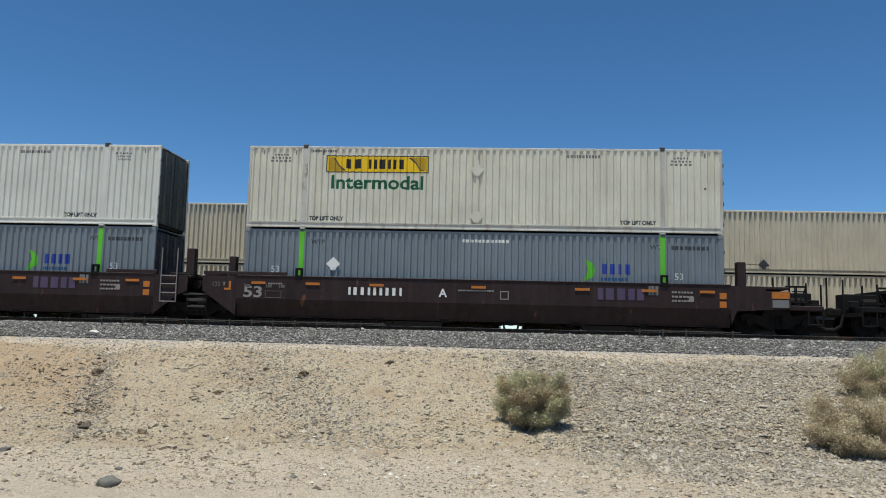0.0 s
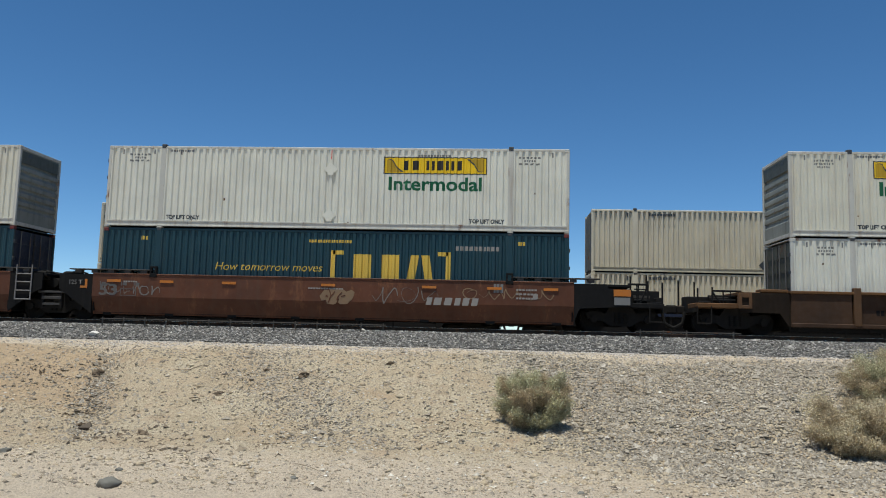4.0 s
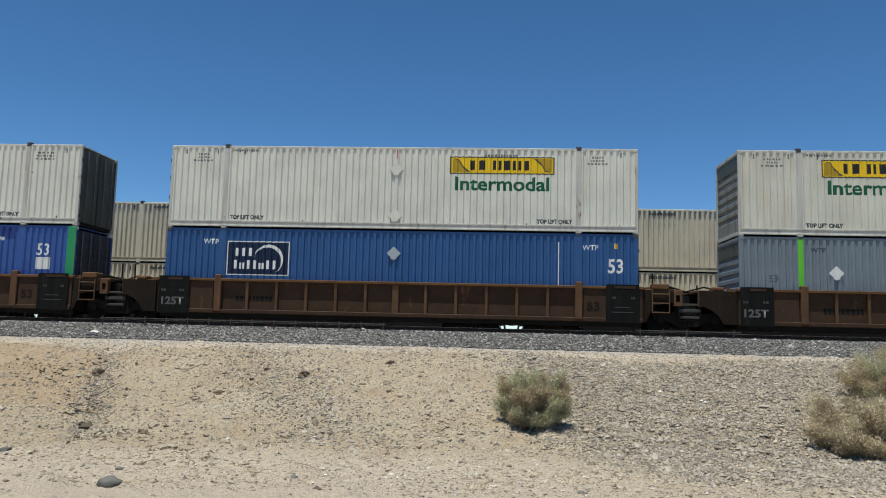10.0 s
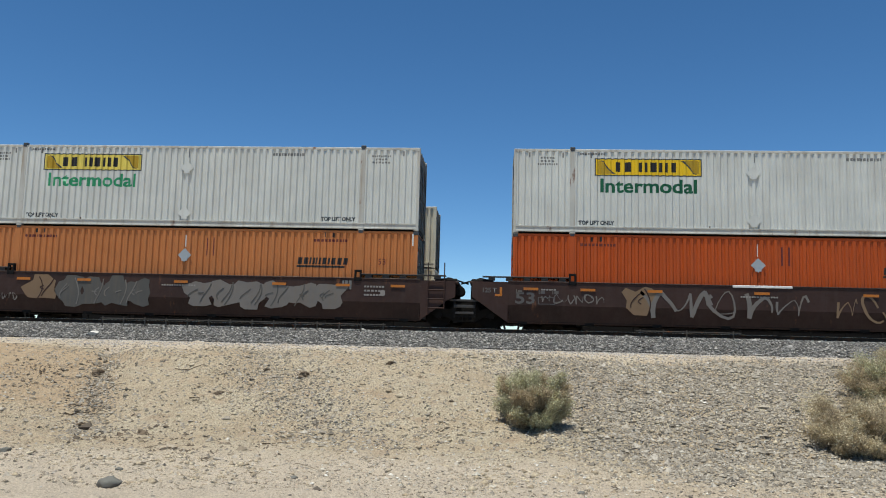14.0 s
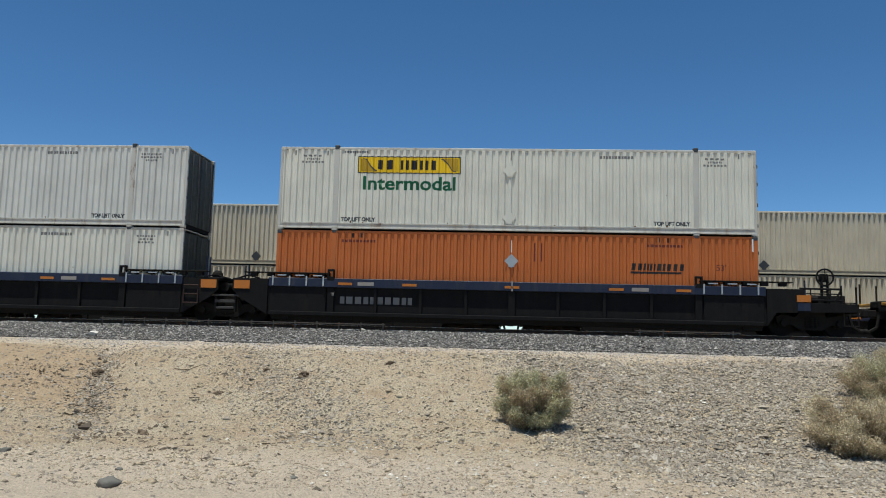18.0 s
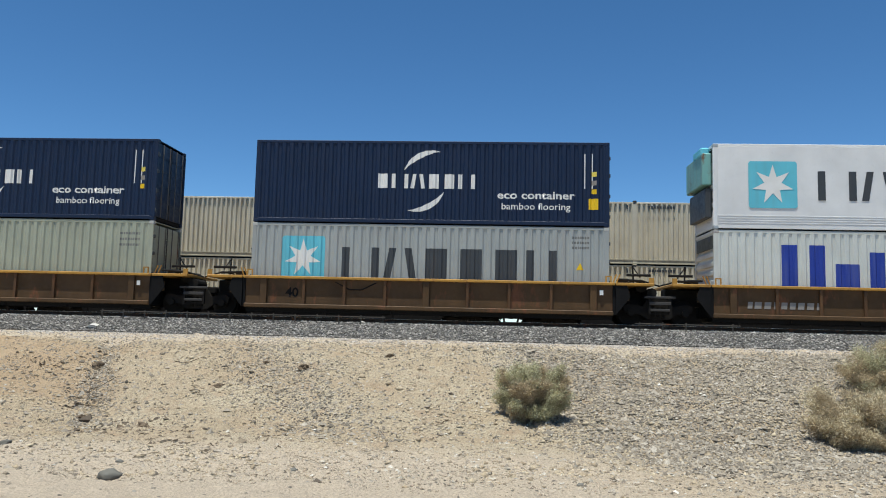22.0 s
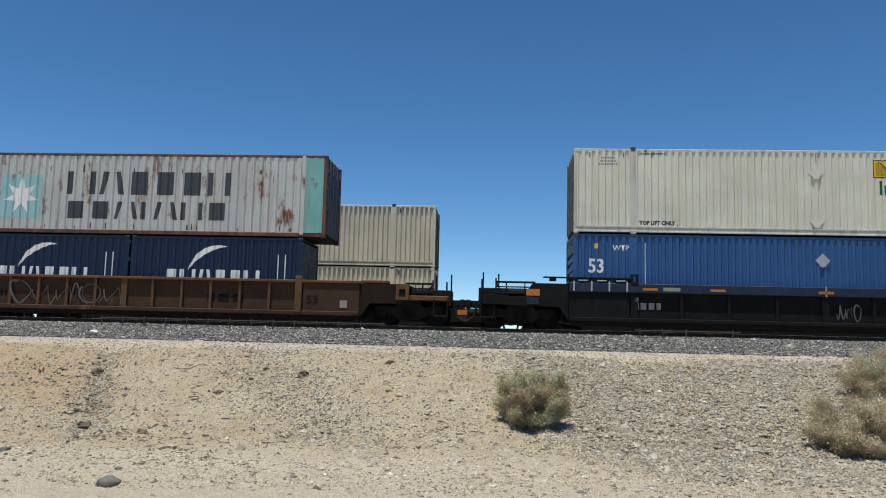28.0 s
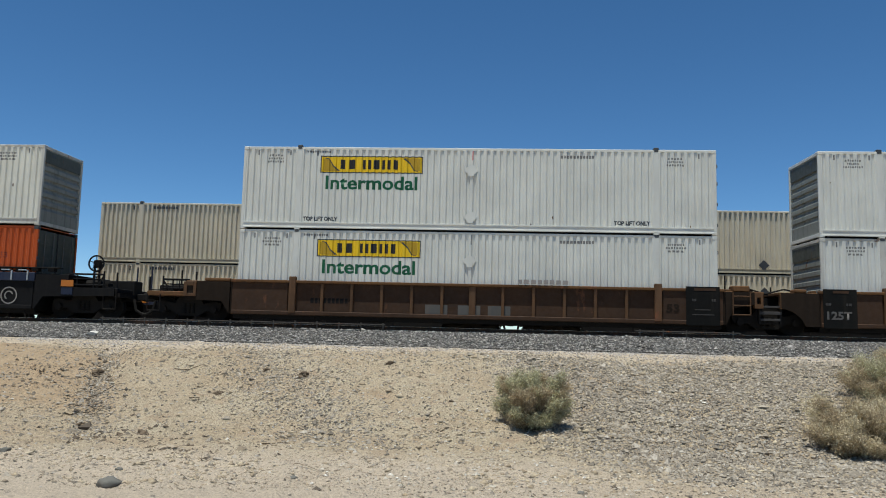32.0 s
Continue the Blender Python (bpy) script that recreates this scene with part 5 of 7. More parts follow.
def truck(car, x):
    for s in (-1, 1):
        y = s * 1.0
        fr = piece(("frame", s), "truck_side_frame", M_TRUCK, car, lambda bm: (prism(bm, [(-1.15, 0.62), (-0.95, 0.70), (-0.5, 0.62), (-0.35, 0.86), (0.35, 0.86), (0.5, 0.62), (0.95, 0.70), (1.15, 0.62), (1.1, 0.42), (0.6, 0.36), (0.35, 0.2), (-0.35, 0.2), (-0.6, 0.36), (-1.1, 0.42)], -0.07, 0.07)), (x, MID + y, 0))
        for x0 in (-0.16, 0.0, 0.16):
            piece(("spring",), "spring", M_GREASE, fr, lambda bm: [disc_z(bm, 0, 0, 0.30 + 0.06 * k, 0.065, 0.035) for k in range(6)], (x0, s * 0.085, 0))
    for xa in (-0.89, 0.89):
        w = piece(("axle",), "axle", M_TRUCK, car, lambda bm: (rod(bm, (0, -1.05, 0), (0, 1.05, 0), 0.08, 8)), (x + xa, MID, 0.42))
        AXLES.setdefault(car.name, []).append((w, x + xa))
        for s in (-1, 1):
            piece(("wheel", s), "wheel", M_TREAD, w, lambda bm: (disc(bm, 0, 0, 0, 0.42, 0.13, 28), disc(bm, 0, -s * 0.07, 0, 0.455, 0.03, 28), disc(bm, 0, s * 0.08, 0, 0.15, 0.10, 12)), (0, s * 0.75, 0))
            piece(("bearing", s), "bearing_cap", M_TRUCK, w, lambda bm: disc(bm, 0, 0, 0, 0.12, 0.14, 10), (0, s * 1.10, 0))
    piece(("bolster",), "truck_bolster", M_TRUCK, car, lambda bm: box(bm, -0.2, 0.2, -1.0, 1.0, 0.45, 0.72, 0.03), (x, MID, 0))


def disc_z(bm, x, y, z, r, h):
    bmesh.ops.create_cone(bm, cap_ends=True, segments=8, radius1=r, radius2=r, depth=h, matrix=Matrix.Translation((x, y, z)))


KINDS = {  # side paint, top chord paint, end paint, rib paint, top of side, label
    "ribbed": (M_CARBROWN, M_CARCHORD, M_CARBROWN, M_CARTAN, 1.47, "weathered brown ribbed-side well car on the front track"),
    "smooth_maroon": (M_CARMAROON, M_CARMAROON, M_CARGRIME, M_CARMAROON, 1.56, "dark maroon smooth-sided well car with orange reflectors"),
    "smooth_dusty": (M_CARMAROON2, M_CARMAROON2, M_CARGRIME, M_CARMAROON2, 1.56, "dusty maroon smooth-sided well car with spray-painted sides"),
    "smooth_rust": (M_CARRUST, M_CARRUST, M_CARBLACK, M_CARRUST, 1.56, "rusty orange-brown smooth-sided well car with spray-painted sides"),
    "blue": (M_CARBLACK, M_CARBLUE, M_CARBLACK, M_CARBLACK, 1.56, "black-sided well car with a dark blue top chord"),
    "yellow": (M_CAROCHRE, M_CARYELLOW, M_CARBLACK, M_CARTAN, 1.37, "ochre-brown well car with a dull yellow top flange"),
}


def well_car(kind, L, lend, rend, brake=False):
    """One platform of an articulated well car. The origin lies at rail level under the near left corner of its load.
    lend, rend: 'a' for an articulated joint, 'c' for an end with coupler and platform."""
    side, chord, endm, rib, zt, label = KINDS[kind]
    car = thing("well_car", label, "rail car", "well cars of the moving train")
    o = (L - L40) / 2 if L > 15 else 0.55
    K = (kind, L)
    yn, yf = -0.22, W53 + 0.22
    for near in (True, False):
        s = 1 if near else -1
        y0 = yn if near else yf

        def yy(a, b):
            p, q = y0 + s * a, y0 + s * b
            return min(p, q), max(p, q)
        if kind.startswith("smooth"):
            a, b = yy(0.0, 0.05)
            c0 = s * 0.10
            def build(bm):
                for z0, z1, d0, d1 in ((0.80, zt, 0, 0), (0.20, 0.80, 0.19, 0)):
                    vs = [(-0.15, y0 + s * d0, z0), (L + 0.15, y0 + s * d0, z0), (L + 0.15, y0 + s * d1, z1), (-0.15, y0 + s * d1, z1)]
                    f = [bm.verts.new(v) for v in vs]
                    g = [bm.verts.new((v[0], v[1] + s * 0.06, v[2])) for v in vs]
                    bm.faces.new(f), bm.faces.new(g[::-1])
                    for i in range(4):
                        bm.faces.new((f[(i + 1) % 4], f[i], g[i], g[(i + 1) % 4]))
                bmesh.ops.recalc_face_normals(bm, faces=bm.faces)
            sp = piece(("smooth", K, near), "side_sheet", side, car, build, label="folded smooth side sheet")
            piece(("cap", K, near), "top_chord", chord, car, lambda bm: box(bm, -0.15, L + 0.15, *yy(-0.02, 0.16), zt, zt + 0.04, 0.01))
        else:
            deep = 0.30 if kind == "blue" else 0.09
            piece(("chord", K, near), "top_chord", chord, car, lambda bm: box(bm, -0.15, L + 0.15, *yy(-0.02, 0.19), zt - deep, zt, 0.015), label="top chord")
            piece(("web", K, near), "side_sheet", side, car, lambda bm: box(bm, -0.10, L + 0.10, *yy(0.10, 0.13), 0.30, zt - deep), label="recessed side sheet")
            piece(("low", K, near), "bottom_chord", side, car, lambda bm: box(bm, -0.10, L + 0.10, *yy(0.0, 0.17), 0.29, 0.43, 0.02))
            if near:
                piece(("under", K), "under_sill", M_GREASE, car, lambda bm: box(bm, -0.10, L + 0.10, 0.02, 0.12, 0.14, 0.30, 0.02))
            n = {"ribbed": 12, "blue": 8, "yellow": 8}[kind]
            for i in range(n + 1 if near else 0):
                x = o + (L - 2 * o) * i / n
                wide = 0.11 if i in (0, n // 2, n) else 0.05
                if kind == "ribbed" and i in (0, n):
                    piece(("bigpost", near), "lift_post", rib, car, lambda bm: box(bm, -0.12, 0.12, *yy(-0.03, 0.14), 0.36, 1.60, 0.02), (x, 0, 0))
                else:
                    piece(("rib", K, near, wide), "side_rib", rib if wide < 0.1 or kind == "ribbed" else side, car, lambda bm: box(bm, -wide, wide, *yy(0.02, 0.10), 0.30, zt - deep, 0.01), (x, 0, 0))
            for x0, x1 in ((-0.10, o - 0.16), (L - o + 0.16, L + 0.10)):
                if kind == "ribbed":
                    piece(("endsheet", K, near, x0 > 1), "end_side_sheet", side, car, lambda bm: box(bm, x0, x1, *yy(0.03, 0.07), 0.34, zt - deep, 0.01))
                elif x1 - x0 > 0.6:
                    piece(("endsheet", K, near, x0 > 1), "end_side_sheet", endm, car, lambda bm: box(bm, x0, x1, *yy(0.03, 0.07), 0.34, zt - deep, 0.01))
        if near and kind != "ribbed" and kind != "yellow":
            # hand rails and brackets over the ends, orange reflectors along the side
            for x0, x1 in ((-0.1, o - 0.05), (L - o + 0.05, L + 0.1)):
                if kind == "blue":
                    legs = piece(("greylegs", L, x0 > 1), "rail_leg", M_ALU, car, lambda bm: [box(bm, x - 0.025, x + 0.025, yn - 0.05, yn - 0.022, zt - 0.27, zt + 0.06) for x in np.linspace(x0 + 0.1, x1 - 0.2, 4)], label="light grey rail legs")
                    tagged(legs, kind="stuff")
                    plates = piece(("topbars", L, x0 > 1), "walkway_plate", M_ALU, car, lambda bm: [box(bm, x + 0.15, x + 0.45, yn - 0.03, yn + 0.1, zt + 0.06, zt + 0.1) for x in np.linspace(x0 + 0.1, x1 - 0.7, 3)], label="light grey walkway plates")
                    tagged(plates, kind="stuff")
                if kind != "smooth_maroon":
                    end_x = (x0 - 0.9, x1) if x0 < 1 else (x0, x1 + 0.9)
                    piece(("walkway", kind, L, x0 > 1), "walkway", M_STEP if kind != "blue" else M_TRUCK, car, lambda bm: (box(bm, *end_x, yn - 0.03, yn + 0.28, zt + 0.15, zt + 0.185, 0.008),
                          [box(bm, x, x + 0.22, yn + 0.0, yn + 0.2, zt + 0.04, zt + 0.15) for x in np.linspace(end_x[0] + 0.2, end_x[1] - 0.4, 5)]), label="narrow grating walkway over the car end")
            for x in (o, L - o):
                piece(("bracket", kind), "lift_bracket", M_CARBLACK, car, lambda bm: ([box(bm, x, x + 0.06, yn - 0.03, yn + 0.10, zt - 0.04, zt + 0.27, 0.008) for x in (-0.12, 0.06)], box(bm, -0.12, 0.12, yn - 0.03, yn + 0.10, zt + 0.24, zt + 0.31, 0.01), box(bm, -0.13, 0.13, yn - 0.025, yn + 0.10, zt - 0.08, zt + 0.06, 0.01)), (x, 0, 0))
            for f in (0.02, 0.14, 0.28, 0.5, 0.72, 0.86, 0.98)[1 if kind == "blue" else 0:6 if kind == "blue" else 7]:
                piece(("refl", kind), "reflector", M_REFLECT, car, lambda bm: box(bm, -0.24, 0.24, yn - 0.028, yn - 0.018, 0, 0.085), (0.3 + f * (L - 0.6), 0, zt - 0.26 if kind != "blue" else zt - 0.22))
    piece(("floor", K), "well_floor", M_GREASE, car, lambda bm: (box(bm, -0.1, L + 0.1, -0.05, W53 + 0.05, 0.25, 0.33), [box(bm, x, x + 0.3, -0.05, W53 + 0.05, 0.17, 0.25) for x in np.arange(0.2, L - 0.3, 2.2)]))
    # the two ends
    for right, end in ((False, lend), (True, rend)):
        car_end(car, kind, L, right, end, yn, yf, brake)
    return car


ENDS = {  # of each kind of car: outline of the end's side plate at a joint (right, left) and at a coupler, reach of the deck at a coupler, height of the low platform
    "smooth": ([(0.03, 1.56), (1.20, 1.56), (1.20, 1.02), (0.92, 0.90), (0.03, 0.22)], [(0.03, 1.56), (1.22, 1.56), (1.22, 1.04), (0.03, 0.22)],
               [(0.03, 1.56), (1.08, 1.56), (1.16, 1.42), (1.92, 1.40), (1.92, 0.84), (0.22, 0.74), (0.03, 0.3)], 1.9, 0.96),
    "ribbed": ([(0.06, 1.38), (0.98, 1.38), (0.98, 0.98), (0.34, 0.86), (0.06, 0.3)],
               [(0.06, 1.38), (1.24, 1.38), (1.24, 0.88)] + [(1.30 - 0.86 * math.cos(radians(a)), 0.05 + 0.82 * math.sin(radians(a))) for a in (75, 60, 45, 32, 18)] + [(0.06, 0.3)],
               [(0.06, 1.38), (1.62, 1.38), (1.62, 0.74), (0.34, 0.72), (0.06, 0.3)], 1.62, 1.02),
    "blue": ([(0.06, 1.5), (1.28, 1.5), (1.28, 1.12), (0.98, 0.84), (0.06, 0.3)], [(0.06, 1.5), (1.28, 1.5), (1.28, 1.12), (0.98, 0.84), (0.06, 0.3)],
             [(0.06, 1.5), (1.24, 1.5), (1.24, 1.06), (2.9, 1.06), (2.9, 0.80), (0.36, 0.74), (0.06, 0.3)], 1.24, 1.07),
    "yellow": ([(0.06, 1.28), (0.42, 1.28), (0.52, 0.9), (0.06, 0.3)], [(0.06, 1.28), (0.42, 1.28), (0.52, 0.9), (0.06, 0.3)],
               [(0.06, 1.28), (1.2, 1.28), (1.2, 0.94), (0.36, 0.74), (0.06, 0.3)], 1.35, 1.20),
}


def car_end(car, kind, L, right, end, yn, yf, brake):
    """One end of a well car: side plates, decks, ladder, posts, brake gear and, where it has one, the coupler."""
    side, chord, endm, rib, zt, label = KINDS[kind]
    fam = "smooth" if kind.startswith("smooth") else kind
    plate_r, plate_l, plate_c, high, low = ENDS[fam]
    d, xe = (1, L + 0.12) if right else (-1, -0.12)
    joint = end == "a"
    reach = 1.30 if joint else 3.05
    outline = (plate_r if right else plate_l) if joint else plate_c
    key = (kind, L, right, end)
    tip = {"smooth": zt, "ribbed": 1.40, "blue": 1.52, "yellow": 1.37}[fam]
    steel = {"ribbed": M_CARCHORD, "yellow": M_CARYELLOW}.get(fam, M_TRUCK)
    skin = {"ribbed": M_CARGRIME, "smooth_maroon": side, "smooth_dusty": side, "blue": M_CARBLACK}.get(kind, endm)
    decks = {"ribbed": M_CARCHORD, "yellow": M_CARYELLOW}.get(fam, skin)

    def X(a):
        return xe + d * a

    def span(a, b):
        p, q = X(a), X(b)
        return min(p, q), max(p, q)

    def bit(name, mat, build, label=""):
        return piece((name, mat.name) + key, name, mat, car, build, label=label)

    def upright(bm, a, y, z0, z1, r=0.025):
        rod(bm, (X(a), y, z0), (X(a), y, z1), r)

    bit("bulkhead", skin, lambda bm: box(bm, *span(-0.04, 0.06 if fam != "smooth" else 0.0), -0.16, W53 + 0.16, 0.3, tip - 0.02, 0.01))
    shape = [(X(a), z) for a, z in outline]
    bit("end_plate", skin, lambda bm: prism(bm, shape, yn + 0.004, yn + 0.06), "cut-away side plate of the car end")
    bit("far_end_plate", skin, lambda bm: prism(bm, shape, yf - 0.06, yf - 0.004))
    dk = high if not joint else reach
    bit("end_platform", decks, lambda bm: box(bm, *span(0.06, dk), yn + (0.07 if fam != "yellow" else -0.02), yf - 0.07, tip - 0.09, tip, 0.015), "end platform")
    bit("centre_sill", M_GREASE, lambda bm: box(bm, *span(0.06, reach), MID - 0.32, MID + 0.32, 0.66, tip - 0.12, 0.03))
    if joint:
        # air reservoir, hoses and castings crowd the joint
        if right:
            bit("air_reservoir", M_TRUCK, lambda bm: (rod(bm, (X(1.0), 0.45, tip - 0.08), (X(1.0), 1.5, tip - 0.08), 0.20, 12), rod(bm, (X(1.32), 0.3, tip - 0.30), (X(1.32), 1.2, tip - 0.30), 0.17, 12)))
        bit("brake_hose", M_GREASE, lambda bm: [rod(bm, (X(p[0]), p[1], p[2]), (X(q[0]), q[1], q[2]), 0.03, 5) for p, q in zip(
            [(0.55, 0.4, tip + 0.05), (0.95, 0.35, tip + 0.13), (1.3, 0.4, tip + 0.03)], [(0.95, 0.35, tip + 0.13), (1.3, 0.4, tip + 0.03), (1.62, 0.45, tip - 0.06)])])
        if fam == "ribbed":
            bit("corner_casting_post", M_CARTAN, lambda bm: (box(bm, *span(0.98, 1.06), yn + 0.01, yn + 0.22, 0.86, 1.34, 0.01), box(bm, *span(1.18, 1.26), yn + 0.01, yn + 0.22, 0.86, 1.34, 0.01), box(bm, *span(1.06, 1.18), yn + 0.01, yn + 0.2, 0.86, 1.0), box(bm, *span(1.06, 1.18), yn + 0.01, yn + 0.2, 1.22, 1.34)), "tan casting with a square hole")
            bit("tool_box", M_CARCHORD, lambda bm: (box(bm, *span(0.30, 0.84) if right else span(0.42, 0.80), yn + 0.02, yn + 0.5, tip, tip + (0.19 if right else 0.11), 0.03), box(bm, *span(0.1, 0.26), yn + 0.1, yn + 0.4, tip, tip + 0.07, 0.01)), "rusty tan box on the deck")
            bit("far_post", M_TRUCK, lambda bm: [upright(bm, a, yf - 0.2, tip, tip + h, 0.03) for a, h in ((0.35, 0.75), (0.85, 0.75))] if right else [upright(bm, 0.6, yf - 0.2, tip, tip + 0.35, 0.03)])
        elif fam == "smooth":
            if kind == "smooth_maroon":
                bit("end_post", side, lambda bm: box(bm, *(span(1.0, 1.29) if right else span(0.2, 0.43)), yn + 0.3, yn + 0.6, zt - 0.1, zt + (0.95 if right else 0.70), 0.02), "square maroon post")
                bit("raised_plate", side, lambda bm: box(bm, *span(-1.7, 1.2 if not right else 0.1), yn + 0.0, yn + 0.05, zt + 0.042, zt + 0.16, 0.01))
            bit("valve_gear", M_TRUCK, lambda bm: (box(bm, *span(0.85, 1.25), 0.1, 0.5, tip - 0.2, tip + 0.10, 0.03), rod(bm, (X(0.5), 0.0, tip + 0.05), (X(1.2), 0.0, tip + 0.02), 0.05, 8)))
        elif fam == "blue":
            bit("end_reflector", M_REFLECT, lambda bm: box(bm, *span(0.68, 1.22), yn - 0.024, yn + 0.002, 1.16, 1.44), "large orange reflector plate")
            bit("far_post", M_CARBLUE, lambda bm: [upright(bm, a, yn + 0.6, tip, tip + h, 0.03) for a, h in (((0.62, 0.78), (0.74, 0.74)) if right else ((0.92, 0.5), (1.04, 0.46)))])
            if right:
                bit("valve_dome", M_TRUCK, lambda bm: (bmesh.ops.create_uvsphere(bm, u_segments=14, v_segments=8, radius=0.19, matrix=Matrix.Translation((X(0.98), 0.5, tip + 0.12)) @ Matrix.Diagonal((1, 1, 0.9, 1))), box(bm, *span(0.7, 1.35), 0.2, 0.8, tip, tip + 0.04)), "round brake valve dome")
        else:
            bit("deck_frame", M_CARYELLOW, lambda bm: [box(bm, *span(a, a + w), yn + 0.02, yn + 0.06, z0, z1) for a, w, z0, z1 in ((-0.28, 0.04, tip, tip + 0.22), (-0.12, 0.04, tip, tip + 0.22), (-0.24, 0.12, tip + 0.18, tip + 0.22), (1.14, 0.16, tip - 0.05, tip + 0.18))] + [rod(bm, (X(a), 0.1, tip), (X(a + 0.12), 0.1, tip + 0.30), 0.022) for a in (0.0, 0.12)], "yellow bracket frames on the deck")
            bit("step_frame", M_CAROCHRE, lambda bm: [box(bm, *span(a, b), yn + 0.05, yn + 0.09, z0, z1) for a, b, z0, z1 in ((0.18, 0.22, 0.78, 1.1), (0.46, 0.50, 0.78, 1.1), (0.18, 0.50, 1.06, 1.10), (0.18, 0.50, 0.78, 0.82))], "yellow-brown step frame")
            bit("brake_lever", M_GREASE, lambda bm: (rod(bm, (X(0.75), 0.5, tip), (X(0.72), 0.5, tip + 0.62), 0.03), rod(bm, (X(0.72), 0.5, tip + 0.60), (X(0.98), 0.5, tip + 0.22), 0.02), rod(bm, (X(0.5), 0.4, tip + 0.30), (X(1.3), 0.4, tip + 0.30), 0.045), rod(bm, (X(0.2), 0.3, tip + 0.14), (X(1.0), 0.3, tip + 0.10), 0.04), box(bm, *span(0.25, 0.6), 0.6, 1.0, tip, tip + 0.2, 0.03)), "dark brake rigging on the deck")
        if right and fam != "yellow":
            top = {"smooth_maroon": zt + 0.92, "smooth_dusty": zt + 0.60, "smooth_rust": zt + 0.28, "ribbed": 1.36, "blue": 1.1}[kind]
            lad = {"ribbed": M_CARTAN, "smooth_maroon": M_LADDER, "smooth_rust": M_LADDER}.get(kind, M_CARMAROON2)
            a0, a1 = (0.28, 0.83) if fam != "blue" else (0.1, 0.6)
            bit("ladder", lad, lambda bm: (upright(bm, a0, yn - 0.04, 0.62, top, 0.022), upright(bm, a1, yn - 0.04, 0.62, top, 0.022), [rod(bm, (X(a0), yn - 0.04, z), (X(a1), yn - 0.04, z), 0.02) for z in (0.64, 0.94, 1.24) + ((1.52,) if top > 1.6 else ())]), "end ladder")
    else:
        bit("low_platform", decks if fam != "smooth" else skin, lambda bm: box(bm, *span(high + 0.0, 2.98), yn + 0.06, yf - 0.06, low - (0.10 if fam == "yellow" else 0.16), low, 0.02), "lower end platform")
        yr = yn + 0.12      # the black platform railing: bars and posts
        for k, (a, z0, b, z1, r) in enumerate(((high - 0.1, tip + 0.02, 2.45, tip + 0.02, 0.035), (high + 0.1, tip - 0.14, 2.45, tip - 0.14, 0.022), (high + 0.1, low + 0.10, 2.5, low + 0.10, 0.03),
                                               (2.2, low, 2.45, tip, 0.03), (2.45, low + 0.03, 2.92, low + 0.03, 0.02))):
            piece(("railing_bar", k) + key, "railing_bar", M_CARBLACK, car, lambda bm: rod(bm, (X(a), yr, z0), (X(b), yr, z1), r), label="black bar of the platform railing")
        for k, (a, h, r) in enumerate(((high + 0.25, 0.02, 0.02), (2.1, 0.02, 0.025), (2.45, 0.14, 0.03), (2.92, 0.10, 0.03))):
            piece(("railing_post", k) + key, "railing_post", M_CARBLACK, car, lambda bm: upright(bm, a, yr, low, tip + h, r), label="black post of the platform railing")
        for a, h in ((2.35, 0.50), (2.92, 0.55)):
            piece(("tall_post", a, fam) + key, "tall_post", M_TRUCK if fam != "blue" else M_CARBLUE, car, lambda bm: upright(bm, a, yf - 0.2, low, tip + h, 0.032))
        bit("brake_cylinder", M_TRUCK, lambda bm: (rod(bm, (X(high + 0.2), 0.7, low + 0.16), (X(high + 0.75), 0.7, low + 0.16), 0.14, 10), box(bm, *span(high + 0.9, high + 1.15), 0.35, 0.7, low, low + 0.22, 0.02)))
        if fam == "ribbed":
            bit("step_box", M_CARTAN, lambda bm: [box(bm, *span(a, b), yn - 0.03, yn + 0.12, z0, z1, 0.008) for a, b, z0, z1 in ((1.22, 1.32, 0.86, 1.36), (1.54, 1.66, 0.86, 1.36), (1.32, 1.54, 1.22, 1.36), (1.32, 1.54, 0.86, 0.96))], "tan step box with a square hole")
            bit("deck_cover", M_CARCHORD, lambda bm: box(bm, *span(0.06, 0.95), yn + 0.0, yn + 0.5, tip + 0.002, tip + 0.10, 0.02))
        elif fam == "yellow":
            bit("step_box", M_CARYELLOW, lambda bm: [box(bm, *span(a, b), yn - 0.03, yn + 0.06, z0, z1) for a, b, z0, z1 in ((1.0, 1.05, 1.0, 1.27), (1.33, 1.38, 1.0, 1.27), (1.05, 1.33, 1.0, 1.05))], "dull yellow step frame")
        elif fam == "blue":
            bit("end_reflector", M_REFLECT, lambda bm: box(bm, *span(1.0, 1.44), yn - 0.024, yn + 0.0, 1.10, 1.32), "large orange reflector plate")
            bit("notice_plate", M_CARBLUE, lambda bm: box(bm, *span(1.02, 1.42), yn - 0.020, yn + 0.0, 0.82, 1.06), "blue-grey notice plate")
        else:
            bit("end_reflector", M_REFLECT, lambda bm: box(bm, *span(1.32, 1.88), yn - 0.016, yn + 0.002, 1.17, 1.39), "large orange reflector plate")
            bit("notice_plate", M_DARKTXT, lambda bm: box(bm, *span(1.34, 1.86), yn - 0.012, yn + 0.002, 0.88, 1.13), "grey notice plate")
            if kind == "smooth_maroon":
                bit("end_post", side, lambda bm: (box(bm, *span(0.33, 0.61), yn + 0.3, yn + 0.6, zt - 0.1, zt + 0.82, 0.02), rod(bm, (X(0.61), yn + 0.4, zt + 0.76), (X(1.4), yn + 0.4, zt + 0.72), 0.012, 5)), "square maroon post with a chain")
        truck(car, X(1.62))
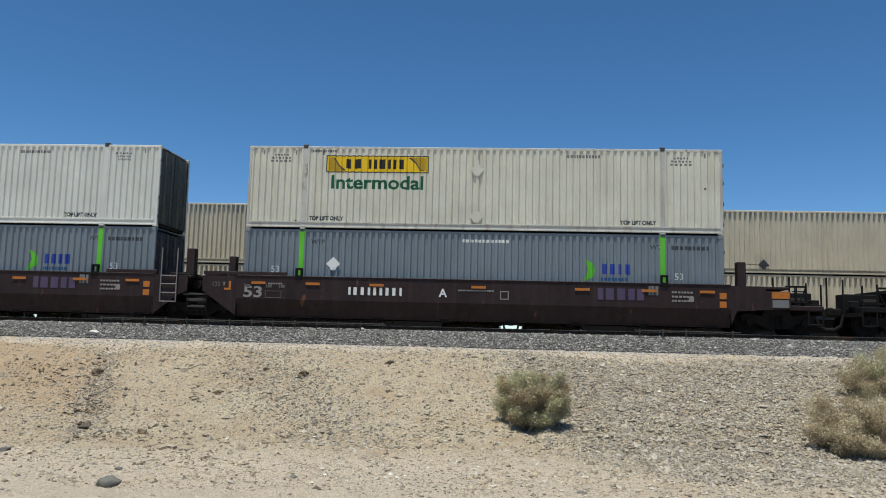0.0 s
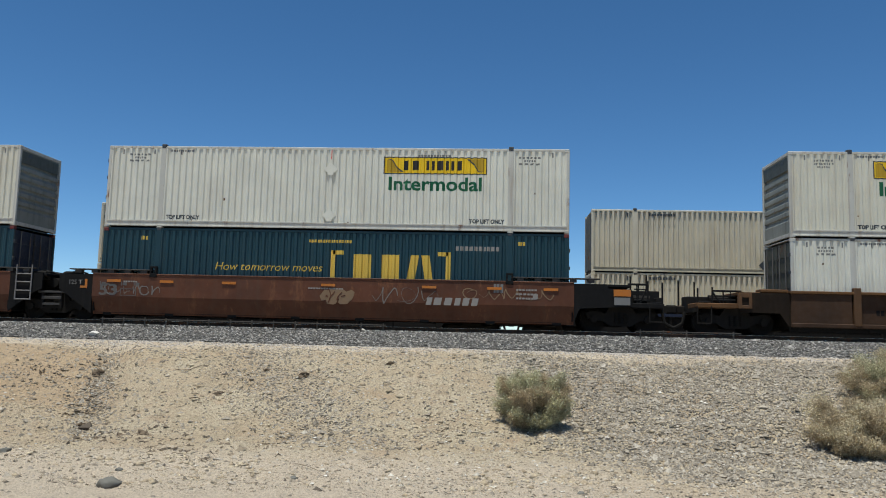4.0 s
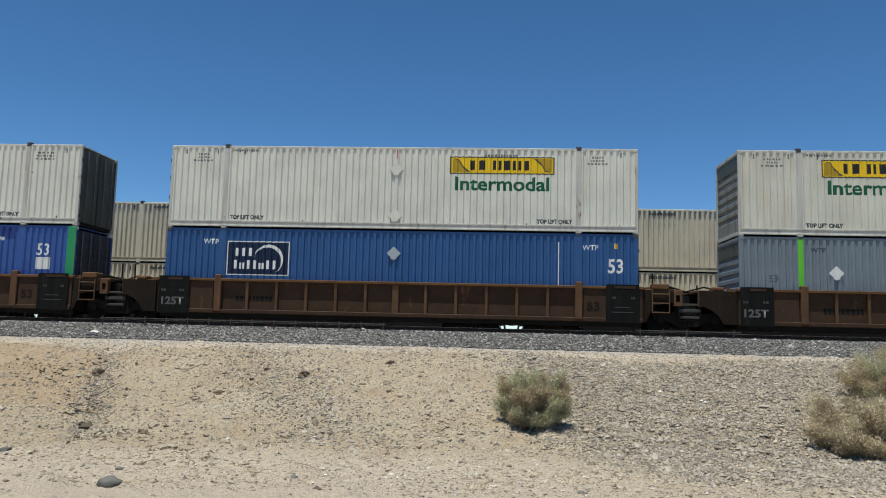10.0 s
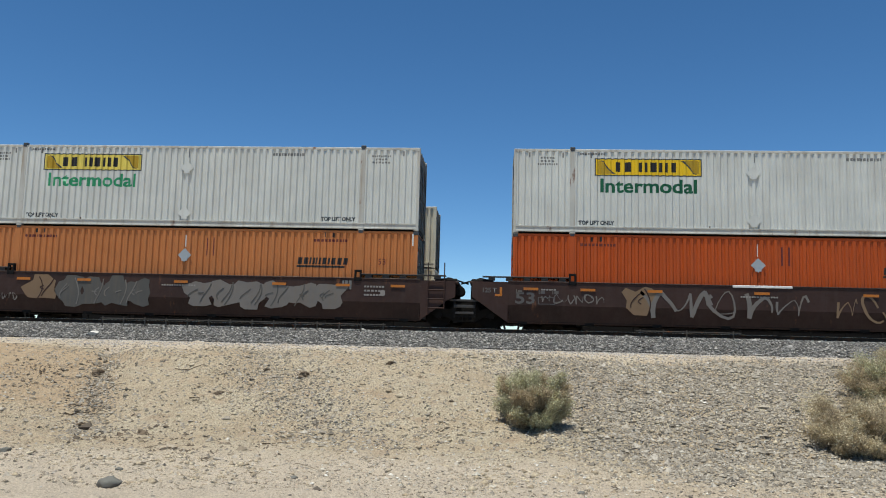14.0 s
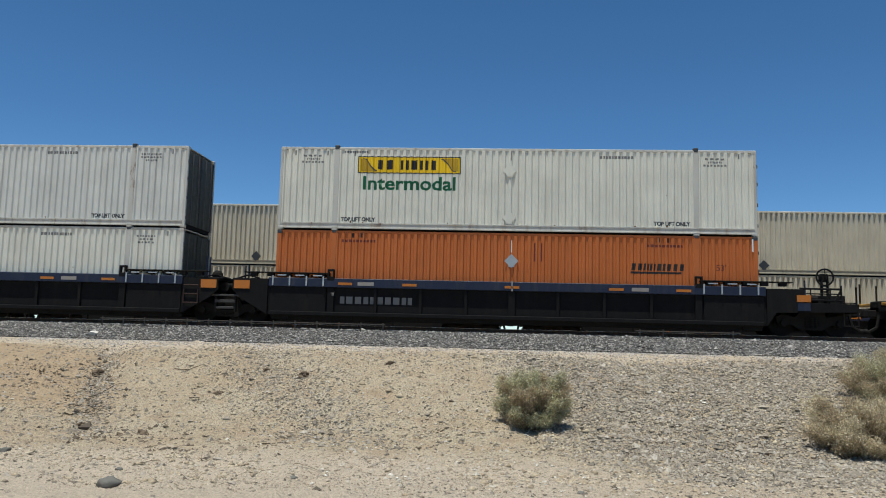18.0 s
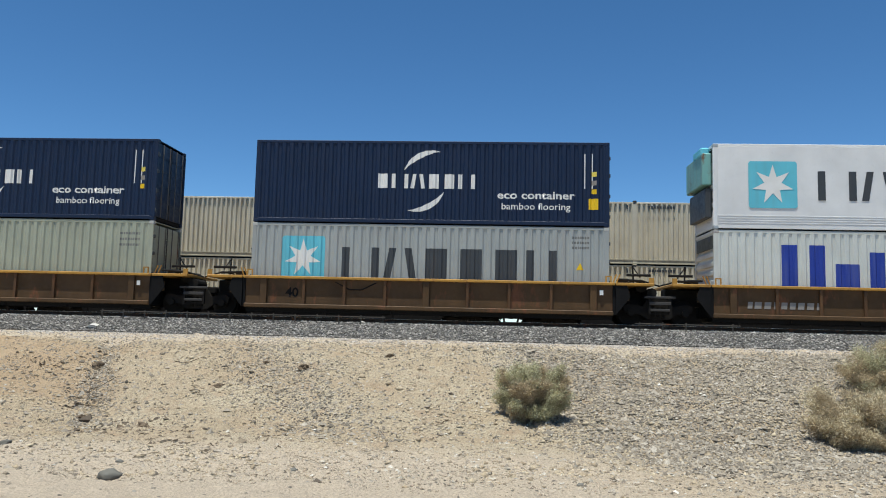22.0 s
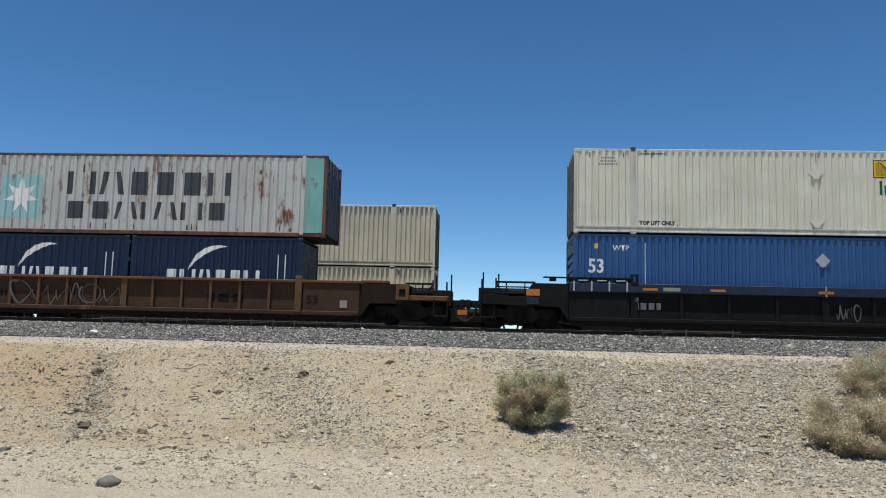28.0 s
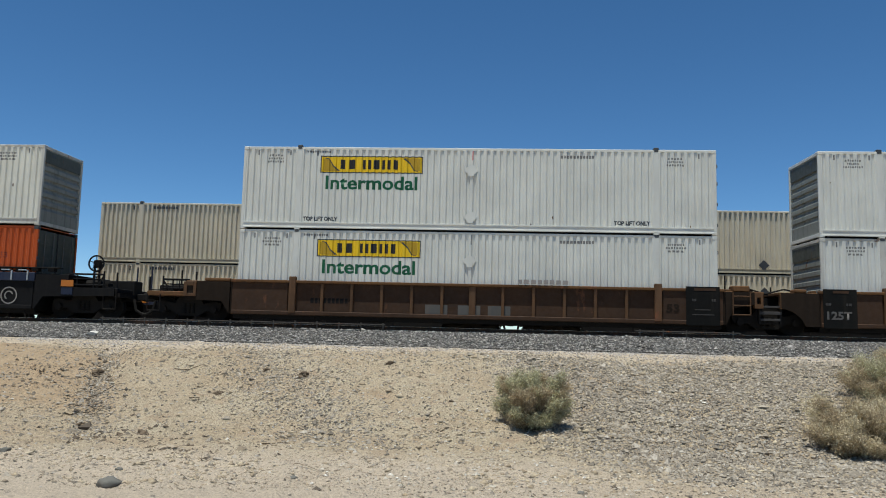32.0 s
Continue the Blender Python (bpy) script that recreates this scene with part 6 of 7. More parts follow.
        bit("coupler", M_TRUCK, lambda bm: (box(bm, *span(3.0, 3.38), MID - 0.12, MID + 0.12, 0.70, 0.95, 0.03), box(bm, *span(3.3, 3.52), MID - 0.2, MID + 0.1, 0.68, 0.98, 0.05)))
        bit("air_hose", M_GREASE, lambda bm: [rod(bm, p, q, 0.05, 6) for p, q in zip([(X(3.1), MID - 0.4, 0.75), (X(3.2), MID - 0.42, 0.35), (X(3.45), MID - 0.4, 0.2)], [(X(3.2), MID - 0.42, 0.35), (X(3.45), MID - 0.4, 0.2), (X(3.72), MID - 0.3, 0.26)])])
        bit("striker_step", M_TRUCK, lambda bm: (box(bm, *span(2.9, 3.05), yn + 0.1, yf - 0.1, low - 0.3, low - 0.17), [rod(bm, (X(2.5), yn + 0.06, 0.35), (X(2.95), yn + 0.06, 0.35), 0.02), rod(bm, (X(2.5), yn + 0.06, 0.35), (X(2.5), yn + 0.06, low - 0.1), 0.02), rod(bm, (X(2.95), yn + 0.06, 0.35), (X(2.95), yn + 0.06, low - 0.1), 0.02)]))
        if right and brake:
            hb = piece(("brake",), "hand_brake", M_CARBLACK, car, lambda bm: (wheel_ring(bm, 0, 0, 0, 0.27), rod(bm, (-0.08, 0.06, -0.85), (-0.08, 0.06, 0.0), 0.04), rod(bm, (0.1, 0.06, -0.85), (0.1, 0.06, 0.0), 0.04), [box(bm, -0.1, 0.12, 0.02, 0.1, -z, -z + 0.05) for z in (0.3, 0.5, 0.7)]), (L + 2.15, 0.1, tip + 0.42), "spoked hand-brake wheel on a stand")
            piece(("gearcase", fam), "gear_case", M_REDTXT if fam == "yellow" else M_TRUCK, hb, lambda bm: box(bm, -0.15, 0.15, 0.03, 0.2, -0.15, 0.13, 0.05), label="red gear case" if fam == "yellow" else "")
    if joint and right:
        truck(car, L + 1.63)
        piece(("joint", L), "articulated_joint", M_TRUCK, car, lambda bm: box(bm, L + 1.2, L + 2.05, MID - 0.35, MID + 0.35, 0.74, 1.0, 0.05))
        piece(("joint_step", L), "joint_step", M_STEP, car, lambda bm: [box(bm, L + 1.63 - w / 2, L + 1.63 + w / 2, yn + 0.1, yn + 0.3, z - h, z + h, 0.01) for w, z, h in ((1.0, 0.92, 0.035), (0.7, 0.72, 0.05), (0.62, 0.5, 0.04))], label="worn grey steps under the joint")
        piece(("joint_bracket", L), "joint_bracket", M_TRUCK, car, lambda bm: (box(bm, L + 1.26, L + 1.33, yn + 0.12, yn + 0.26, 0.36, 0.92), box(bm, L + 1.93, L + 2.0, yn + 0.12, yn + 0.26, 0.36, 0.92), box(bm, L + 1.33, L + 1.93, yn + 0.18, yn + 0.24, 0.36, 0.42)))


def wheel_ring(bm, x, y, z, r):
    ring(bm, x, y - 0.015, z, r, 0.05, 20, depth=0.03)
    for i in range(5):
        a = radians(18 + 72 * i)
        rod(bm, (x, y, z), (x + r * math.cos(a), y, z + r * math.sin(a)), 0.014, 5)


def spray(car, x, w, z, h, mat, n, seed, bold=0.05, y=-0.226, label="spray-painted scrawl"):
    """Spray paint on a car side: loops and slashes with no meaning."""
    r, bm = random.Random(seed), bmesh.new()
    p = w / n
    for i in range(n):
        cx, cz = x + (i + 0.5) * p, z + h / 2
        # one curling stroke, never a letter
        ph, turns, lean = r.uniform(0, 6.28), r.uniform(0.75, 1.6), r.uniform(-0.25, 0.25)
        f2, q2, line = r.uniform(1.6, 2.6), r.uniform(0.15, 0.35), []
        sharp = (i + seed) % 3
        for k in range(19):
            u = k / 18
            if sharp:
                v = abs((u * (2.0 + sharp) + 0.1 * ph) % 2.0 - 1.0)
                line.append((cx + p * (0.95 * (u - 0.5) + 0.10 * math.sin(9 * u + ph)) + lean * h * 0.5 * (v - 0.5), cz + h * 0.46 * (2 * v - 1) * (0.75 + 0.25 * math.sin(4 * u + ph))))
                continue
            ax = math.cos(ph + turns * 6.28 * u) + q2 * math.cos(f2 * 6.28 * u + ph)
            az = math.sin(ph + turns * 6.28 * u) + q2 * math.sin(f2 * 6.28 * u)
            line.append((cx + p * (0.36 * ax + 0.22 * (u - 0.5)) + lean * h * 0.4 * az, cz + h * 0.38 * az))
        for k, (u0, u1) in enumerate(zip(line, line[1:])):
            dx, dz = u1[0] - u0[0], u1[1] - u0[1]
            ln = math.hypot(dx, dz) or 1
            wd = bold * (0.7 + 0.5 * math.sin(0.17 * k + ph)) / 2
            ox, oz, ex, ez = -dz / ln * wd, dx / ln * wd, dx / ln * wd * 0.5, dz / ln * wd * 0.5
            prism_fast(bm, [(u0[0] + ox - ex, u0[1] + oz - ez), (u1[0] + ox + ex, u1[1] + oz + ez), (u1[0] - ox + ex, u1[1] - oz + ez), (u0[0] - ox - ex, u0[1] - oz - ez)], y - 0.00012 * k - 0.0001 * i, y + 0.003)
    return tagged(part("graffiti", bm, mat, car, label), kind="stuff")


def bubbles(car, x, w, z, h, fillm, linem, n, seed):
    """A filled spray painting: jagged pale shapes that run into one another, with darker strokes over them."""
    r, fill, line, y = random.Random(seed), bmesh.new(), bmesh.new(), -0.226
    p = w / n
    for i in range(n):
        cx, cz, top = x + (i + 0.5) * p, z + h / 2, r.uniform(0.42, 0.54)
        rim, m, f1, f2 = [], 14, r.uniform(0, 6.28), r.uniform(0, 6.28)
        for k in range(m):
            a = 6.283 * k / m
            q = 1 + 0.22 * math.sin(3 * a + f1) + 0.14 * math.sin(5 * a + f2) + r.uniform(-0.10, 0.10)
            c, g = math.cos(a), math.sin(a)
            c, g = math.copysign(abs(c) ** 0.7, c), math.copysign(abs(g) ** 0.7, g)
            rim.append((cx + 0.58 * p * q * c, cz + h * top * min(1.05, q) * g))
        for k in range(m):
            prism_fast(fill, [(cx, cz), rim[k], rim[(k + 1) % m]], y - 0.0006 * i, y + 0.004)
        for s0 in range(3):
            ph, dx = r.uniform(0, 6.28), r.uniform(-0.3, 0.3) * p
            pts = [(cx + dx + 0.22 * p * math.sin(ph + 2.4 * u), cz + h * 0.42 * (1 - 2 * u) * math.cos(0.5 * ph)) for u in (0, 0.2, 0.4, 0.6, 0.8, 1.0)]
            for k, (u0, u1) in enumerate(zip(pts, pts[1:])):
                ln = math.hypot(u1[0] - u0[0], u1[1] - u0[1]) or 1
                ox, oz = -(u1[1] - u0[1]) / ln * 0.018, (u1[0] - u0[0]) / ln * 0.018
                prism_fast(line, [(u0[0] + ox, u0[1] + oz), (u1[0] + ox, u1[1] + oz), (u1[0] - ox, u1[1] - oz), (u0[0] - ox, u0[1] - oz)], y - 0.0006 * n - 0.004 - 0.0002 * k - 0.0013 * s0, y)
    tagged(part("graffiti", fill, fillm, car, "jagged pale spray paint"), kind="stuff")
    tagged(part("graffiti", line, linem, car, "thin spray-painted strokes"), kind="stuff")


def lettered_sides(car, kind, L, i):
    zt = KINDS[kind][4]
    if kind == "ribbed":
        if WELLS[i][2] == "a":
            p = plate("dark_panel", -0.06, 0.27, 1.06, 1.26, M_PANELBLACK, car, -0.250, "black stencil panel")
            lettering("load_mark", "125T", 0.05, 0.56, 0.24, M_STENCIL, p, -0.256, 0.78, 0.012)
            bars("data_mark", 0.02, 1.0, 0.2, 0.08, 2, M_STEP, p, -0.256), bars("data_mark", 0.66, 1.0, 0.2, 0.08, 2, M_STEP, p, -0.256)
            plate("brown_strip", 0.25, 1.40, 0.5, 0.08, M_CARBROWN, p, -0.258)
        if WELLS[i][3] == "a":
            p = plate("dark_panel", L - 1.10, 0.27, 1.08, 1.26, M_PANELBLACK, car, -0.250, "black stencil panel")
            bars("data_mark", L - 0.90, 1.05, 0.15, 0.08, 2, M_STEP, p, -0.256), bars("data_mark", L - 0.28, 1.05, 0.15, 0.08, 2, M_STEP, p, -0.256)
            plate("data_mark", L - 0.82, 0.76, 0.5, 0.03, M_STEP, p, -0.256), plate("data_mark", L - 0.9, 0.60, 0.7, 0.03, M_STEP, p, -0.256)
            plate("brown_strip", L - 0.84, 1.40, 0.7, 0.08, M_CARBROWN, p, -0.258)
        lettering("size_mark", "53", L - 1.72, 0.68, 0.26, M_CARGRIME, car, -0.200, 0.42, 0.01)
        bars("car_number", 2.6, 0.72, 1.3, 0.17, 9, M_CARBLACK, car, -0.126, seed=i)
    elif kind.startswith("smooth"):
        lettering("size_mark", "53", 0.10, 0.86, 0.36, M_GREYTXT if kind == "smooth_maroon" else M_STENCIL, car, -0.230, 0.64, 0.012)
        lettering("load_mark", "125 T", -0.98, 1.20, 0.15, M_STENCIL, car, -0.224, 0.46, 0.006)
        bm = bmesh.new()
        for k in range(3):
            x0 = 0.12 + (0.0, 0.75, 1.2)[k]
            box(bm, x0, x0 + 0.03, -0.230, -0.222, 1.18, 1.32), box(bm, x0 + 0.06, x0 + 0.2, -0.230, -0.222, 1.19, 1.29)
        tagged(part("data_mark", bm, M_STENCIL, car), kind="stuff")
        bm = bmesh.new()
        for a0, a1, b0, b1 in ((0.0, 0.56, 0.0, 0.02), (0.0, 0.56, 0.22, 0.24), (0.0, 0.02, 0.02, 0.22), (0.54, 0.56, 0.02, 0.22)):
            box(bm, 0.85 + a0, 0.85 + a1, -0.230, -0.222, 0.84 + b0, 0.84 + b1)
        part("notice_frame", bm, M_STENCIL, car, "thin stencilled frame")
        bm = bmesh.new()
        box(bm, -0.58, -0.34, -0.224, -0.214, 1.08, 1.15), box(bm, -0.42, -0.34, -0.224, -0.214, 1.15, 1.38)
        part("corner_reflector", bm, M_REFLECT, car, "orange corner reflector tape")
        if kind == "smooth_maroon":
            for z0 in (1.12, 0.84):
                plate("square_reflector", L - 0.22, z0, 0.22, 0.2, M_REFLECT, car, -0.232)
        bars("data_mark", L - 1.75, 1.28, 0.7, 0.06, 7, M_GREYTXT, car, -0.228)
        bars("data_mark", L - 1.75, 1.14, 0.7, 0.06, 6, M_GREYTXT, car, -0.228)
        bars("data_mark", L - 1.75, 1.0, 0.7, 0.06, 7, M_GREYTXT, car, -0.228)
        plate("white_plate", L - 1.2, 1.02, 0.16, 0.16, M_GREYTXT, car, -0.230)
        bars("data_mark", 0.95, 1.3, 0.5, 0.05, 6, M_GREYTXT, car, -0.228)
        bars("data_mark", 7.4, 1.2, 1.2, 0.05, 14, M_GREYTXT, car, -0.228)
        bars("data_mark", L - 2.5, 1.2, 0.35, 0.3, 3, M_DARKTXT, car, -0.228)
    elif kind == "blue":
        for x in (2.9, 12.0):
            plate("stencil_plate", x, 1.33, 0.55, 0.12, M_GREYTXT, car, -0.246)
        plate("bolt_strip", L / 2 - 0.02, 1.25, 0.05, 0.34, M_GREYTXT, car, -0.248)
        plate("white_plate", 1.8 + 0.2, 0.98, 0.1, 0.12, M_GREYTXT, car, -0.20)
    else:
        lettering("size_mark", "40", 6.6 if i in (17, 21) else 1.3, 0.68, 0.30, M_CARBLACK, car, -0.128, 0.45, 0.01)
        plate("white_plate", L - 0.35, 0.95, 0.12, 0.16, M_WHITETXT, car, -0.20)


# ---- the moving train: where each load's near left corner lies at the start, front to back ----
WELLS = [  # along, car kind, left end, right end
    (-27.973, "smooth_maroon", "c", "a"), (-8.631, "smooth_maroon", "a", "c"),
    (14.900, "smooth_rust", "c", "a"), (34.262, "smooth_rust", "a", "a"), (53.691, "smooth_rust", "a", "c"),
    (77.067, "ribbed", "c", "a"), (96.554, "ribbed", "a", "a"), (116.007, "ribbed", "a", "c"),
    (139.383, "ribbed", "c", "a"), (158.815, "ribbed", "a", "a"), (178.248, "ribbed", "a", "c"),
    (201.661, "smooth_dusty", "c", "a"), (221.077, "smooth_dusty", "a", "a"), (240.449, "smooth_dusty", "a", "c"),
    (263.958, "blue", "c", "a"), (283.473, "blue", "a", "a"), (302.926, "blue", "a", "c"),
    (326.502, "yellow", "c", "a"), (342.139, "yellow", "a", "a"), (357.886, "yellow", "a", "a"), (373.610, "yellow", "a", "a"), (389.228, "yellow", "a", "c"),
    (408.758, "ribbed", "c", "a"), (428.164, "ribbed", "a", "a"), (447.563, "ribbed", "a", "c"),
    (470.420, "ribbed", "c", "c"),
    (493.826, "blue", "c", "a"), (513.347, "blue", "a", "a"), (532.902, "blue", "a", "c"),
    (556.306, "ribbed", "c", "a"), (575.763, "ribbed", "a", "a"),
]
G2, GT = M_GREENTXT2, M_TEALTXT
LOADS = [  # lower and upper container of each well
    (lambda: green_post_box(1), lambda: white_box("cool", "L", 1)),
    (lambda: green_post_box(1), lambda: white_box("cream", "L", 2)),
    (lambda: orange_box(M_ORANGERED, "L", 3, "orange-red"), lambda: white_box("cool", "R", 3)),
    (lambda: teal_box(4), lambda: white_box("cream", "R", 4, "faded colourless banner", M_WHITE["cream"], GT)),
    (lambda: teal_box(5), lambda: white_box("mid", "R", 5)),
    (lambda: white_box("mid", "R", 6, upper=False), lambda: white_box("cream", "L", 7)),
    (lambda: orange_box(M_ORANGE, "L", 8, "orange"), lambda: white_box("cool", "L", 9)),
    (lambda: white_box("cool", "L", 10, upper=False), lambda: white_box("mid", "R", 11)),
    (lambda: patch_blue_box(False), lambda: white_box("mid", "L", 12)),
    (lambda: framed_panel_box("L"), lambda: white_box("mid", "R", 13)),
    (lambda: green_post_box(0), lambda: white_box("cream", "L", 14)),
    (lambda: orange_box(M_ORANGERED, "L", 15, "orange-red"), lambda: white_box("mid", "L", 16, "pale yellow banner", M_YELLOWPALE)),
    (lambda: orange_box(M_ORANGEPALE, "R", 17, "faded orange"), lambda: white_box("grey", "L", 18, "pale yellow banner", M_YELLOWPALE, G2)),
    (lambda: orange_box(M_ORANGERED, "R", 19, "orange-red"), lambda: white_box("grey", "L", 20)),
    (lambda: white_box("mid", "L", 21, upper=False), lambda: white_box("cream", "L", 22)),
    (lambda: white_box("mid", "L", 23, upper=False), lambda: white_box("grey", "L", 24)),
    (lambda: orange_box(M_ORANGE, "R", 25, "orange"), lambda: white_box("mid", "L", 26)),
    (red_brown_box, wing_mark_box), (big_blue_word_box, burst_mark_box), (olive_box, lambda: navy_eco_box(True)), (grey_star_box, lambda: navy_eco_box(False)), (big_blue_word_box, reefer_box),
    (sky_box, lambda: white_box("cream", "L", 27)),
    (lambda: orange_box(M_ORANGEPALE, "R", 28, "faded orange"), lambda: white_box("mid", "L", 29, green=GT)),
    (lambda: patch_blue_box(True), lambda: white_box("cool", "L", 30)),
    (small_navy_box, rusty_star_box),
    (lambda: framed_panel_box("R"), lambda: white_box("cream", "R", 31)),
    (lambda: white_box("mid", "L", 32, upper=False), lambda: white_box("mid", "R", 33, "pale yellow banner", M_YELLOWPALE, G2)),
    (lambda: orange_box(M_ORANGERED, "R", 34, "orange-red"), lambda: white_box("mid", "R", 35, "pale yellow banner", M_YELLOWPALE)),
    (lambda: white_box("cool", "L", 36, upper=False), lambda: white_box("cool", "L", 37)),
    (lambda: white_box("grey", "L", 38, upper=False), lambda: white_box("cool", "L", 39)),
]
FLOOR_Z = 0.335
MOVING = []            # thing, place at the start
for i, ((u, kind, le, re), (lower, upper)) in enumerate(zip(WELLS, LOADS)):
    L = L40 if kind == "yellow" else L53
    car = well_car(kind, L, le, re, i in (16, 21, 24, 28))
    lettered_sides(car, kind, L, i)
    MOVING.append((car, (u, FACE, 0.0)))
    yo = FACE + (0.076 if kind == "yellow" or i == 25 else 0.0)
    if i == 25:
        for k in range(2):
            MOVING.append((lower(), (u + 1.219 + 0.76 + k * (L20 + 0.076), yo, FLOOR_Z)))
        MOVING.append((upper(), (u + 1.219, yo, FLOOR_Z + 2.591 + 0.018)))
    else:
        MOVING.append((lower(), (u, yo, FLOOR_Z)))
        MOVING.append((upper(), (u, yo, FLOOR_Z + 2.896 + 0.018)))
    # what is painted on single cars
    g = random.Random(i)
    if i in (0, 1):
        bars("car_number", 3.7, 1.0, 1.9, 0.26, 9, M_WHITETXT, car, -0.230, 0.45, seed=i)
        lettering("end_mark", "A", 6.75, 1.0, 0.26, M_WHITETXT, car, -0.230, fat=0.01)
        bars("car_number", 12.0, 1.02, 1.6, 0.38, 5, M_GRAF["violet"], car, -0.230, label="violet spray marks")
        bm = bmesh.new()
        for a in ((0, 0.28, 0, 0.03), (0, 0.28, 0.25, 0.28), (0, 0.03, 0.03, 0.25), (0.25, 0.28, 0.03, 0.25)):
            box(bm, 8.8 + a[0], 8.8 + a[1], -0.229, -0.221, 0.95 + a[2], 0.95 + a[3])
        part("square_mark", bm, M_GREYTXT, car)
    if i == 2:
        spray(car, -0.1, 1.7, 0.85, 0.6, M_GRAF["ochre"], 3, 5), spray(car, 1.6, 2.0, 0.9, 0.5, M_GRAF["ochre"], 3, 6)
        bars("car_number", 3.3, 0.98, 2.7, 0.26, 11, M_GREYTXT, car, -0.230, 0.7, 0.2, "", 3)
        spray(car, 5.9, 3.2, 0.85, 0.6, M_GRAF["ochre"], 5, 7)
        bubbles(car, 9.2, 4.2, 0.62, 0.85, M_GRAF["mint"], M_CHARCOAL, 5, 8)
        spray(car, 14.2, 1.4, 1.0, 0.22, M_GRAF["white"], 4, 9, 0.03)
    if i == 3:
        spray(car, 0.7, 2.6, 0.75, 0.7, M_GRAF["white"], 3, 15, 0.05), spray(car, 3.6, 2.6, 0.85, 0.5, M_GRAF["ochre"], 3, 16, 0.04)
        plate("stencil_panel", 6.55, 0.72, 2.7, 0.62, M_CHARCOAL, car, -0.229, "dark painted mark panel")
        bars("carrier_mark", 6.75, 0.86, 2.2, 0.34, 3, M_GREYTXT, car, -0.236, 0.85, 0.2)
        bubbles(car, 11.55, 0.95, 0.65, 0.85, M_GRAF["grey"], M_CARRUST, 1, 17)
    if i == 4:
        spray(car, 0.3, 2.0, 0.85, 0.4, M_GRAF["white"], 5, 18, 0.035), bubbles(car, 7.9, 1.0, 0.7, 0.55, M_GRAF["ochre"], M_CARRUST, 2, 19)
        spray(car, 9.6, 2.4, 0.72, 0.7, M_GRAF["white"], 3, 20, 0.03)
        bars("car_number", 11.4, 0.75, 1.8, 0.25, 6, M_GREYTXT, car, -0.234, 0.7, 0.2), spray(car, 12.6, 3.0, 0.95, 0.4, M_GRAF["ochre"], 5, 21, 0.03)
    if i == 7:
        spray(car, 7.2, 0.7, 0.55, 0.7, M_GRAF["white"], 2, 22, 0.05, y=-0.208), spray(car, 13.2, 0.7, 0.5, 0.8, M_GRAF["white"], 2, 23, 0.05, y=-0.208)
    if i == 11:
        bubbles(car, 0.75, 3.6, 0.38, 1.15, M_GRAF["grey"], M_CARMAROON, 4, 31)
        bars("car_number", 4.55, 0.85, 1.35, 0.26, 6, M_GREYTXT, car, -0.230), lettering("end_mark", "A", 6.75, 0.85, 0.26, M_GREYTXT, car, -0.230, fat=0.01)
        spray(car, 7.3, 5.2, 0.45, 0.95, M_GRAF["white"], 6, 32, 0.06), spray(car, 13.8, 1.0, 0.6, 0.3, M_GRAF["grey"], 4, 33, 0.03)
    if i == 12:
        bubbles(car, 2.6, 1.0, 0.6, 0.9, M_GRAF["ochre"], M_CARMAROON2, 1, 34), bubbles(car, 3.8, 3.2, 0.4, 1.1, M_GRAF["grey"], M_GRAF["white"], 4, 35)
        bubbles(car, 8.3, 5.4, 0.5, 0.95, M_GRAF["white"], M_GRAF["grey"], 6, 36), spray(car, 1.6, 0.7, 0.6, 0.3, M_GRAF["white"], 3, 37, 0.03)
    if i == 13:
        spray(car, 0.95, 2.1, 0.85, 0.35, M_GRAF["white"], 6, 41, 0.035), bubbles(car, 3.7, 0.9, 0.55, 0.95, M_GRAF["ochre"], M_CARMAROON2, 1, 42)
        spray(car, 4.2, 5.4, 0.45, 1.0, M_GRAF["white"], 5, 43, 0.12), spray(car, 10.4, 3.6, 0.4, 1.0, M_GRAF["ochre"], 5, 44, 0.08)
        spray(car, 13.8, 2.0, 0.7, 0.6, M_GRAF["grey"], 5, 45, 0.03)
        bm = bmesh.new()
        box(bm, 7.15, 9.05, -0.245, -0.2, 1.52, 1.60, 0.01)
        part("white_strip", bm, M_WHITETXT, car, "fresh white strip on the top chord")
    if i == 16:
        bars("car_number", 2.3, 0.72, 2.5, 0.24, 10, M_DARKTXT, car, -0.128)
    if i in (17, 21):
        bars("car_number", 1.0, 0.62, 2.4, 0.22, 9, M_GREYTXT, car, -0.128, 0.7, 0.1)
    if kind == "yellow" and i in (18, 20):
        bm = bmesh.new()
        rod(bm, (3.0, -0.12, 1.2), (3.5, -0.13, 0.95), 0.02), rod(bm, (3.5, -0.13, 0.95), (3.9, -0.13, 0.95), 0.02), rod(bm, (3.9, -0.13, 0.95), (4.4, -0.12, 1.2), 0.02)
        part("release_rod", bm, M_GREASE, car)
    if i == 23:
        bars("carrier_mark", 8.9, 0.72, 1.0, 0.32, 3, M_CARTAN, car, -0.128), plate("paint_patch", 10.0, 0.6, 0.95, 0.55, M_CARTAN, car, -0.128), plate("paint_patch", 5.3, 0.95, 0.4, 0.3, M_CARTAN, car, -0.128)
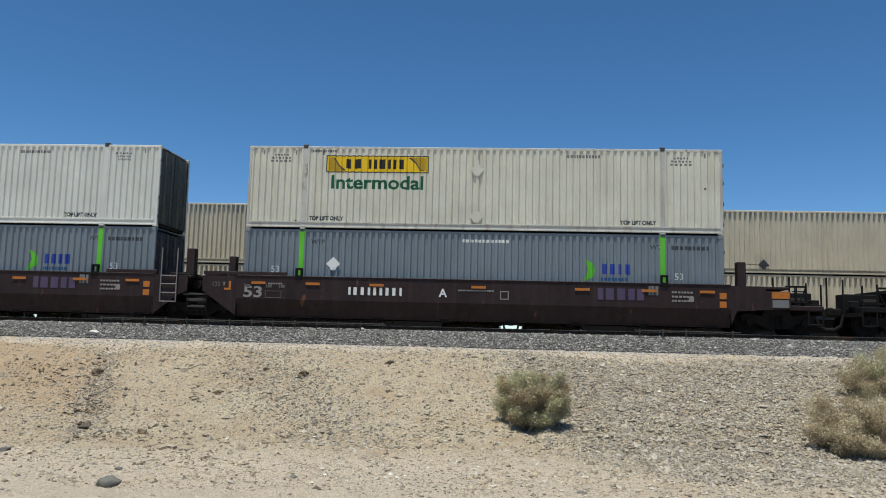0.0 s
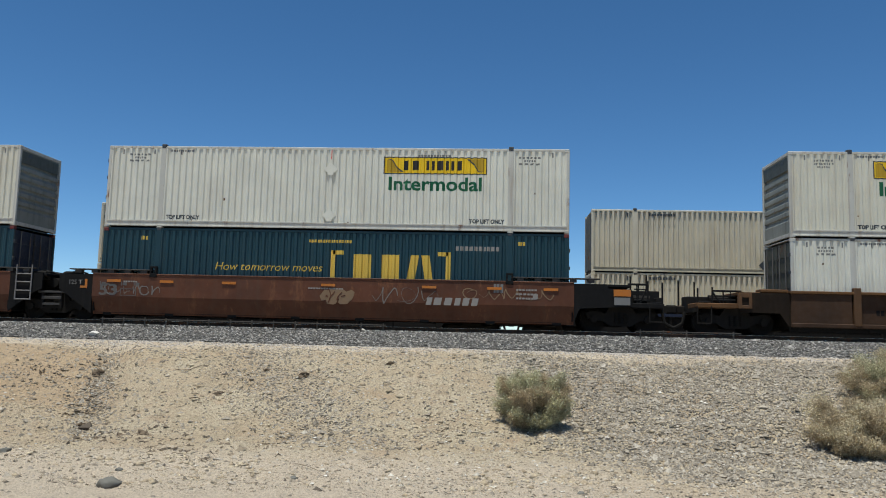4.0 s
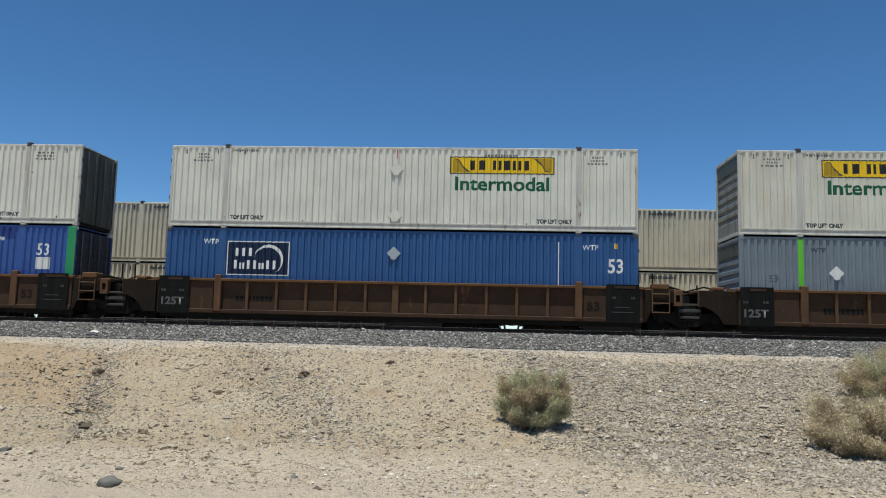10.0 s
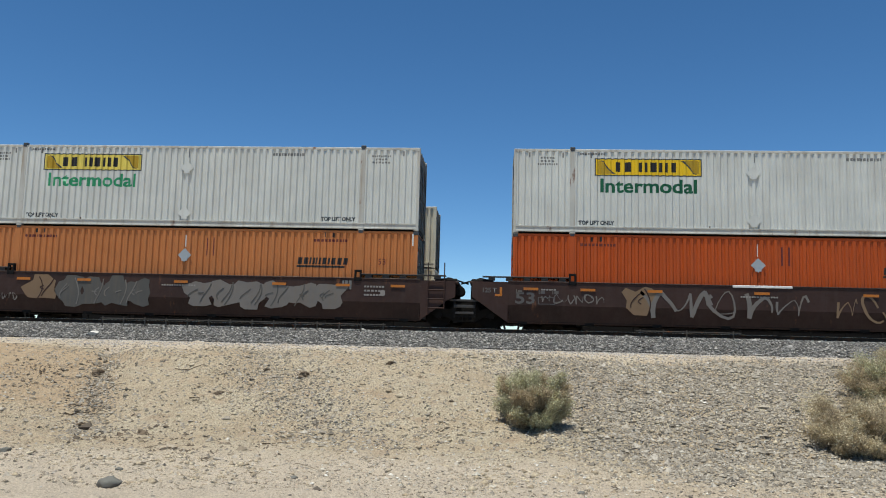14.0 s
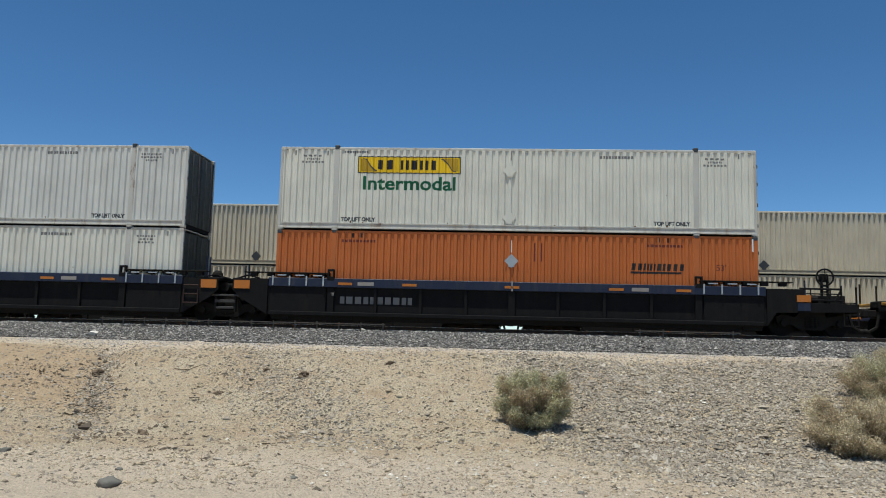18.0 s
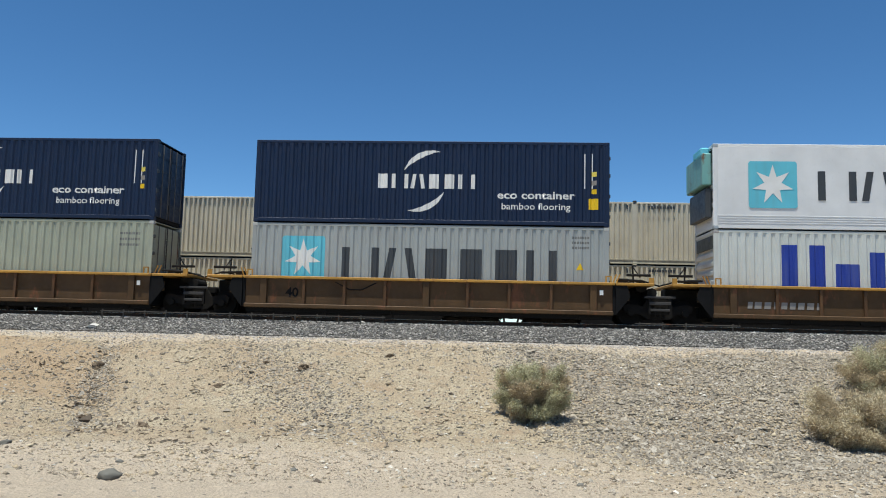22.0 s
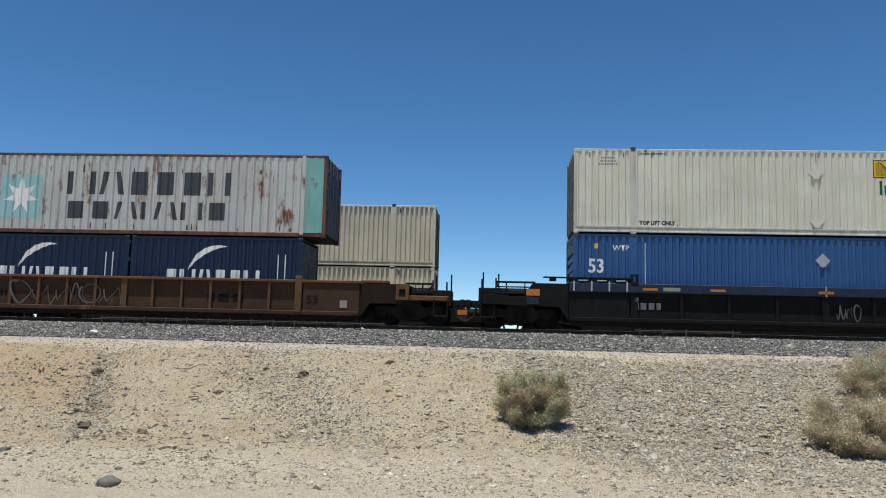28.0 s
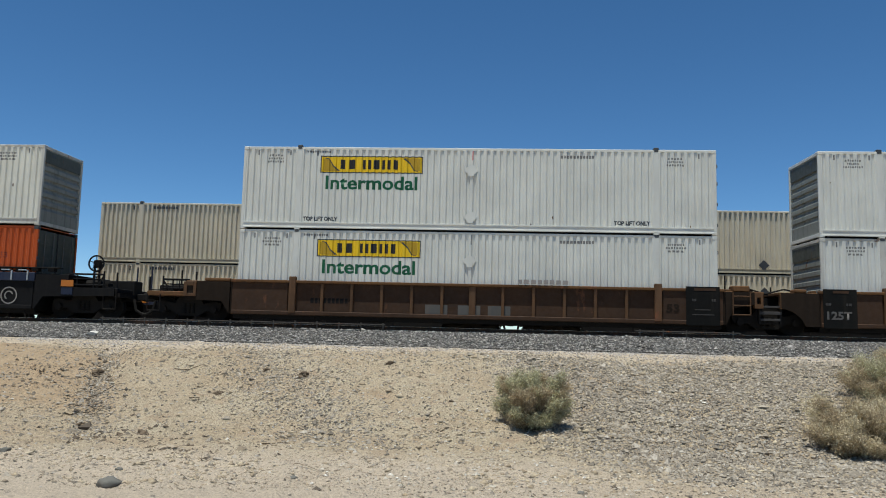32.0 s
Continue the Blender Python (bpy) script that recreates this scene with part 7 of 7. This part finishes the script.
    if i == 25:
        spray(car, 4.0, 4.2, 0.35, 1.0, M_GRAF["grey"], 5, 51, 0.07, y=-0.208), bars("carrier_mark", 11.0, 0.68, 1.4, 0.26, 3, M_CARBLACK, car, -0.128), plate("white_plate", 15.6, 0.55, 0.25, 0.25, M_GREYTXT, car, -0.205)
    if i == 26:
        bars("car_number", 2.0, 0.72, 0.9, 0.22, 4, M_GREYTXT, car, -0.128), spray(car, 8.4, 0.8, 0.45, 0.6, M_GRAF["grey"], 3, 52, 0.04, y=-0.208), spray(car, 12.4, 1.2, 0.4, 0.5, M_GRAF["grey"], 4, 53, 0.04, y=-0.208), spray(car, 15.1, 0.9, 0.35, 0.65, M_GRAF["grey"], 3, 54, 0.04, y=-0.208)
    if i == 27:
        bars("car_number", 7.9, 0.72, 1.1, 0.16, 8, M_DARKTXT, car, -0.128), bars("car_number", 9.8, 0.72, 0.45, 0.2, 2, M_DARKTXT, car, -0.128)
    if i == 28:
        bars("car_number", 2.1, 0.72, 0.95, 0.25, 4, M_GREYTXT, car, -0.128)
        bm = bmesh.new()
        y0, y1 = -0.252, -0.246
        for x0, w, lean, z0, z1 in ((5.2, 0.5, 0.12, 0.42, 1.55), (5.75, 0.5, 0.0, 0.42, 0.66), (6.55, 0.45, 0.05, 0.42, 1.38), (7.45, 0.42, 0.02, 0.42, 1.38), (8.35, 0.46, 0.0, 0.42, 1.36), (9.75, 0.42, -0.08, 0.36, 1.05)):
            prism_fast(bm, [(x0, z0), (x0 + w, z0), (x0 + w - lean, z1), (x0 - lean, z1)], y0, y1)
        prism_fast(bm, [(6.4, 1.39), (9.0, 1.36), (9.3, 1.57), (6.45, 1.60)], y0, y1)
        prism_fast(bm, [(6.98, 0.82), (7.3, 0.86), (7.3, 1.05), (6.98, 1.0)], y0, y1)
        prism_fast(bm, [(9.35, 1.56), (9.78, 1.56), (9.98, 1.22), (9.72, 1.08)], y0, y1), prism_fast(bm, [(10.3, 1.58), (10.75, 1.58), (10.2, 1.08), (10.0, 1.20)], y0, y1)
        tagged(part("graffiti", bm, M_GRAF["bright"], car, "large white painted block strokes"), kind="stuff")
        bm = bmesh.new()
        ring(bm, L53 - 0.75, -0.206, 0.75, 0.28, 0.04, 22, depth=0.004), ring(bm, L53 - 0.75, -0.206, 0.75, 0.14, 0.04, 12, 20, 240, 0.004)
        part("round_mark", bm, M_GREYTXT, car, "round chalk mark")
    if i == 29:
        for x0 in (8.6, 6.5, 7.6):
            plate("paint_patch", x0, 0.40, 0.75, 0.35, M_GRAF["grey"], car, -0.128)
        bars("car_number", 9.6, 1.5, 1.7, 0.14, 8, M_GREYTXT, car, -0.26)
for ob, at in MOVING:
    ob.location = at
    if ob.name in FOLDS:
        drape(ob)

# ---- the standing train behind ----


def rear_box(i, upper):
    c = container("sun-baked cream ribbed container on the standing train behind", L53, 2.896, W53, M_REARWHITE, end=M_DOORDIRTSHADE, group="containers of the standing train", door_left=bool(i % 2), deep=0.045, sill=M_REARSILL)
    placard(c, 7.7, 0.42 if upper else 2.1, M_CHARCOAL)
    bars("unit_number", 2.6, 2.6, 1.2, 0.12, 10, M_CHARCOAL, c, -0.006, seed=i)
    for x in (1.6, L53 - 1.7):
        plate("tag_plate", x, 2.55, 0.07, 0.2, M_CHARCOAL, c)
    return c


REAR_UNITS = [(-42.3, "a", "c"), (-18.965, "c", "c"), (4.340, "c", "a"), (23.85, "a", "c")]
for i, (u, le, re) in enumerate(REAR_UNITS):
    car = well_car("blue", L53, le, re)
    tagged(car, "dark well car of the standing train behind", group="well cars of the standing train")
    car.location = (u, REAR_FACE, REAR_Z)
    for k in range(2):
        c = rear_box(i + k, k == 1)
        c.location = (u, REAR_FACE, REAR_Z + FLOOR_Z + k * 2.914)

# ---- desert shrubs ----


def leaf_material(name, lo, hi):
    m, nt, b = nodes_of(name)
    g = nt.nodes.new("ShaderNodeNewGeometry")
    nt.links.new(ramp(nt, g.outputs["Random Per Island"], [(0.0, lo), (1.0, hi)]), b.inputs["Base Color"])
    b.inputs["Roughness"].default_value = 0.9
    b.inputs["Specular IOR Level"].default_value = 0.15
    thin = nt.nodes.new("ShaderNodeBsdfTranslucent")       # light comes through the small leaves
    nt.links.new(b.inputs["Base Color"].links[0].from_socket, thin.inputs["Color"])
    mx = nt.nodes.new("ShaderNodeMixShader")
    mx.inputs[0].default_value = 0.34
    nt.links.new(b.outputs[0], mx.inputs[1])
    nt.links.new(thin.outputs[0], mx.inputs[2])
    nt.links.new(mx.outputs[0], nt.nodes["Material Output"].inputs["Surface"])
    return m


M_LEAF = leaf_material("sage_leaf", (0.33, 0.315, 0.18), (0.66, 0.62, 0.42))
M_LEAFDRY = leaf_material("dry_tan_leaf", (0.42, 0.35, 0.22), (0.74, 0.65, 0.46))
M_LEAFBROWN = leaf_material("brown_dry_leaf", (0.32, 0.25, 0.155), (0.58, 0.48, 0.32))
M_TWIG = leaf_material("grey_brown_twig", (0.20, 0.16, 0.11), (0.40, 0.335, 0.245))


def bush(x, y, w, h, leaf, seed, label, n_twig=820, per=80):
    """A rounded desert shrub: twigs that fork out from the root, and many small narrow leaves along them."""
    r = np.random.default_rng(seed)
    z0 = float(ground_z(x, y)) - 0.04
    b = thing("desert_bush", label, "bush", "desert shrubs")
    b.location = (x, y, z0)
    tv, tf, green, dry = [], [], ([], []), ([], [])
    tufts = r.normal(0, 1, (72, 3))
    tufts /= np.linalg.norm(tufts, axis=1)[:, None]
    far = 0.93 + 0.09 * r.normal(0, 1, 72)
    for k in range(n_twig):
        j0 = k % 72
        d0 = tufts[j0] + r.normal(0, 0.08, 3)
        d0 /= np.linalg.norm(d0)
        az = math.atan2(d0[1], d0[0])
        lump = far[j0] + 0.06 * math.sin(3 * az + seed + 2 * d0[2]) + r.normal(0, 0.06)
        tip = np.array([w / 2 * d0[0] * lump, w * 0.42 * d0[1] * lump, h * 0.52 + h * 0.48 * d0[2] * lump])
        tip[:2] *= 0.86 + 0.14 * min(1.0, 1.6 * tip[2] / h)
        tip[2] += 0.24 * tip[1]
        bend = tip * 0.5 + np.array([0, 0, -0.10 * h]) + r.normal(0, 0.03 * w, 3)
        pts = [np.zeros(3) + r.normal(0, 0.03, 3) * np.array([1, 1, 0]), bend, tip]
        for a, c, ra in ((pts[0], pts[1], 0.010), (pts[1], pts[2], 0.005)):
            s = len(tv)
            for q, rad in ((a, ra), (c, ra * 0.6)):
                tv += [q + rad * np.array(v) for v in ((1, 0, 0), (-0.5, 0.87, 0), (-0.5, -0.87, 0))]
            tf += [(s, s + 1, s + 4, s + 3), (s + 1, s + 2, s + 5, s + 4), (s + 2, s, s + 3, s + 5)]
        for j in range(per):
            f = 0.62 + 0.42 * r.random() ** 0.8
            p = (pts[0] * (1 - f) ** 2 + 2 * bend * f * (1 - f) + tip * f * f) + r.normal(0, 0.024 * w, 3)
            if p[2] < 0.0 + 0.24 * p[1]:
                continue
            d = tip / (np.linalg.norm(tip) + 1e-6) + r.normal(0, 1.1, 3)
            d /= np.linalg.norm(d)
            e = np.cross(d, r.normal(0, 1, 3))
            e /= np.linalg.norm(e) + 1e-6
            ln, wd = r.uniform(0.03, 0.085), r.uniform(0.005, 0.0105)
            lv, lf = dry if (j0 * 7 + seed) % 5 < 2 else green
            s = len(lv)
            lv += [p - e * wd, p + d * ln * 0.5, p + e * wd, p + d * ln]
            lf += [(s, s + 1, s + 3), (s + 1, s + 2, s + 3), (s, s + 2, s + 1)]
    for name, v, f, m in (("branchwork", tv, tf, M_TWIG), ("foliage", *green, leaf), ("dry_foliage", *dry, M_LEAFBROWN)):
        me = bpy.data.meshes.new(name)
        me.from_pydata([tuple(q) for q in v], [], f)
        tagged(part_of(name, me, m, b), kind="stuff")
    return b


bush(0.84, 16.9, 1.64, 1.12, M_LEAF, 2, "round grey-green desert shrub growing on the bank")
bush(7.35, 16.1, 2.4, 0.95, M_LEAFDRY, 5, "dry tan desert shrub at the foot of the bank")
bush(9.35, 18.9, 2.6, 1.15, M_LEAF, 8, "spreading sage-green shrub on the bank above a dry one")

# ---- dead twigs lying on the bank ----
rt = random.Random(12)
M_TWIGDARK = leaf_material("weathered_dark_twig", (0.07, 0.052, 0.036), (0.13, 0.10, 0.07))
LYING = [(-9.5, 16.9, -8.8, 17.4), (-11.6, 19.2, -12.2, 19.9), (-11.7, 19.7, -11.4, 18.9), (-10.3, 19.9, -9.4, 19.3), (-9.6, 18.2, -8.8, 18.3), (-6.2, 13.9, -5.7, 14.5),
         (-4.5, 15.2, -3.9, 14.8), (-3.1, 12.4, -2.6, 12.0), (-4.4, 19.0, -4.1, 19.1), (-3.5, 11.4, -3.4, 12.1), (-8.2, 19.7, -7.4, 19.9), (-5.5, 13.2, -5.0, 12.9),
         (-5.6, 12.1, -5.3, 12.5), (-5.0, 19.5, -4.5, 19.3), (-1.2, 16.2, -0.8, 16.6), (-2.2, 13.4, -1.9, 13.1), (2.6, 13.0, 3.1, 13.2), (-6.9, 17.6, -6.5, 17.4)]
for k, (xa, ya, xb, yb) in enumerate(LYING):
    bm = bmesh.new()
    pts = []
    for s in range(6):
        f = s / 5
        x, y = xa + (xb - xa) * f + rt.uniform(-0.05, 0.05), ya + (yb - ya) * f + rt.uniform(-0.05, 0.05)
        pts.append(Vector((x - xa, y - ya, float(ground_z(x, y)) - float(ground_z(xa, ya)) + 0.015 + 0.03 * rt.random())))
    rings = []
    for n, p in enumerate(pts):
        rad = (0.011 - 0.0013 * n) * (1.0 if ya > 15 else 0.7)
        d = (pts[min(n + 1, 5)] - pts[max(n - 1, 0)]).normalized()
        e = d.cross(Vector((0, 0, 1))).normalized()
        g = e.cross(d)
        rings.append([bm.verts.new(p + rad * (math.cos(a) * e + math.sin(a) * g)) for a in (0.0, 1.257, 2.513, 3.77, 5.027)])
    for ra, rb in zip(rings, rings[1:]):
        for n in range(5):
            bm.faces.new((ra[n], ra[(n + 1) % 5], rb[(n + 1) % 5], rb[n]))
    bm.faces.new(rings[0][::-1]), bm.faces.new(rings[-1])
    tw = tagged(part("dead_twig", bm, M_TWIG if k % 5 == 3 or ya < 15 else M_TWIGDARK), "crooked dry twig lying on the sandy bank", "twig", "dead twigs on the bank")
    tw.location = (xa, ya, float(ground_z(xa, ya)))


def travelled(t):
    """How far the train has come at t seconds, in metres; it gathers speed slowly."""
    q = t / 16
    return 267.526 * q + 9.1507 * q ** 2 - 3.3653 * q ** 3 + 2.2154 * q ** 4 - 0.4697 * q ** 5


def when(d):
    """The time at which the train has come d metres."""
    t = d / 17.0
    for _ in range(6):
        t -= (travelled(t) - d) / 17.4
    return t


def motions():
    times = [0, 2, 4, 6, 8, 10, 12, 14, 16, 18, 20, 22, 24, 26, 28, 30, 32]
    for ob, (x, y, z) in MOVING:
        walk(ob, [(t, pose(x - travelled(t), y, z)) for t in times])
        for axle, along in AXLES.get(ob.name, ()):
            # the wheels roll while their axle goes past
            a, b = max(0.0, when(x + along - 17)), min(32.0, when(x + along + 21))
            steps = [] if a > 31.9 or b < 0.1 else [a + (b - a) * k / 66 for k in range(67)]
            steps = [0.0] * (a > 0) + steps + [32.0] * (b < 32) if steps else [0.0, 32.0]
            walk(axle, [(t, pose(along, MID, 0.42, 0, -math.degrees(travelled(min(max(t, a), b)) / 0.42))) for t in steps])


motions()
